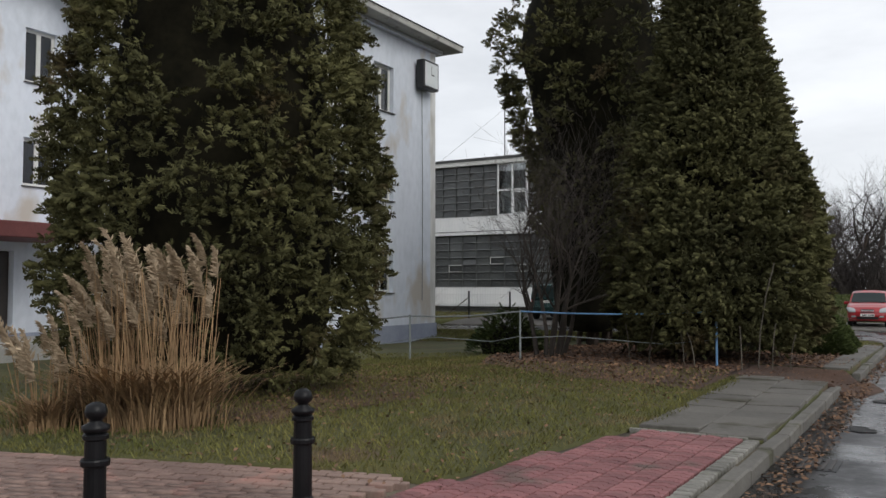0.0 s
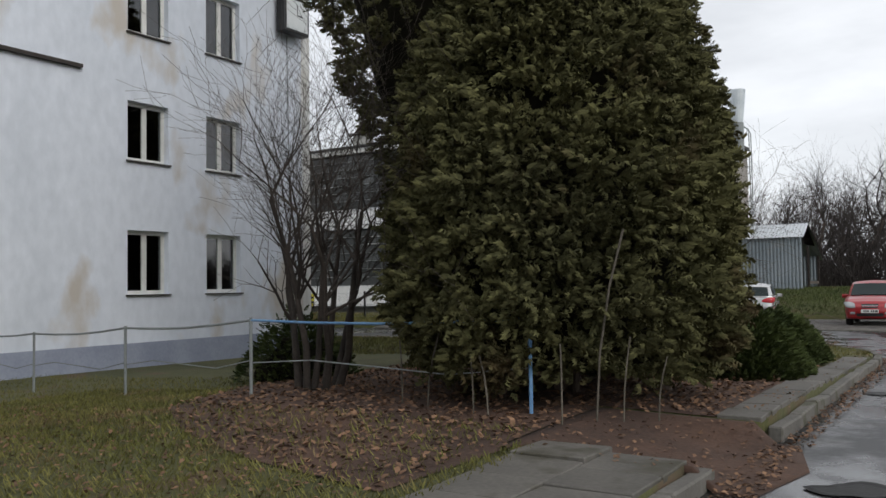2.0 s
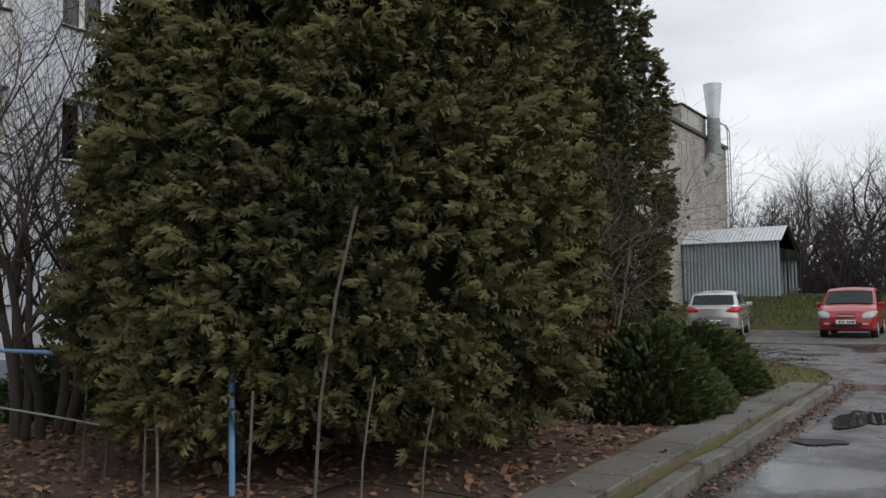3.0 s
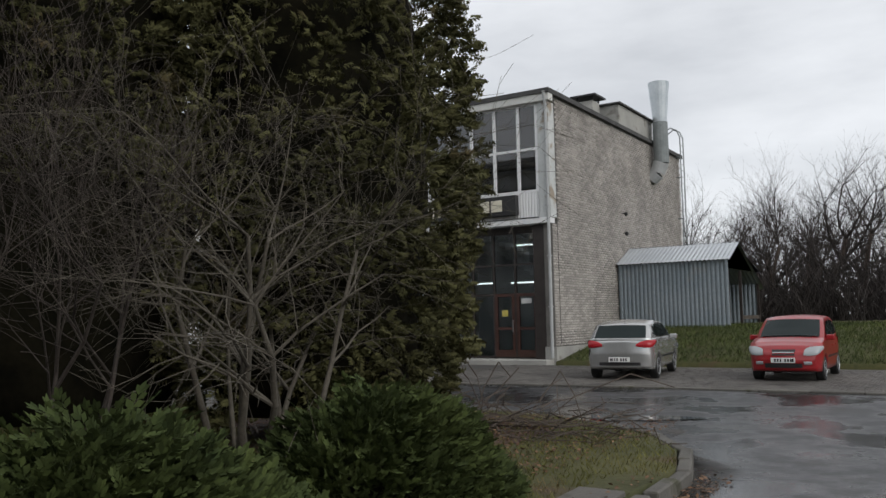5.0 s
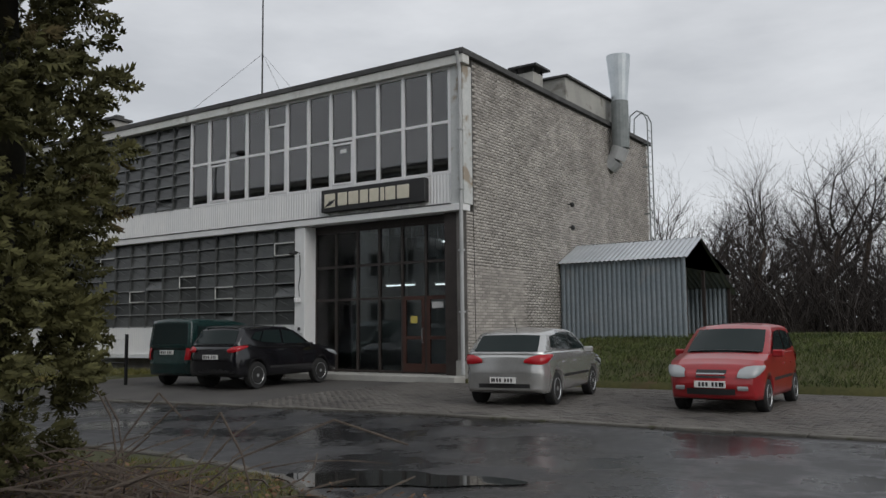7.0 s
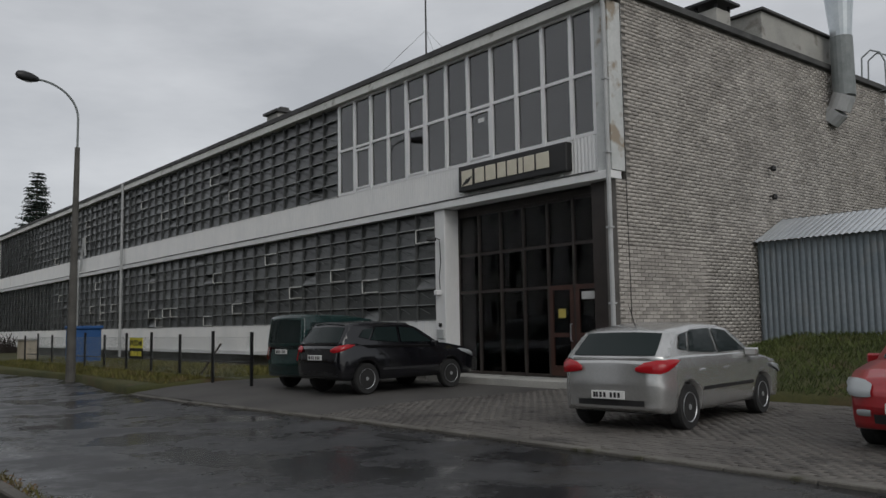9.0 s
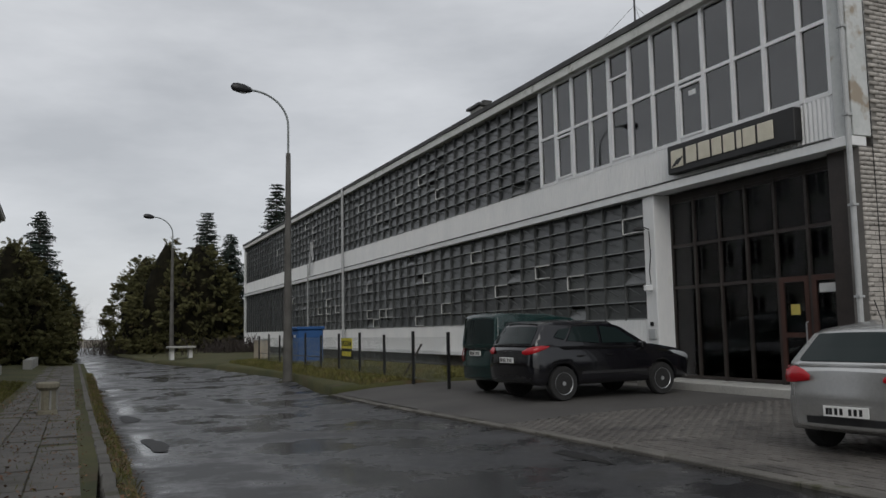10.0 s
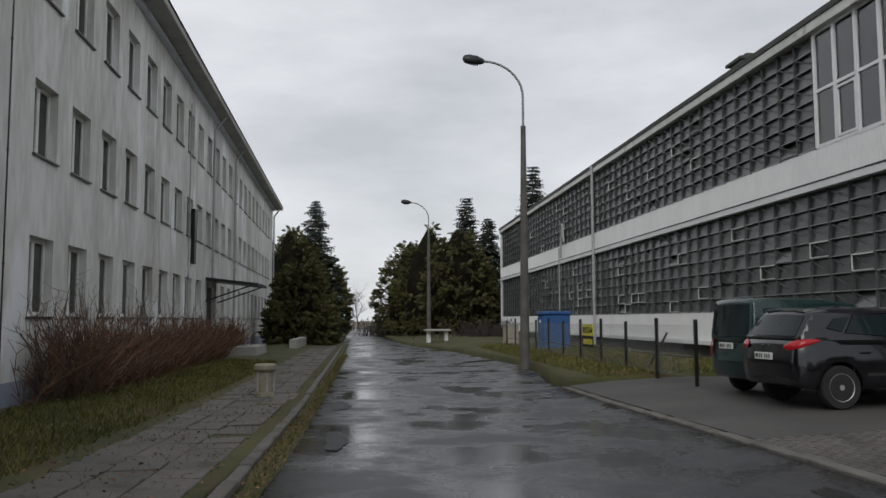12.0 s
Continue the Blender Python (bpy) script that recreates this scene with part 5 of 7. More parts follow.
def solid(outline, half, crown, step=0.09, across=8):
    """A rounded body: a side outline in (x, z), its half width at each point, and how far its rim bulges between the sides."""
    bm = bmesh.new()
    face = bm.faces.new([bm.verts.new((x, 0, z)) for x, z in outline])
    bm.normal_update()
    for axis in (0, 2):
        lo, hi = min(p[axis // 2] for p in outline), max(p[axis // 2] for p in outline)
        k = lo + step
        while k < hi:
            co, no = [0, 0, 0], [0, 0, 0]
            co[axis], no[axis] = k, 1
            bmesh.ops.bisect_plane(bm, geom=bm.verts[:] + bm.edges[:] + bm.faces[:], plane_co=co, plane_no=no)
            k += step
    rim = [e for e in bm.edges if e.is_boundary]
    flat = {v: (v.co.x, v.co.z) for v in bm.verts}
    pairs = [(flat[e.verts[0]], flat[e.verts[1]]) for e in rim]
    faces = [[flat[v] for v in f.verts] for f in bm.faces]
    bm.free()
    out, cache = bmesh.new(), {}

    def vert(p, u):
        key = (round(p[0], 4), round(p[1], 4), round(u, 3))
        if key not in cache:
            dx, dz = crown(p[0], p[1])
            k = 1 - abs(u) ** 2.2
            cache[key] = out.verts.new((p[0] + dx * k, half(p[0], p[1]) * u, p[1] + dz * k))
        return cache[key]

    for f in faces:
        for s, order in ((1.0, f), (-1.0, f[::-1])):
            ring = list(dict.fromkeys(vert(p, s) for p in order))
            if len(ring) > 2 and not out.faces.get(ring):
                out.faces.new(ring)
    for a, b in pairs:
        for i in range(across):
            u, w = -1 + 2 * i / across, -1 + 2 * (i + 1) / across
            ring = list(dict.fromkeys((vert(a, u), vert(b, u), vert(b, w), vert(a, w))))
            if len(ring) > 2 and not out.faces.get(ring):
                out.faces.new(ring)
    bmesh.ops.recalc_face_normals(out, faces=out.faces[:])
    return out


def strip_patch(line, half, crown, u0=-1.0, u1=1.0, off=0.008, across=10, inset=0.0):
    """A thin sheet lying on the rim of a body along a stretch of its outline (for screens, grilles and plates)."""
    bm = bmesh.new()
    rows = []
    for i, (x, z) in enumerate(line):
        a, b = line[max(0, i - 1)], line[min(len(line) - 1, i + 1)]
        t = Vector((b[0] - a[0], 0, b[1] - a[1])).normalized()
        nrm = Vector((t.z, 0, -t.x))
        row = []
        for k in range(across + 1):
            u = u0 + (u1 - u0) * k / across
            dx, dz = crown(x, z)
            q = 1 - abs(u) ** 2.2
            row.append(bm.verts.new(Vector((x + dx * q, (half(x, z) - inset) * u, z + dz * q)) + nrm * off))
        rows.append(row)
    for a, b in zip(rows, rows[1:]):
        for k in range(across):
            bm.faces.new((a[k], b[k], b[k + 1], a[k + 1]))
    return bm


def side_patch(poly, half, s, off=0.006):
    bm = bmesh.new()
    vs = [bm.verts.new((x, s * (half(x, z) + off), z)) for x, z in poly]
    f = bm.faces.new(vs)
    bmesh.ops.recalc_face_normals(bm, faces=[f])
    if f.normal.y * s < 0:
        f.normal_flip()
    return bm


def arch(cx, r, z0, n=9):
    """Arch over a wheel from its rear foot to its front foot, seen with x forward."""
    a0 = math.asin(min(1, max(-1, (z0 - r * 0.88) / r)))
    return [(cx + r * math.cos(math.pi - a), r * 0.88 + r * math.sin(math.pi - a)) for a in [a0 + (math.pi - 2 * a0) * k / (n - 1) for k in range(n)]]


def wheel_parts(parent, x, y, r, s, spokes):
    w = new("wheel")
    w.parent = parent
    w.location = (x, y, r)
    bm = bmesh.new()
    lathe(bm, [(r * 0.62, -0.09), (r * 0.94, -0.095), (r, -0.06), (r, 0.06), (r * 0.94, 0.095), (r * 0.62, 0.09)], 28)
    bmesh.ops.rotate(bm, verts=bm.verts[:], matrix=Matrix.Rotation(radians(90), 3, "X"))
    part("tyre", bm, RUBBER, w, smooth=False)
    bm = bmesh.new()
    lathe(bm, [(r * 0.66, 0.07), (r * 0.64, 0.1), (r * 0.6, 0.085), (r * 0.58, 0.04), (r * 0.1, 0.04)], 28)
    for k in range(spokes):
        c = bmesh.ops.create_cube(bm, size=1.0)["verts"]
        bmesh.ops.transform(bm, verts=c, matrix=Matrix.Rotation(2 * math.pi * k / spokes, 4, "Z") @ Matrix.Translation((r * 0.34, 0, 0.065)) @ Matrix.Diagonal((r * 0.56, r * 0.17, 0.045, 1)))
    cyl(bm, (0, 0, 0.04), (0, 0, 0.1), r * 0.15, r * 0.12, 12)
    bmesh.ops.rotate(bm, verts=bm.verts[:], matrix=Matrix.Rotation(radians(-90 * s), 3, "X"))
    part("rim", bm, ALLOY, w, "spoked wheel")
    bm = bmesh.new()
    cyl(bm, (0, s * 0.035, 0), (0, s * 0.045, 0), r * 0.58, seg=20)
    part("hub_shadow", bm, RUBBER, w)


def car(spec, at, yaw, label):
    L, W = spec["L"], spec["W"]
    ob = thing("car", label, "car", "parked cars", at)
    ob.rotation_euler.z = radians(yaw)
    rf = spec["r"]
    xf, xr = spec["axles"]
    low = spec["sill"]
    ends = spec.get("ends", 0.42)

    def half(x, z):
        e = max(0.0, (abs(x) - (L / 2 - ends)) / ends)
        w = W / 2 * (1 - 0.20 * e ** 2.4)
        return w * (1 - 0.055 * ((z - 0.62) / 0.4) ** 2 - 0.02 * (abs(z - 0.72) < 0.02))

    def crown(x, z):
        e = max(0.0, (abs(x) - (L / 2 - 0.3)) / 0.3)
        return ((0.13 if x > 0 else 0.07) * e * (1 if x > 0 else -1), 0.035 * (z > 0.75))

    top = spec["top"]
    outline = [(top[0][0], low + 0.03)] + top + [(top[-1][0], low + 0.06), (top[-1][0] + 0.1, low)]
    outline += arch(xr, rf + 0.055, low) + arch(xf, rf + 0.055, low) + [(top[0][0] - 0.1, low)]
    body = part("body", solid(outline, half, crown), spec["paint"], ob, smooth=True)
    cab = spec["cabin"]
    zb, zt = min(p[1] for p in cab), max(p[1] for p in cab)
    tuck = spec.get("tuck", 0.17)

    def chalf(x, z):
        k = (z - zb) / (zt - zb)
        return W / 2 * (0.955 - tuck * k * (0.55 + 0.45 * k)) * (1 - 0.06 * max(0, abs(x - spec["mid"]) - 0.6) ** 2)

    def ccrown(x, z):
        k = (z - zb) / (zt - zb)
        return ((0.10 if x > spec["mid"] else -0.08) * (1 - k * 0.4), 0.05 * k ** 3)

    part("cabin", solid(cab, chalf, ccrown, 0.1), spec["paint"], ob, smooth=True)
    part("windscreen", strip_patch(spec["screen"], chalf, ccrown, -0.9, 0.9), CARGLASS, ob)
    part("rear_window", strip_patch(spec["rear"], chalf, ccrown, -0.86, 0.86), CARGLASS, ob)
    for s in (-1, 1):
        for poly in spec["windows"]:
            part("side_window", side_patch(poly, chalf, s, 0.022), CARGLASS, ob)
        for x in (xf, xr):
            wheel_parts(ob, x, s * (W / 2 - 0.11), rf, s, spec["spokes"])
        m = bmesh.new()
        r = box(m, -0.06, 0.06, -0.1, 0.1, -0.06, 0.07, 0.025)
        mirror = part("mirror", m, spec.get("mirror", spec["paint"]), ob)
        mirror.location = (spec["mirror_x"], s * (W / 2 + 0.06), zb + 0.08)
        for x0, x1 in spec["doors"]:
            for xx in (x0, x1):
                part("door_gap", side_patch([(xx - 0.005, low + 0.1), (xx + 0.005, low + 0.1), (xx + 0.005, zb - 0.03), (xx - 0.005, zb - 0.03)], half, s, 0.002), TRIM, ob)
            m = bmesh.new()
            hx = x0 + 0.12
            box(m, hx, hx + 0.17, s * half(hx, 0.8) - 0.02, s * half(hx, 0.8) + 0.02, zb - 0.13, zb - 0.10, 0.008)
            part("door_handle", m, spec.get("handle", spec["paint"]), ob)
        part("side_strip", side_patch([(xr + rf + 0.1, 0.52), (xf - rf - 0.1, 0.52), (xf - rf - 0.1, 0.57), (xr + rf + 0.1, 0.57)], half, s, 0.008), spec.get("strip", TRIM), ob)
        for cols, mm, nm in spec["lamps"]:
            # a lens lying on the corner of the body: columns of (way round the corner, share of the width, lower and upper edge)
            sg = 1 if nm in ("headlight", "fog_lamp") else -1
            end = sorted((z, x) for x, z in top if x * sg > L / 2 - 0.75)
            m = bmesh.new()
            grid = []
            for d, u, z0, z1 in cols:
                col = []
                for q in range(5):
                    z = z0 + (z1 - z0) * q / 4
                    x = float(np.interp(z, [p[0] for p in end], [p[1] for p in end])) - sg * d
                    dx, dz = crown(x, z)
                    k = 1 - abs(u) ** 2.2
                    proud = 0.034 - 0.012 * (q in (0, 4))
                    col.append(m.verts.new((x + dx * k + sg * proud, s * (half(x, z) * u + proud * (u > 0.8)), z + dz * k)))
                grid.append(col)
            for a, b in zip(grid, grid[1:]):
                for q in range(4):
                    m.faces.new((a[q], b[q], b[q + 1], a[q + 1]))
            bmesh.ops.recalc_face_normals(m, faces=m.faces[:])
            part(nm, m, mm, ob, smooth=True)
    for line, u, mm, nm, off in spec["bands"]:
        part(nm, strip_patch(line, half, crown, -u, u, off), mm, ob)
    # number plate with its characters as plain bars
    for x, z, dirn in spec["plates"]:
        dx, dz = crown(x, z)
        m = bmesh.new()
        px = x + dx + dirn * 0.012
        box(m, px - 0.006, px + 0.006, -0.26, 0.26, z - 0.057, z + 0.057, 0.004)
        plate = part("number_plate", m, PLATEM, ob, "white plate with dark bars")
        for k, yy in enumerate((-0.17, -0.11, -0.05, 0.05, 0.11, 0.17, 0.21)):
            m = bmesh.new()
            box(m, px + dirn * 0.006 - 0.001, px + dirn * 0.006 + 0.002, yy - 0.018, yy + 0.018, z - 0.035, z + 0.035)
            part("bar", m, BLACKM, plate)
    for x0, x1, z0, z1, y in spec.get("rails", ()):
        for s in (-1, 1):
            m = bmesh.new()
            tube(m, [(x0, s * y, z0), (x0 - 0.1, s * y, z0 + 0.05), (x1 + 0.1, s * y, z1 + 0.05), (x1, s * y, z1)], 0.015, 6)
            part("roof_rail", m, TRIM, ob)
    if "aerial" in spec:
        m = bmesh.new()
        x, z = spec["aerial"]
        cyl(m, (x, 0, z), (x - 0.14, 0, z + 0.26), 0.006, seg=5)
        part("aerial", m, TRIM, ob)
    if "wiper" in spec:
        x, z, x2, z2 = spec["wiper"]
        m = bmesh.new()
        cyl(m, (x, 0.35, z), (x2, -0.3, z2), 0.012, seg=5)
        part("wiper", m, TRIM, ob)
    m = bmesh.new()
    box(m, top[-1][0] + 0.25, top[0][0] - 0.25, -W / 2 + 0.2, W / 2 - 0.2, low - 0.03, low + 0.3)
    part("underbody", m, TRIM, ob, "dark underbody")
    return ob


red = dict(L=3.5, W=1.595, r=0.285, axles=(1.05, -1.3), sill=0.24, mid=-0.35, spokes=7, ends=0.5, mirror_x=0.55, tuck=0.16,
           paint=paint("red_car_paint", (0.26, 0.009, 0.013), (0.33, 0.014, 0.018)),
           top=[(1.69, 0.36), (1.72, 0.5), (1.69, 0.66), (1.58, 0.78), (1.35, 0.88), (0.95, 0.97), (0.4, 1.0), (-1.2, 0.98), (-1.66, 0.9), (-1.72, 0.6), (-1.7, 0.38)],
           cabin=[(0.98, 0.9), (0.78, 1.03), (0.2, 1.39), (0.0, 1.45), (-0.7, 1.475), (-1.25, 1.43), (-1.42, 1.36), (-1.62, 0.96), (-1.6, 0.9)],
           screen=[(0.83, 1.0), (0.5, 1.205), (0.2, 1.385)], rear=[(-1.42, 1.33), (-1.52, 1.16), (-1.6, 1.0)],
           windows=[[(0.55, 1.03), (0.05, 1.36), (-0.4, 1.39), (-0.4, 1.02)], [(-0.48, 1.02), (-0.48, 1.39), (-1.05, 1.36), (-1.15, 1.05)], [(-1.2, 1.06), (-1.12, 1.34), (-1.3, 1.32), (-1.42, 1.08)]],
           doors=[(-0.44, 0.62), (-1.1, -0.44)],
           lamps=[([(0, 0.64, 0.615, 0.75), (0, 0.74, 0.605, 0.775), (0, 0.86, 0.605, 0.80), (0.01, 1.0, 0.62, 0.81), (0.1, 1.0, 0.66, 0.81), (0.18, 1.0, 0.72, 0.80)], LENS, "headlight"),
                  ([(0, 0.66, 0.40, 0.47), (0, 0.76, 0.395, 0.475), (0, 0.86, 0.40, 0.47)], LENS, "fog_lamp"),
                  ([(0, 0.8, 0.75, 0.97), (0, 0.9, 0.75, 0.98), (0, 1.0, 0.75, 0.98), (0.08, 1.0, 0.76, 0.96)], REDLENS, "tail_light")],
           bands=[([(1.70, 0.60), (1.67, 0.67), (1.62, 0.73)], 0.36, TRIM, "grille", 0.012), ([(1.71, 0.33), (1.725, 0.40), (1.73, 0.43)], 0.62, TRIM, "air_intake", 0.01), ([(1.69, 0.655), (1.68, 0.675)], 0.34, ALLOY, "chrome_bar", 0.022),
                  ([(0.9, 0.99), (0.82, 1.0)], 0.8, TRIM, "wiper_cowl", 0.02)],
           plates=[(1.725, 0.5, 1)], wiper=(0.72, 1.07, 0.66, 1.11))
silver = dict(L=4.25, W=1.70, r=0.315, axles=(1.2, -1.41), sill=0.26, mid=-0.35, spokes=9, mirror_x=0.62, tuck=0.19,
              paint=paint("silver_car_paint", (0.48, 0.48, 0.47), (0.56, 0.56, 0.55), 0.27, metal=0.7),
              top=[(2.02, 0.4), (2.06, 0.56), (1.98, 0.7), (1.7, 0.85), (1.1, 0.96), (0.4, 1.0), (-1.4, 1.02), (-1.95, 0.99), (-2.06, 0.9), (-2.1, 0.64), (-2.06, 0.4)],
              cabin=[(1.15, 0.92), (0.85, 1.02), (0.2, 1.37), (-0.1, 1.425), (-0.8, 1.44), (-1.4, 1.385), (-1.6, 1.335), (-2.0, 1.0), (-1.98, 0.92)],
              screen=[(0.9, 1.0), (0.5, 1.22), (0.18, 1.38)], rear=[(-1.64, 1.315), (-1.81, 1.165), (-1.97, 1.025)],
              windows=[[(0.62, 1.04), (0.08, 1.35), (-0.35, 1.385), (-0.35, 1.04)], [(-0.43, 1.04), (-0.43, 1.385), (-1.1, 1.37), (-1.3, 1.07)], [(-1.36, 1.08), (-1.2, 1.34), (-1.42, 1.31), (-1.55, 1.12)]],
              doors=[(-0.39, 0.78), (-1.2, -0.39)],
              lamps=[([(0, 0.58, 0.80, 0.85), (0, 0.72, 0.79, 0.92), (0, 0.86, 0.785, 0.96), (0.02, 1.0, 0.79, 0.975), (0.12, 1.0, 0.82, 0.98), (0.24, 1.0, 0.88, 0.975), (0.32, 1.0, 0.94, 0.965)], REDLENS, "tail_light"),
                     ([(0, 0.55, 0.6, 0.68), (0, 0.8, 0.6, 0.72), (0.02, 1.0, 0.62, 0.76), (0.2, 1.0, 0.68, 0.80), (0.35, 1.0, 0.75, 0.80)], LENS, "headlight")],
              bands=[([(-2.075, 0.35), (-2.085, 0.42), (-2.085, 0.43)], 0.72, TRIM, "bumper_insert", 0.012), ([(-2.09, 0.56), (-2.095, 0.58)], 0.93, TRIM, "bumper_strip", 0.012), ([(-2.085, 0.735), (-2.08, 0.76)], 0.55, ALLOY, "trim_bar", 0.02),
                     # crease band: a black strip painting the shade of the tailgate fold
                     ([(-2.095, 0.655), (-2.095, 0.665)], 0.97, TRIM, "bumper_gap", 0.004), ([(-2.075, 0.775), (-2.07, 0.785)], 0.58, TRIM, "tailgate_crease", 0.006), ([(-1.99, 0.99), (-2.0, 0.975)], 0.84, TRIM, "window_seal", 0.012)],
              plates=[(-2.095, 0.5, -1)], aerial=(-1.35, 1.44), wiper=(-1.97, 1.06, -1.95, 1.07), strip=TRIM)
suv = dict(L=4.31, W=1.783, r=0.345, axles=(1.25, -1.38), sill=0.33, mid=-0.4, spokes=6, mirror_x=0.62, tuck=0.17,
           paint=paint("black_car_paint", (0.004, 0.004, 0.006), (0.008, 0.008, 0.010), 0.16, (0.02, 0.019, 0.018)),
           top=[(2.05, 0.48), (2.09, 0.65), (1.98, 0.83), (1.7, 0.98), (1.1, 1.08), (0.4, 1.1), (-1.4, 1.14), (-1.98, 1.12), (-2.08, 1.0), (-2.12, 0.7), (-2.05, 0.42)],
           cabin=[(1.15, 1.0), (0.85, 1.11), (0.2, 1.47), (-0.1, 1.55), (-0.8, 1.59), (-1.5, 1.56), (-1.75, 1.52), (-2.02, 1.12), (-2.0, 1.02)],
           screen=[(0.9, 1.09), (0.5, 1.31), (0.18, 1.48)], rear=[(-1.79, 1.47), (-1.9, 1.3), (-2.0, 1.15)],
           windows=[[(0.62, 1.13), (0.08, 1.45), (-0.35, 1.49), (-0.35, 1.14)], [(-0.43, 1.14), (-0.43, 1.49), (-1.05, 1.48), (-1.25, 1.2)], [(-1.3, 1.22), (-1.12, 1.46), (-1.4, 1.43), (-1.55, 1.28)]],
           doors=[(-0.39, 0.78), (-1.15, -0.39)],
           lamps=[([(0, 0.70, 0.93, 0.99), (0, 0.8, 0.92, 1.05), (0, 0.9, 0.93, 1.08), (0.02, 1.0, 0.95, 1.10), (0.12, 1.0, 0.99, 1.11), (0.25, 1.0, 1.04, 1.105), (0.32, 1.0, 1.08, 1.1)], REDLENS, "tail_light"),
                  ([(0, 0.55, 0.72, 0.80), (0, 0.8, 0.72, 0.86), (0.02, 1.0, 0.74, 0.90), (0.2, 1.0, 0.8, 0.94), (0.35, 1.0, 0.88, 0.94)], LENS, "headlight")],
           bands=[([(-2.06, 0.42), (-2.12, 0.68)], 0.96, TRIM, "bumper", 0.01), ([(-2.1, 0.93), (-2.095, 0.97)], 0.4, ALLOY, "trim_bar", 0.014), ([(-1.72, 1.545), (-1.8, 1.515)], 0.85, TRIM, "spoiler", 0.03)],
           plates=[(-2.11, 0.82, -1)], rails=((0.1, -1.5, 1.52, 1.53, 0.6),), wiper=(-2.0, 1.18, -1.97, 1.2))
van = dict(L=4.1, W=1.72, r=0.3, axles=(1.25, -1.35), sill=0.3, mid=-0.7, spokes=7, mirror_x=0.72, tuck=0.10, ends=0.3,
           paint=paint("dark_green_car_paint", (0.006, 0.024, 0.023), (0.010, 0.034, 0.032), 0.25, (0.03, 0.033, 0.03)),
           top=[(1.98, 0.42), (2.02, 0.6), (1.9, 0.78), (1.6, 0.95), (1.1, 1.05), (0.4, 1.06), (-1.4, 1.06), (-1.98, 1.06), (-2.02, 0.8), (-2.05, 0.6), (-2.0, 0.42)],
           cabin=[(1.15, 0.98), (0.9, 1.07), (0.35, 1.55), (0.1, 1.68), (-0.5, 1.77), (-1.7, 1.79), (-1.93, 1.76), (-2.0, 1.1), (-1.98, 0.98)],
           screen=[(0.93, 1.06), (0.65, 1.29), (0.33, 1.57)], rear=[(-1.94, 1.67), (-1.965, 1.4), (-1.99, 1.13)],
           windows=[[(0.7, 1.1), (0.2, 1.55), (-0.2, 1.6), (-0.2, 1.1)], [(-0.9, 1.14), (-0.9, 1.62), (-1.75, 1.62), (-1.8, 1.14)]],
           doors=[(-0.25, 0.85)],
           lamps=[([(0, 0.86, 0.72, 1.03), (0, 0.94, 0.72, 1.03), (0.01, 1.0, 0.72, 1.03), (0.06, 1.0, 0.74, 1.02)], REDLENS, "tail_light"),
                  ([(0, 0.55, 0.66, 0.74), (0, 0.8, 0.66, 0.80), (0.02, 1.0, 0.68, 0.84), (0.2, 1.0, 0.74, 0.88), (0.3, 1.0, 0.8, 0.88)], LENS, "headlight")],
           bands=[([(-2.01, 0.42), (-2.055, 0.62)], 0.98, TRIM, "bumper", 0.012)],
           plates=[(-2.03, 0.92, -1)], strip=TRIM, handle=TRIM, mirror=TRIM)
car(red, (-3.25, 38.3, road_z(-3, 38) + 0.03), -89, "small red hatchback parked facing the road")
car(silver, (-7.28, 38.14, road_z(-7, 38) + 0.03), 99, "silver hatchback parked with its rear to the road")
car(suv, (-15.95, 38.75, road_z(-16, 38) + 0.03), 95.2, "black crossover car parked before the entrance")
car(van, (-17.95, 38.95, road_z(-18, 38) + 0.03), 94, "dark green panel van parked beside the black car")


# ---- street furniture and small things ----
def bollard(at):
    ob = thing("bollard", "black cast-iron bollard with a ball top", "bollard", "black bollards", at)
    bm = bmesh.new()
    lathe(bm, [(0.085, -0.3), (0.085, 0.28), (0.075, 0.3), (0.062, 0.33), (0.058, 0.80), (0.07, 0.81), (0.07, 0.83), (0.058, 0.84)], 18)
    part("post", bm, BOLLARD, ob, smooth=False)
    bm = bmesh.new()
    lathe(bm, [(0.075, 0.66), (0.08, 0.67), (0.08, 0.69), (0.075, 0.70)], 18)
    part("ring", bm, BOLLARD, ob)
    bm = bmesh.new()
    lathe(bm, [(0.058, 0.84), (0.075, 0.86), (0.075, 0.88), (0.035, 0.90), (0.035, 0.915), (0.055, 0.93), (0.062, 0.96), (0.05, 0.995), (0.02, 1.01)], 18)
    part("finial", bm, BOLLARD, ob, "ball finial", True)


for x, y in ((-4.56, 1.0), (-4.05, 2.15)):
    bollard((x, y, land_z(x, y) - 0.2))


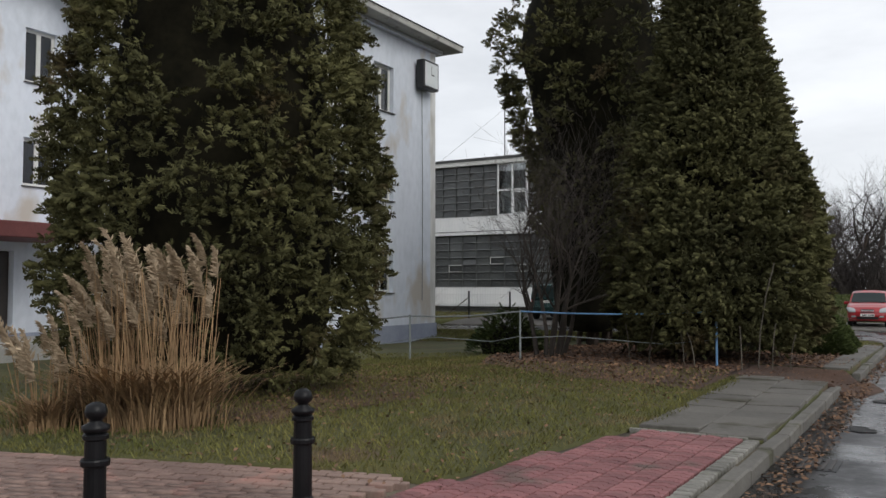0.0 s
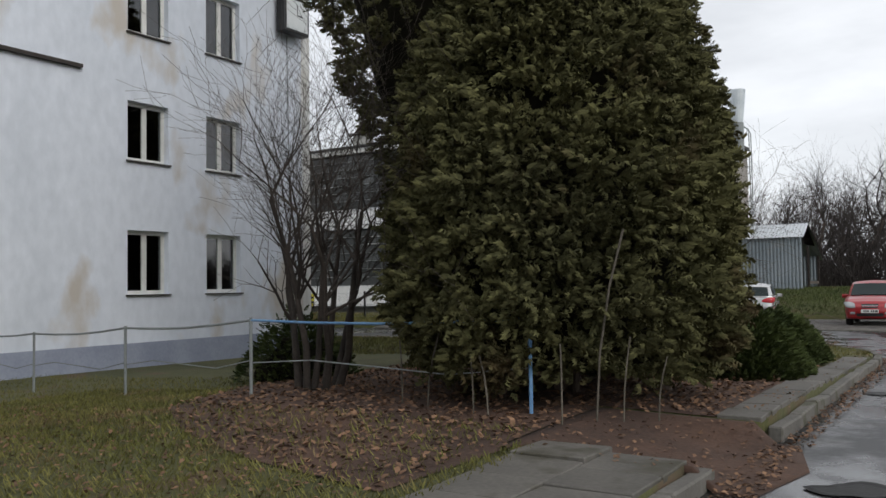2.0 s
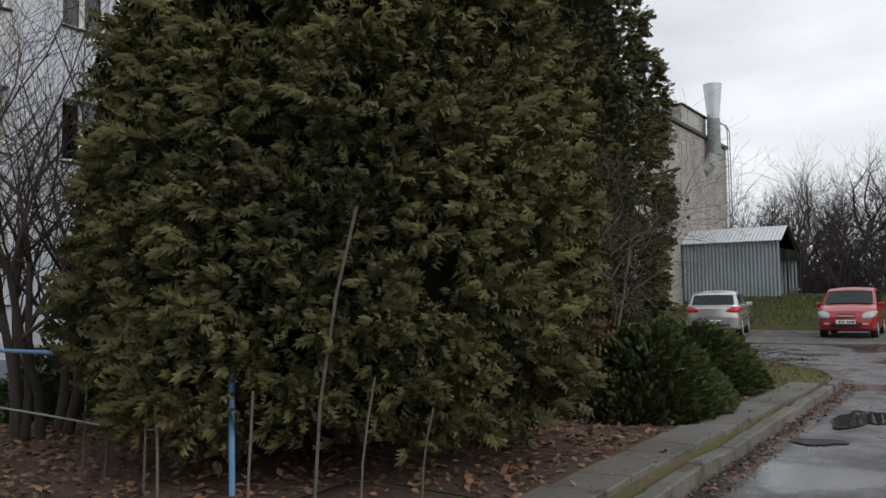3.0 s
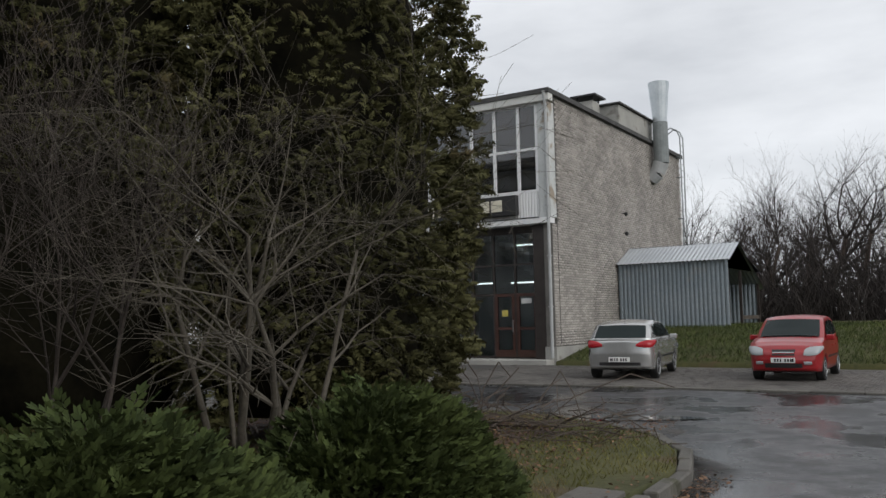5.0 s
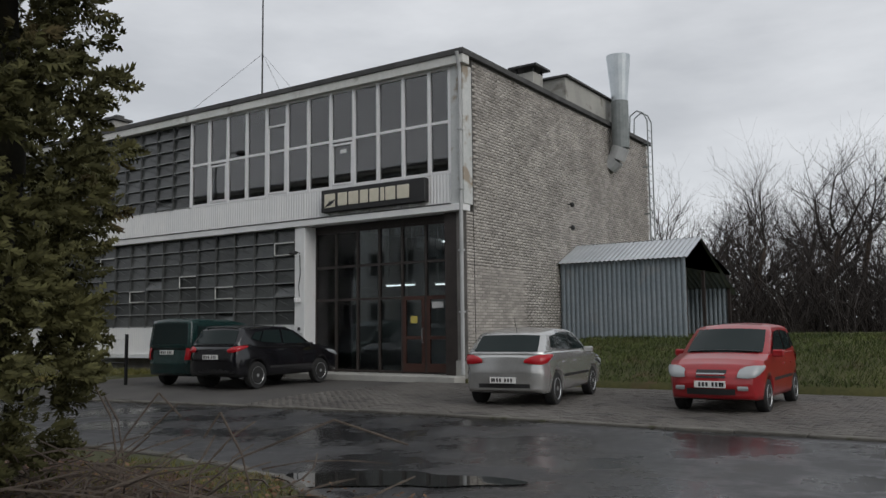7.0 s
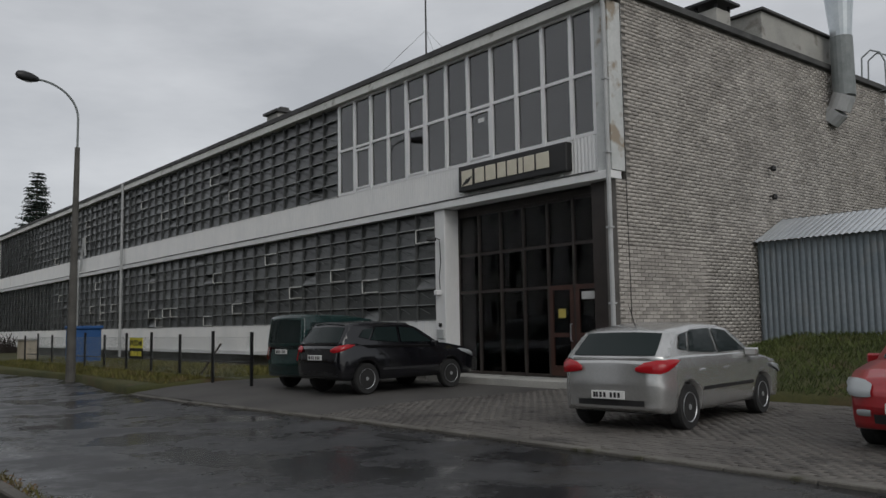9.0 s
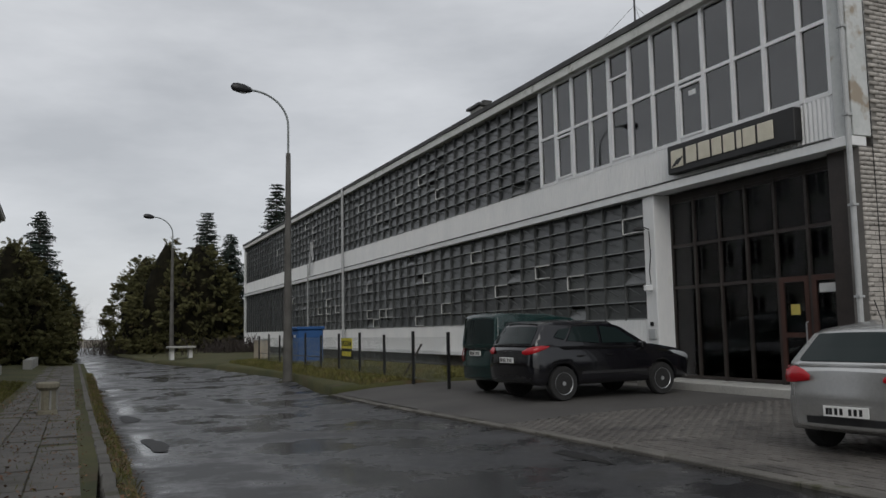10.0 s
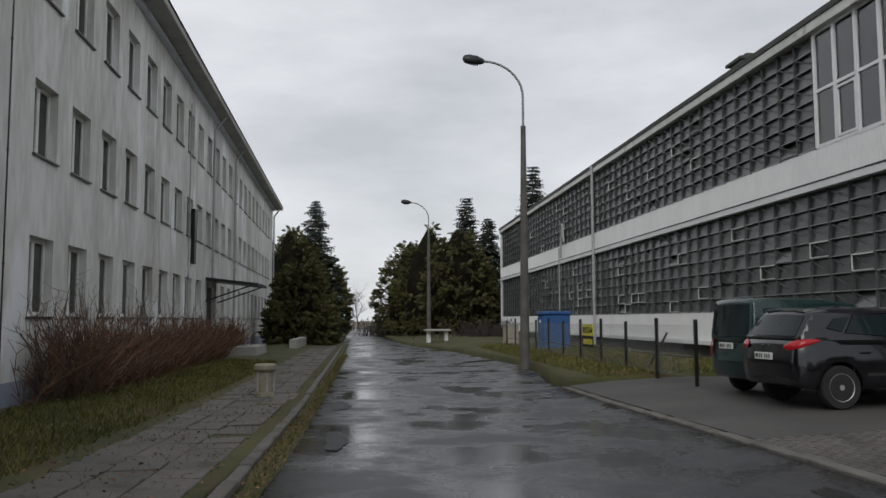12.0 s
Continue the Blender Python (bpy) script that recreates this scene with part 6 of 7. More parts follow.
def street_lamp(at, label, head_at, tilt=0.0, joint=8.0):
    ob = thing("street_lamp", label, "street lamp", "street lamps", at)
    bm = bmesh.new()
    cyl(bm, (0, 0, -0.3), (tilt * 0.5, 0, joint), 0.17, 0.085, 12)
    part("pole", bm, mat("lamp_concrete", (0.075, 0.072, 0.066), (0.13, 0.125, 0.115), 0.85, 2, 30, 0.3) if "lamp_concrete" not in bpy.data.materials else bpy.data.materials["lamp_concrete"], ob, "tapered concrete pole")
    hx, hy, hz = head_at
    bm = bmesh.new()
    pts = [(tilt * 0.5, 0, joint - 0.05)]
    for k in range(11):
        a = math.pi / 2 * k / 10
        pts.append((tilt * 0.5 + (hx - tilt * 0.5) * (1 - math.cos(a)), hy * (1 - math.cos(a)), joint + 1.0 + (hz - joint - 1.0) * math.sin(a)))
    tube(bm, pts, 0.04, 8)
    part("arm", bm, GREYP, ob, "curved steel arm")
    d = Vector((hx, hy, 0)).normalized()
    bm = bmesh.new()
    lathe(bm, [(0.03, -0.1), (0.09, 0.0), (0.15, 0.2), (0.16, 0.45), (0.12, 0.62), (0.04, 0.68)], 12)
    q = Vector((d.x, d.y, 0.1)).to_track_quat("Z", "Y").to_matrix().to_4x4()
    bmesh.ops.transform(bm, verts=bm.verts[:], matrix=Matrix.Translation((hx, hy, hz)) @ q @ Matrix.Diagonal((0.75, 1.1, 1, 1)))
    head = part("head", bm, BLACKM, ob, "dark lamp head", True)
    bm = bmesh.new()
    lathe(bm, [(0.1, 0.15), (0.12, 0.3), (0.09, 0.5)], 10)
    bmesh.ops.transform(bm, verts=bm.verts[:], matrix=Matrix.Translation((hx, hy, hz - 0.07)) @ q @ Matrix.Diagonal((0.6, 1.0, 1, 1)))
    part("lens", bm, LENS, head)


street_lamp((-29.6, 35.2, -0.1), "tall concrete street lamp with a curved arm", (0.1, -1.35, 10.2), 0.3, 8.0)
street_lamp((-63.0, 34.5, -0.2), "tall concrete street lamp farther down the road", (0.1, -1.35, 10.2), 0.0, 8.0)

# wire fence before the factory with a for-sale board
fence = thing("wire_fence", "low wire-mesh fence on black posts along the factory", "fence", "", (0, 0, 0))
FENCE_Y = 37.1
fx = [-19.9 - 2.45 * k for k in range(11)]
for k, x in enumerate(fx):
    bm = bmesh.new()
    z = road_z(x, FENCE_Y)
    box(bm, x - 0.035, x + 0.035, FENCE_Y - 0.035, FENCE_Y + 0.035, z - 0.3, z + 1.45 + 0.05 * math.sin(k * 2.3))
    part("post", bm, BLACKM, fence)
v, f = [], []
x0, x1 = fx[-1], fx[0]
k = x0 - 1.2
while k < x1:
    for s in (1, -1):
        a, b = (k, 0.15) if s > 0 else (k, 1.3), (k + 1.15, 1.3) if s > 0 else (k + 1.15, 0.15)
        if a[0] >= x0 and b[0] <= x1:
            prism(v, f, Vector((a[0], FENCE_Y, a[1])), Vector((b[0], FENCE_Y, b[1])), 0.0022, 0.0022, 3)
    k += 0.1
for z in (0.2, 0.75, 1.3):
    prism(v, f, Vector((x0, FENCE_Y, z)), Vector((x1, FENCE_Y, z)), 0.004, 0.004, 4)
ob = raw("wire_mesh", v, f, GREYP, fence)
bm = bmesh.new()
tube(bm, [(-19.9, FENCE_Y + 0.06, 0.62), (-44.4, FENCE_Y + 0.06, 0.5)], 0.02, 6)
part("rail", bm, BLACKM, fence)
bm = bmesh.new()
cyl(bm, (-24.3, FENCE_Y + 0.3, -0.1), (-22.6, FENCE_Y + 0.35, 1.1), 0.03, seg=6)
tagged(part("leaning_stake", bm, BARK), "wooden stake leaning on the fence", "stake")
YEL = mat("yellow_board", (0.62, 0.55, 0.05), (0.7, 0.62, 0.08), 0.6, 3, 30, 0.02)
sale = thing("sale_board", "yellow and black for-sale board on the fence", "sign", "", (-28.55, FENCE_Y - 0.06, 0.93))
bm = bmesh.new()
box(bm, -0.62, 0.62, -0.012, 0.012, 0.0, 0.36)
part("board", bm, YEL, sale, "yellow upper half")
bm = bmesh.new()
box(bm, -0.62, 0.62, -0.012, 0.012, -0.36, -0.002)
lower = part("board", bm, BLACKM, sale, "black lower half")
text_mesh("lettering", "SPRZEDAM", 0.25, BLACKM, sale, Matrix.Translation((0, -0.016, 0.17)) @ Matrix.Rotation(radians(90), 4, "X"), "black capital letters", 0.002, 0.004)
for k in range(9):
    bm = bmesh.new()
    xx = -0.5 + 0.115 * k + (0.03 if k > 2 else 0) + (0.03 if k > 5 else 0)
    box(bm, xx, xx + 0.08, -0.018, -0.0121, -0.27, -0.1)
    part("bar", bm, YEL, lower)

# blue portable cabin, pale cabinet, concrete table, stone marker
cabin = thing("blue_container", "blue plastic utility container behind the fence", "container", "", (-39.0, 38.3, -0.1))
BLUEPL = mat("blue_plastic", (0.018, 0.08, 0.24), (0.03, 0.11, 0.3), 0.5, 2, 20, 0.05)
bm = bmesh.new()
box(bm, -0.6, 0.6, -0.6, 0.6, 0.1, 1.75, 0.04)
for k in range(-2, 3):
    box(bm, k * 0.24 - 0.03, k * 0.24 + 0.03, -0.625, -0.6, 0.2, 1.65)
part("body", bm, BLUEPL, cabin)
bm = bmesh.new()
box(bm, -0.66, 0.66, -0.66, 0.66, 1.752, 1.9, 0.03)
lid = part("lid", bm, BLUEPL, cabin)
bm = bmesh.new()
box(bm, -0.1, 0.25, -0.63, -0.606, 1.4, 1.52)
part("label_plate", bm, WHITEP, cabin, "small pale label")
for sx in (-0.5, 0.5):
    bm = bmesh.new()
    box(bm, sx - 0.07, sx + 0.07, -0.55, 0.55, -0.05, 0.1)
    part("skid", bm, BLACKM, cabin)
cab = thing("utility_cabinet", "pale beige utility cabinet on the verge", "cabinet", "", (-46.2, 37.6, -0.2))
bm = bmesh.new()
box(bm, -0.7, 0.7, -0.3, 0.3, 0, 1.35, 0.02)
part("body", bm, mat("beige_paint", (0.42, 0.36, 0.27), (0.5, 0.44, 0.34), 0.8, 2, 20, 0.1), cab)
bm = bmesh.new()
box(bm, -0.78, 0.78, -0.36, 0.36, 1.352, 1.42)
part("cap", bm, CONC, cab)
table = thing("concrete_table", "low concrete slab table on two legs by the verge", "table", "", (-60.6, 34.9, -0.2))
bm = bmesh.new()
box(bm, -0.9, 0.9, -0.9, 0.9, 0.85, 0.98, 0.02)
part("slab", bm, CONC, table)
for k in (-0.6, 0.6):
    bm = bmesh.new()
    box(bm, -0.5, 0.5, k - 0.12, k + 0.12, -0.1, 0.85)
    part("leg", bm, WHITEP, table)
post = thing("concrete_marker", "short ribbed concrete post with a cap on a slab", "post", "", (-20.3, 27.9, road_z(-20.3, 27.9) + 0.1))
bm = bmesh.new()
box(bm, -0.7, 0.7, -0.65, 0.65, -0.05, 0.05, 0.01)
part("slab", bm, SLAB, post)
bm = bmesh.new()
lathe(bm, [(0.21, 0.05), (0.2, 0.12), (0.17, 0.15), (0.165, 0.55), (0.19, 0.58), (0.235, 0.62), (0.235, 0.70), (0.2, 0.73)], 16)
part("column", bm, mat("pale_concrete", (0.22, 0.2, 0.145), (0.3, 0.275, 0.21), 0.9, 6, 30, 0.4, c=(0.2, 0.19, 0.14), spots=0.05), post, "stained pale column")
for k in range(5):
    a = 2 * math.pi * k / 5
    bm = bmesh.new()
    box(bm, -0.02, 0.02, 0.16, 0.2, 0.15, 0.56)
    bmesh.ops.rotate(bm, verts=bm.verts[:], matrix=Matrix.Rotation(a, 3, "Z"))
    part("rib", bm, CONC, post)
bm = bmesh.new()
box(bm, -55.0, -47.5, 25.9, 26.3, -0.5, 0.42, 0.02)
tagged(part("low_wall", bm, CONC), "low concrete wall beside the far bushes", "wall", "", "structure")

# blue rail fence through the thujas
rail = thing("rail_fence", "thin pipe-rail fence, blue at its corner, between the lawns", "fence")
posts = [(-4.0, 13.3), (-7.8, 13.15), (-10.6, 13.4), (-13.4, 13.7), (-16.0, 14.0)]
for k, (x, y) in enumerate(posts):
    z = land_z(x, y)
    bm = bmesh.new()
    cyl(bm, (x, y, z - 0.2), (x, y, z + 1.0), 0.021, seg=8)
    part("post", bm, BLUEP if k < 1 else GREYP, rail)
for k, ((xa, ya), (xb, yb)) in enumerate(zip(posts, posts[1:])):
    za, zb = land_z(xa, ya), land_z(xb, yb)
    bm = bmesh.new()
    pts = [(xa + (xb - xa) * t, ya + (yb - ya) * t, za + (zb - za) * t + 0.97 - 0.05 * math.sin(math.pi * t)) for t in (0, 0.25, 0.5, 0.75, 1)]
    tube(bm, pts, 0.016, 8)
    part("rail", bm, BLUEP if k == 0 else GREYP, rail, "blue rail" if k == 0 else "")
    bm = bmesh.new()
    tube(bm, [(p[0], p[1], p[2] - 0.5 - 0.06 * math.sin(i * 1.7)) for i, p in enumerate(pts)], 0.008, 5)
    part("wire", bm, GREYP, rail)
for k, (x, y, h, lx, ly, rr) in enumerate(((-3.3, 13.3, 1.85, 0.28, 0.1, 0.011), (-3.5, 12.95, 0.75, -0.05, 0.1, 0.009), (-4.5, 13.0, 0.7, -0.1, 0.1, 0.009), (-3.1, 13.5, 0.8, 0.05, 0.1, 0.008), (-4.3, 12.95, 0.6, -0.15, 0.1, 0.010), (-2.85, 13.8, 0.6, 0.1, 0.0, 0.008), (-5.2, 13.2, 0.8, 0.1, 0.1, 0.010), (-5.6, 13.3, 0.7, -0.1, 0.1, 0.009))):
    z = land_z(x, y)
    bm = bmesh.new()
    tube(bm, [(x, y, z - 0.05), (x + lx * 0.15, y + ly * 0.2, z + h * 0.35), (x + lx * 0.5, y + ly * 0.6, z + h * 0.7), (x + lx, y + ly, z + h)], rr, 6)
    tagged(part("sapling_stem", bm, TWIG_PALE), "thin pale sapling stem before the thuja", "stem", "sapling stems")

# bent stick arching over the kerb and a heap of cut branches
rnd = random.Random(8)
heap = thing("brush_heap", "heap of cut bare branches on the grass", "branch heap", "", (-5.1, 26.5, land_z(-5, 26.5)))
for _ in range(150):
    v, f = [], []
    p = Vector((rnd.gauss(0, 0.95), rnd.gauss(0, 0.5), abs(rnd.gauss(0.08, 0.1))))
    d = Vector((rnd.gauss(0, 1), rnd.gauss(0, 1), rnd.gauss(0.15, 0.22))).normalized()
    L = rnd.uniform(0.4, 1.2)
    for _s in range(3):
        q = p + d * L / 3
        q.z = max(q.z, 0.02)
        prism(v, f, p, q, 0.011, 0.006, 4)
        p, d = q, (d + Vector((rnd.gauss(0, 0.3), rnd.gauss(0, 0.3), rnd.gauss(-0.05, 0.15)))).normalized()
    raw("branch", v, f, TWIG, heap)
for k, (x, y, lx, ly, h) in enumerate(((-4.6, 26.6, 1.7, 0.9, 0.75), (-4.0, 27.0, -0.4, -0.2, 0.8), (-5.6, 26.7, 0.3, 0.6, 0.9))):
    z = land_z(x, y)
    bm = bmesh.new()
    tube(bm, [(x, y, z), (x + lx * 0.3, y + ly * 0.3, z + h * 0.6), (x + lx * 0.7, y + ly * 0.7, z + h), (x + lx, y + ly, z + h * 0.75)], 0.009, 5)
    tagged(part("arched_twig", bm, TWIG), "thin bare twig arching up from the grass", "twig", "arched twigs")

# drain covers
for x, y, a, b in ((2.2, 33.2, 0.28, 0.2), (-1.52, 6.4, 0.17, 0.28), (-9.0, 37.0, 0.3, 0.3), (-16.0, 31.0, 0.3, 0.3)):
    ob = thing("drain_cover", "dark iron drain cover set in the road", "drain cover", "drain covers", (x, y, road_z(x, y)))
    bm = bmesh.new()
    box(bm, -a, a, -b, b, -0.03, 0.008)
    part("frame", bm, BLACKM, ob)
    for k in range(5):
        bm = bmesh.new()
        box(bm, -a * 0.85 + k * a * 0.36, -a * 0.85 + k * a * 0.36 + a * 0.16, -b * 0.85, b * 0.85, 0.009, 0.016)
        part("bar", bm, DARKM, ob)

# standing water in the road hollows
WATER = mat("puddle_water", (0.02, 0.02, 0.02), (0.03, 0.03, 0.028), 0.02, 1, 5, 0.0, spec=0.6)


def puddle(x, y, a, b, seed, turn=0.0):
    r = random.Random(seed)
    ph = [r.uniform(0, 6.28) for _ in range(5)]
    pts = []
    for k in range(40):
        w = 2 * math.pi * k / 40
        q = 1 + 0.22 * math.sin(2 * w + ph[0]) + 0.16 * math.sin(3 * w + ph[1]) + 0.1 * math.sin(5 * w + ph[2]) + 0.06 * math.sin(9 * w + ph[3])
        px, py = a * q * math.cos(w), b * q * math.sin(w)
        pts.append((x + px * math.cos(turn) - py * math.sin(turn), y + px * math.sin(turn) + py * math.cos(turn)))
    bm = bmesh.new()
    vs = [bm.verts.new((px, py, road_z(px, py) + 0.014)) for px, py in pts]
    c = bm.verts.new((x, y, road_z(x, y) + 0.014))
    for k in range(40):
        bm.faces.new((vs[k], vs[(k + 1) % 40], c))
    tagged(part("puddle", bm, WATER), "shallow rain puddle on the asphalt", "puddle", "rain puddles")


for k, (x, y, a, b, t) in enumerate(((-1.1, 20.6, 0.3, 0.8, 0.0), (-4.6, 29.3, 1.2, 0.5, 0.35))):
    puddle(x, y, a, b, 200 + k, t)

# matte near-black stands in for what the wet holes mirror
HOLE = mat("pothole_reflection", (0.010, 0.010, 0.010), (0.02, 0.019, 0.018), 0.55, 6.0, 40.0, 0.5, spec=0.2)


def pothole(x, y, a, b, seed):
    """A worn hole: ragged rim falling to a wet floor with painted dark reflections."""
    r = random.Random(seed)
    ph = [r.uniform(0, 6.28) for _ in range(4)]
    bm = bmesh.new()
    rings = []
    for q, dz in ((1.0, 0.012), (0.86, 0.016), (0.7, 0.010)):
        ring = []
        for k in range(24):
            w = 2 * math.pi * k / 24
            g = q * (1 + 0.2 * math.sin(2 * w + ph[0]) + 0.14 * math.sin(3 * w + ph[1]) + 0.08 * math.sin(7 * w + ph[2]))
            px, py = x + a * g * math.cos(w), y + b * g * math.sin(w)
            ring.append(bm.verts.new((px, py, road_z(px, py) + dz)))
        rings.append(ring)
    for p, q in zip(rings, rings[1:]):
        for k in range(24):
            bm.faces.new((p[k], p[(k + 1) % 24], q[(k + 1) % 24], q[k]))
    bm.faces.new(rings[-1])
    tagged(part("pothole", bm, HOLE), "ragged pothole in the wet asphalt, its dark reflections put into the colour", "pothole", "potholes")


for k, (x, y, a, b) in enumerate(((-1.35, 8.75, 0.16, 0.2), (-1.15, 11.5, 0.22, 0.3), (-0.95, 12.5, 0.3, 0.25), (-1.3, 18.6, 0.25, 0.2), (-14.0, 29.6, 0.9, 0.18), (-19.5, 29.5, 0.8, 0.22), (-17.0, 33.6, 1.2, 0.14), (-9.2, 34.1, 0.7, 0.12))):
    pothole(x, y, a, b, 300 + k)

# ---- leaf litter, grass blades and weeds ----
LITTER = [(-3.58, 14.08), (-2.38, 14.08), (-2.35, 20.5), (-3.2, 22.6), (-5.0, 23.0), (-8.8, 20.0), (-9.2, 14.6), (-8.2, 12.2), (-6.6, 11.1), (-5.1, 10.5), (-3.58, 10.2), (-3.45, 11.9), (-3.58, 11.95)]
sheet("litter_bed", LITTER, land_z, 0.8, LEAFSOIL, "bare soil with brown leaf litter under the trees", lift=0.012, category="soil")
sheet("litter_bed", [(-7.0, 4.9), (-6.6, 7.5), (-7.6, 9.6), (-10, 10.2), (-12, 8.0), (-11.4, 5.2), (-9.0, 4.3)], land_z, 0.8, LEAFSOIL, "bare soil with brown leaf litter under the trees", lift=0.012, category="soil")
sheet("litter_bed", [(-4.2, 25.4), (-4.4, 27.2), (-6.0, 27.9), (-8.5, 28.0), (-10.0, 26.0), (-9.0, 23.5), (-6.0, 23.6)], land_z, 0.8, LEAFSOIL, "bare soil with brown leaf litter under the trees", lift=0.012, category="soil")
rs = np.random.RandomState(4)


def inside(x, y, poly):
    hit = np.zeros(len(x), bool)
    for (xa, ya), (xb, yb) in zip(poly, poly[1:] + poly[:1]):
        c = ((ya > y) != (yb > y)) & (x < (xb - xa) * (y - ya) / (yb - ya + 1e-12) + xa)
        hit ^= c
    return hit


def scatter(name, boxes, size, tall, material, label, category, height=land_z, keep=None, flat=False):
    """Blades or fallen leaves as small faces over boxes of (x0, x1, y0, y1, count)."""
    out = []
    for x0, x1, y0, y1, n in boxes:
        x, y = rs.uniform(x0, x1, n), rs.uniform(y0, y1, n)
        if keep:
            ok = keep(x, y)
            x, y = x[ok], y[ok]
        z = np.array([height(a, b) for a, b in zip(x, y)]) + (0.02 if flat else -0.005)
        m = len(x)
        p = np.stack([x, y, z], 1)
        a = rs.uniform(0, 6.283, m)
        if flat:
            ax = np.stack([np.cos(a), np.sin(a), rs.normal(0, 0.35, m)], 1)
            t = np.array([(0, 0, 0), (0.5, 0.32, 0.08), (1, 0, 0), (0.5, -0.32, 0.08)])
            out.append(spread(t, p, ax, np.stack([rs.normal(0, 0.3, m), rs.normal(0, 0.3, m), np.ones(m)], 1), rs.uniform(*size, m)))
        else:
            ax = np.stack([np.cos(a) * 0.5, np.sin(a) * 0.5, rs.uniform(0.5, 1.0, m)], 1)
            t = np.array([(0, -tall, 0), (0, tall, 0), (0.6, tall * 0.7, -0.04), (1.0, 0, -0.2)])
            out.append(spread(t, p, ax, np.stack([-np.sin(a), np.cos(a), np.zeros(m)], 1) + rs.normal(0, 0.3, (m, 3)), rs.uniform(*size, m)))
    v = np.concatenate(out)
    tagged(quads(name, v, len(v) // 4, material), label, category, "", "stuff")


on_lawn = lambda x, y: inside(x, y, LAWN_A) & ~inside(x, y, LITTER) & ~((x > -3.4) & (y < 14.1)) & ~((x > -2.4) & (y < 24))
scatter("grass", [(-12, -2.4, 2.2, 14, 95000), (-17, -8, 8, 16, 14000), (-7.5, -2.0, 22, 28.4, 16000), (-17, -12, 3, 8, 6000)], (0.03, 0.085), 0.07, GRASSB, "short winter grass blades on the lawn", "grass", keep=on_lawn)
scatter("grass", [(-9, -3.6, 10.2, 12.6, 2600), (-3.45, -3.2, 7, 11.9, 700)], (0.05, 0.11), 0.06, GRASSB, "sparse grass at the edge of the leaf litter", "grass")
scatter("grass", [(-44, -7.4, 28.8, 29.1, 4200)], (0.05, 0.12), 0.06, GRASSB, "grass and weeds between kerb and asphalt", "grass", lambda x, y: road_z(x, y) + 0.04)
scatter("grass", [(-34, -9, 26.4, 28.6, 1500)], (0.04, 0.1), 0.06, GRASSB, "sparse grass in the joints of the walk", "grass")
scatter("grass", [(-34, -9, 22.5, 26.75, 40000)], (0.06, 0.16), 0.06, GRASSB, "short winter grass blades beside the walk", "grass")
scatter("grass", [(-46, -22.8, 35.8, 41, 30000)], (0.08, 0.24), 0.05, GRASSB, "rough grass along the fence", "grass", lambda x, y: road_z(x, y) + 0.1)
scatter("grass", [(-11, 8, 41.5, 49, 52000)], (0.07, 0.17), 0.06, GRASS_BANK, "grass blades on the bank", "grass")
scatter("fallen_leaves", [(-9, -2.4, 12.3, 22.6, 13000), (-9, -3.6, 10.3, 12.3, 900)], (0.04, 0.095), 0, LEAVES, "brown fallen leaves under the thujas", "leaves", lambda x, y: land_z(x, y) + 0.012, lambda x, y: inside(x, y, LITTER), True)
scatter("fallen_leaves", [(-12, -3.6, 3, 12, 2000), (-10, -3.6, 9.0, 11.9, 1200), (-1.86, -1.5, 4, 25, 2200), (-2.3, -1.95, 14.2, 24, 300), (-3.9, -1.6, 11.7, 14.2, 420), (-12, -6.6, 4.3, 10.2, 2500), (-9, -3, 23.5, 28.2, 3500), (-30, -8, 26.3, 28.6, 2200), (-40, -8, 28.8, 29.15, 1500)], (0.03, 0.07), 0, LEAVES, "scattered brown leaves on lawn and kerb", "leaves", lambda x, y: (road_z(x, y) + 0.05 * (y > 28.7) if x > -1.88 or y > 28.7 else crossing_z(x, y)) + 0.004, None, True)
# tall weeds at the foot of the stained wall
rnd = random.Random(31)
for k in range(16):
    x, y = rnd.uniform(-26, -17.5), rnd.uniform(24.1, 25.0)
    v, f = [], []
    for _ in range(10):
        p = Vector((rnd.gauss(0, 0.15), rnd.gauss(0, 0.12), 0))
        d = Vector((rnd.gauss(0.1, 0.25), rnd.gauss(0, 0.2), 1)).normalized()
        L = rnd.uniform(0.9, 2.3)
        for _s in range(4):
            q = p + d * L / 4
            prism(v, f, p, q, 0.007, 0.004, 3)
            prism(v, f, q, q + Vector((rnd.gauss(0, 0.2), rnd.gauss(0, 0.2), 0.14)), 0.004, 0.002, 3)
            p, d = q, (d + Vector((rnd.gauss(0.05, 0.15), rnd.gauss(0, 0.12), -0.03))).normalized()
    ob = raw("dry_weed", v, f, TWIG)
    ob.location = (x, y, land_z(x, y))
    tagged(ob, "tall dry weed stalks at the wall", "weeds", "dry weeds")

# ---- pieces: panes, bricks, pavers, slabs, kerb stones ----
def block(sx, sy, sz, bev):
    bm = bmesh.new()
    box(bm, -sx / 2, sx / 2, -sy / 2, sy / 2, -sz / 2, sz / 2, bev)
    me = bpy.data.meshes.new("piece")
    bm.to_mesh(me)
    bm.free()
    return me


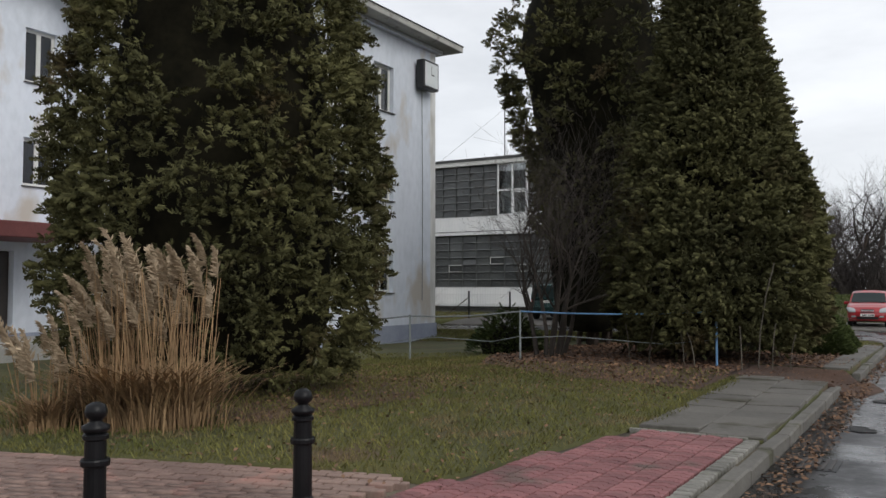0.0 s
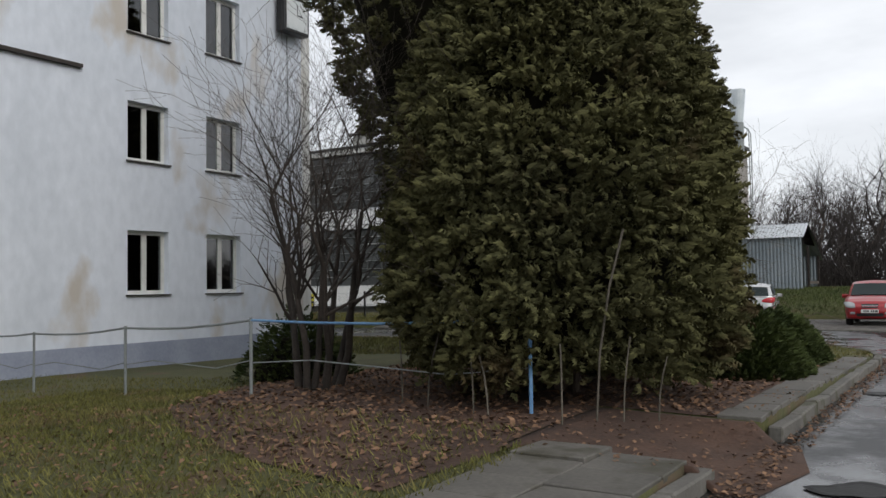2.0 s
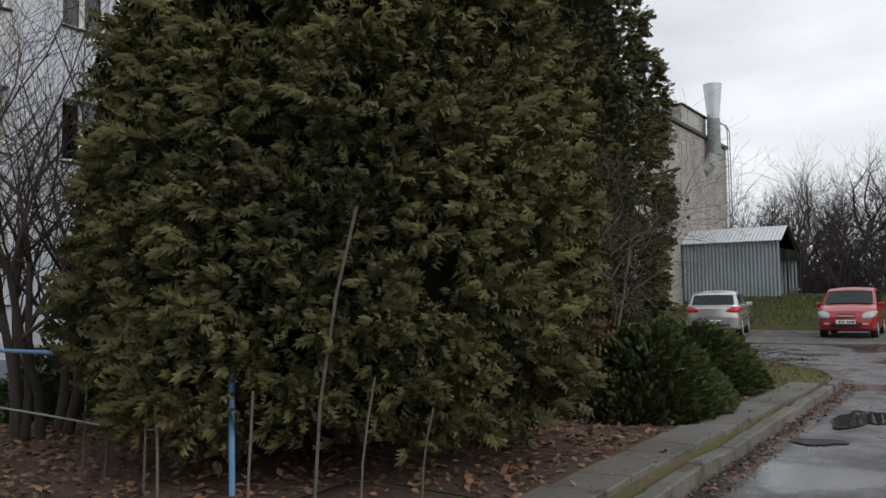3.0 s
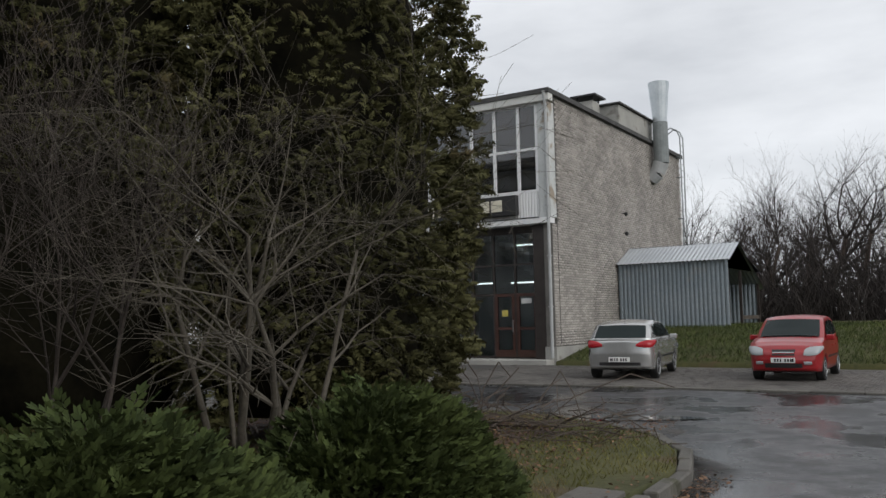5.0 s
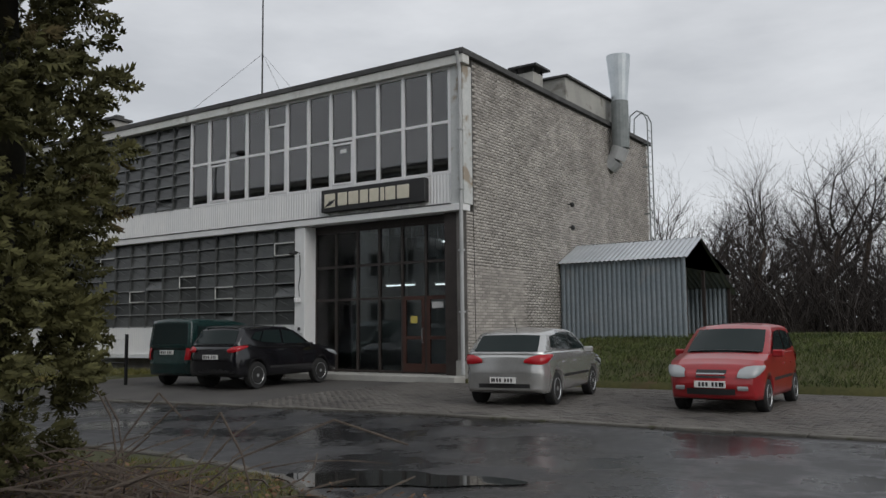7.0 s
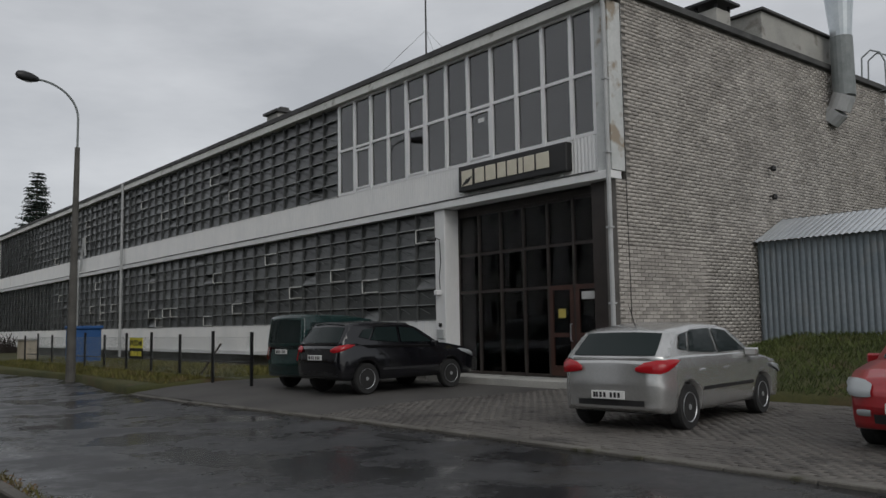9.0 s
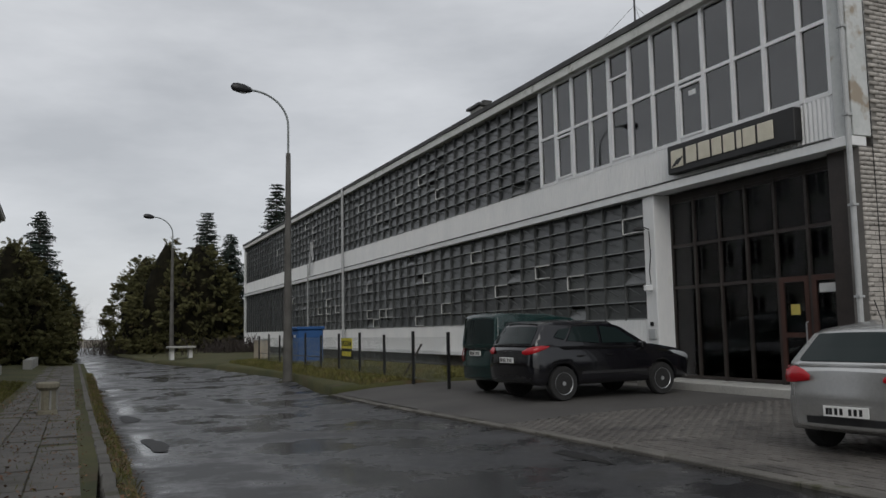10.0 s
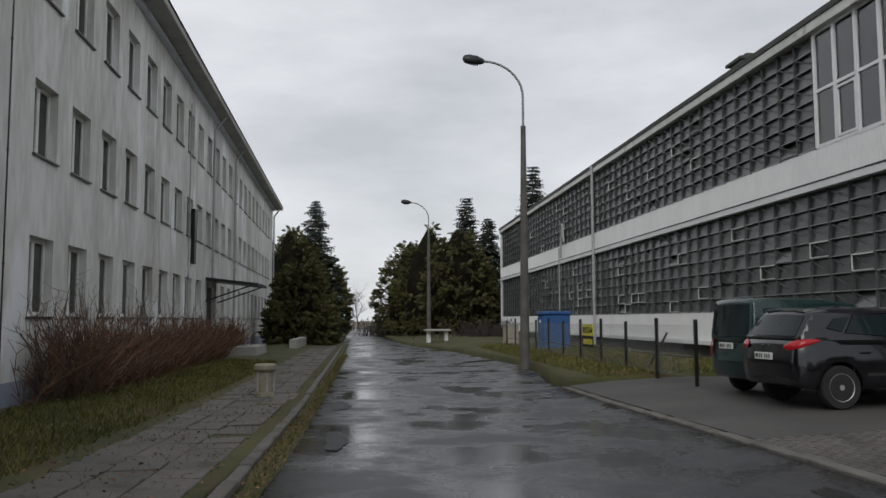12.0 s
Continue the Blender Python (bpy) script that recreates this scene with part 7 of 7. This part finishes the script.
def zigzag(sx, sy, sz, kink=0.016):
    """An interlocking paver whose long sides step out in the middle."""
    me = bpy.data.meshes.new("piece")
    xs = (-0.5, -0.27, -0.17, 0.17, 0.27, 0.5)
    off = (-kink, -kink, kink, kink, -kink, -kink)
    ring = [(x * sx, -sy / 2 + o) for x, o in zip(xs, off)] + [(x * sx, sy / 2 + o) for x, o in zip(xs[::-1], off[::-1])]
    n = len(ring)
    v = [(x, y, -sz / 2) for x, y in ring] + [(x, y, sz / 2 - 0.006) for x, y in ring] + [(x * 0.95, y * 0.92, sz / 2) for x, y in ring]
    f = [(i, (i + 1) % n, n + (i + 1) % n, n + i) for i in range(n)] + [(n + i, n + (i + 1) % n, 2 * n + (i + 1) % n, 2 * n + i) for i in range(n)]
    f += [(2 * n + i, 2 * n + i + 1, 2 * n + n - 2 - i, 2 * n + n - 1 - i) for i in range(n // 2 - 1)]
    me.from_pydata(v, [], f)
    me.update()
    return me


def pieces(name, spots, dims, material, parent, rest_label, near=300, bev=0.006):
    """spots: poses, nearest first. The first ones are parts of their own on one mesh, the rest one joined part."""
    me = block(*dims, bev)
    me.materials.append(material)
    for m in spots[:near]:
        ob = new(name, me)
        ob.parent = parent
        ob.matrix_basis = m
    rest = spots[near:]
    if rest:
        c = np.array([(x, y, z) for z in (-0.5, 0.5) for x, y in ((-0.5, -0.5), (0.5, -0.5), (0.5, 0.5), (-0.5, 0.5))]) * np.array(dims)
        mats = np.array([[list(r) for r in m] for m in rest])
        v = (np.einsum("nij,kj->nki", mats[:, :3, :3], c) + mats[:, None, :3, 3]).reshape(-1, 3)
        q = np.array([(0, 1, 5, 4), (1, 2, 6, 5), (2, 3, 7, 6), (3, 0, 4, 7), (4, 5, 6, 7), (3, 2, 1, 0)])
        fc = (np.arange(len(rest))[:, None, None] * 8 + q[None]).reshape(-1, 4)
        m2 = bpy.data.meshes.new(name)
        m2.vertices.add(len(v))
        m2.vertices.foreach_set("co", v.astype(np.float32).ravel())
        m2.loops.add(fc.size)
        m2.loops.foreach_set("vertex_index", fc.astype(np.int32).ravel())
        m2.polygons.add(len(fc))
        m2.polygons.foreach_set("loop_start", np.arange(0, fc.size, 4, dtype=np.int32))
        m2.update(calc_edges=True)
        m2.materials.append(material)
        ob = new(name + "_field", m2)
        ob.parent = parent
        tagged(ob, rest_label, kind="stuff")


rnd = random.Random(17)
# glazing grid of tilted dirty panes
for zone, x1, z0, z1 in (("lower", PIL0 - 0.02, LOW_B + 0.04, 4.80), ("upper", STRIP0 - 0.06, BELT_T + 0.05, 9.0)):
    cols = round((x1 - FX) / 0.945)
    cw, rh = (x1 - FX) / cols, (z1 - z0) / 7
    spots = []
    for i in range(cols):
        for k in range(7):
            tilt = 7 + rnd.gauss(0, 0.8)
            if rnd.random() < 0.03:
                tilt = rnd.uniform(20, 32)
            spots.append(pose(x1 - (i + 0.5) * cw, FY + 0.02, z0 + (k + 0.5) * rh, -tilt, 0, rnd.gauss(0, 0.5)))
    grid = new("glazing_grid")
    grid.parent = factory
    grid["label"] = "grid of dirty grey panes in thin steel bars"
    # a few lights swung open or lost, seen as pale rims round dark holes
    v, f = [], []
    for _ in range(26 if zone == "lower" else 10):
        i, k = rnd.randint(0, 40), rnd.randint(0, 5)
        xa, xb, za, zb = x1 - (i + 1) * cw + 0.04, x1 - i * cw - 0.04, z0 + k * rh + 0.03, z0 + (k + 1) * rh - 0.03
        for a, b in (((xa, za), (xb, za)), ((xa, za), (xa, zb)), ((xa, zb), (xb, zb))):
            prism(v, f, Vector((a[0], FY - 0.085, a[1])), Vector((b[0], FY - 0.085, b[1])), 0.017, 0.017, 4)
    raw("open_sash_field", v, f, WOODF, grid, "pale rims of loose sashes")["kind"] = "stuff"
    pieces("pane", spots, (cw - 0.05, 0.012, rh + 0.015), GLASS_OLD, grid, "grid of dirty grey glass panes", 300, 0.0)
    bm = bmesh.new()
    for i in range(cols + 1):
        box(bm, x1 - i * cw - 0.022, x1 - i * cw + 0.022, FY - 0.075, FY + 0.06, z0 - 0.04, z1 + 0.03)
    part("bar_field", bm, BARDARK, grid, "upright steel bars")["kind"] = "stuff"
    bm = bmesh.new()
    for k in range(8):
        box(bm, FX, x1, FY - 0.062, FY - 0.03, z0 + k * rh - 0.013, z0 + k * rh + 0.013)
    part("rail_field", bm, GREYBAR, grid, "thin level glazing bars")["kind"] = "stuff"
    v, f = [], []
    for i in range(cols):
        for k in range(7):
            xx, zz = x1 - (i + 1) * cw, z0 + (k + 1) * rh
            if zone == "upper":
                a, b = (xx + 0.03, zz - 0.03), (xx + cw * 0.95, zz - rh * 0.72)
            else:
                a, b = (xx + cw * 0.2, zz - 0.05 - rh * 0.1), (xx + cw * 0.72, zz - rh * 0.62)
            j = rnd.gauss(0, 0.012)
            prism(v, f, Vector((a[0], FY - 0.07, a[1] + j)), Vector((b[0], FY - 0.10, b[1] + j)), 0.02, 0.016, 4)
    raw("stay_field", v, f, BARDARK, grid, "window stays")["kind"] = "stuff"

# pale bricks of the end wall
spots, near, CH, BL = [], [], 0.088, 0.262
for r_ in range(int((ROOF - 0.2 - 0.64) / CH)):
    z = 0.64 + (r_ + 0.5) * CH
    y = FY + 0.03 + (0.131 if r_ % 2 else 0)
    while y + BL < BY - 0.02:
        if r_ % 2 and y < FY + 0.2 and z < BELT_B - 0.08:
            spots.append(pose(CX - 0.028, FY + 0.09, z, 0, 0, 0) @ Matrix.Diagonal((1, 0.5, 1, 1)))
        if not (z > BELT_B - 0.08 and y < FY + 0.42):
            m = pose(CX - 0.028 + rnd.gauss(0, 0.0025), y + BL / 2, z, 0, 0, rnd.gauss(0, 0.4))
            (near if (1.2 < z < 3.6 and y < FY + 3.2) else spots).append(m)
        y += BL
pieces("brick", near + spots, (0.06, BL - 0.012, CH - 0.013), BRICK, endwall, "courses of pale grey bricks", 300, 0.004)
# car park pavers
lot = bpy.data.objects["lot"]
near, spots = [], []
x = -12.6
while x < 9:
    y = 34.95
    k = 0
    while y < 41.3:
        px = x + (0.1 if k % 2 else 0)
        m = pose(px, y, road_z(px, y) + 0.012 + rnd.gauss(0, 0.0025), rnd.gauss(0, 0.5), rnd.gauss(0, 0.5), 0)
        (near if (-9.5 < x < -4 and y < 36.2) else spots).append(m)
        y += 0.102
        k += 1
    x += 0.204
pieces("paver", near + spots, (0.195, 0.094, 0.06), PAVER, lot, "grey rectangular pavers", 300, 0.005)
sheet("lot_patch", [(-22.6, 34.95), (-12.7, 34.95), (-12.7, 41.2), (-22.6, 41.2)], road_z, 1.5, mat("dry_asphalt", (0.05, 0.047, 0.044), (0.085, 0.08, 0.074), 0.75, 0.6, 50, 0.35), "worn grey asphalt part of the car park", lift=0.03, category="pavement")
drive = bpy.data.objects["drive"]


def drive_edge(x):
    return float(np.interp(x, (-13, -7.78, -5.8, -4.65, -3.85), (2.2, 2.4, 3.06, 3.42, 3.4)))


def red_left(y):
    return -3.85 + 0.45 * S(3.4, 6.62, y) if y > 3.4 else -3.85 - 0.1 * (3.4 - y)


tile = zigzag(0.19, 0.088, 0.06)
tile.materials.append(REDPAVER)
count = 0
field = []
for k in range(80):
    y = 6.53 - 0.102 * k
    for i in range(11):
        x = -2.32 - 0.204 * i
        if x - 0.1 < red_left(y):
            continue
        m = pose(x, y, land_z(x, y) - 0.012 + rnd.gauss(0, 0.002), rnd.gauss(0, 0.6), rnd.gauss(0, 0.6), 0)
        if count < 300:
            ob = new("red_paver", tile)
            ob.parent, ob.matrix_basis = drive, m
            count += 1
        else:
            field.append(m)
v, f = [], []
for m in field:
    o = len(v)
    v += [tuple(m @ q.co) for q in tile.vertices]
    f += [tuple(o + q for q in p.vertices) for p in tile.polygons]
tagged(raw("red_paver_field", v, f, REDPAVER, drive), "red interlocking pavers", kind="stuff")
cob = [pose(-2.13, 6.5 - 0.108 * k, land_z(-2.13, 6.5 - 0.108 * k) - 0.01 + rnd.gauss(0, 0.003), rnd.gauss(0, 1), rnd.gauss(0, 1), rnd.gauss(0, 1.5)) for k in range(75)]
pieces("cobble", cob, (0.132, 0.084, 0.06), mat("pale_cobble", (0.13, 0.125, 0.11), (0.23, 0.22, 0.195), 0.85, 2.0, 30.0, 0.4, jitter=0.2, c=(0.10, 0.10, 0.07), spots=0.02), drive, "pale cobbles", 300, 0.008)
edge = [pose(-3.28 + 0.2 * k, 6.605, land_z(-3, 6.6) - 0.008, 0, 0, rnd.gauss(0, 0.8)) for k in range(6)]
pieces("edging_stone", edge, (0.19, 0.05, 0.06), bpy.data.materials["pale_cobble"], drive, "pale edging stones", 300, 0.005)
near = [pose(x, y, land_z(x, y) - 0.012 + rnd.gauss(0, 0.002), rnd.gauss(0, 0.6), rnd.gauss(0, 0.6), 17)
        for k in range(48) for i in range(-2, 46)
        for x, y in [(-3.9 - 0.195 * i + 0.03 * k - (0.098 if k % 2 else 0), 3.45 - 0.0597 * i - 0.0975 * k)]
        if y + 0.07 < drive_edge(x) and x + 0.1 < red_left(y) and x > -13]
pieces("pale_paver", near, (0.187, 0.087, 0.06), PALEPAVER, drive, "worn pale brick pavers", 300, 0.005)
# concrete slabs of the walks
lawn = bpy.data.objects["lawn"]
walk_e = []
for k in range(9):
    for i in range(2):
        y, xx = 6.95 + 0.6 * k + 0.12 * i, -2.37 - 0.64 * i
        walk_e.append(pose(xx, y, land_z(xx, y) + 0.005 + rnd.gauss(0, 0.006), rnd.gauss(0, 0.8), rnd.gauss(0, 0.8), rnd.gauss(0, 0.8)))
pieces("slab", walk_e, (0.635, 0.59, 0.06), SLAB, lawn, "pavement slabs", 300, 0.008)
pieces("slab", [pose(-2.16, 14.33 + 0.5 * k, land_z(-2.16, 14.33 + 0.5 * k) + 0.002 + rnd.gauss(0, 0.006), rnd.gauss(0, 0.8), rnd.gauss(0, 1.2), rnd.gauss(0, 1)) for k in range(18)], (0.42, 0.485, 0.06), SLAB, lawn, "pavement slabs", 300, 0.008)
west = [pose(-9.0 - 0.5 * k, 27.3 + 0.5 * i - 0.004 * k, land_z(-9.0 - 0.5 * k, 27.3 + 0.5 * i) - 0.008 + rnd.gauss(0, 0.006), rnd.gauss(0, 0.8), rnd.gauss(0, 0.8), rnd.gauss(0, 0.8)) for k in range(90) for i in range(3) if rnd.random() > 0.04]
pieces("slab", west, (0.485, 0.485, 0.06), SLAB, lawn, "pavement slabs", 300, 0.008)
# kerb stones
road = bpy.data.objects["road"]
stones = []
for k in range(30):
    y = -6.3 + 1.0 * k
    if y < 23.4 and not 11.8 < y < 14.4:
        x = -1.96 if y < 12 else -1.84
        stones.append(pose(x, y, road_z(x, y) + 0.005 + rnd.gauss(0, 0.006), 0, rnd.gauss(0, 1.2), rnd.gauss(0, 0.5) + 90))
path = CURVE
for (xa, ya), (xb, yb) in zip(path, path[1:]):
    n = max(1, round(math.hypot(xb - xa, yb - ya) / 0.65))
    for j in range(n):
        t = (j + 0.5) / n
        x, y = xa + (xb - xa) * t - 0.04, ya + (yb - ya) * t - 0.06
        stones.append(pose(x, y, road_z(x, y) + 0.012 + rnd.gauss(0, 0.012), rnd.gauss(0, 2), 0, math.degrees(math.atan2(yb - ya, xb - xa)) + rnd.gauss(0, 1)) @ Matrix.Diagonal((0.68, 1, 1, 1)))
for k in range(50):
    x = -7.6 - 1.0 * k
    y = 28.8 - 0.007 * (-x - 12) * (x < -12)
    stones.append(pose(x, y, road_z(x, y) + 0.004 + rnd.gauss(0, 0.008), 0, rnd.gauss(0, 0.8), rnd.gauss(0, 0.6)))
pieces("kerb_stone", stones, (0.985, 0.14, 0.26), KERB, road, "kerb stones", 300, 0.015)
flush = [pose(-21.9 + 1.0 * k, 34.82, road_z(-21.9 + k, 34.82) - 0.08 + rnd.gauss(0, 0.004), 0, 0, rnd.gauss(0, 0.4)) for k in range(40)]
pieces("kerb_stone", flush, (0.985, 0.2, 0.24), KERB, lot, "flush kerb stones", 300, 0.012)
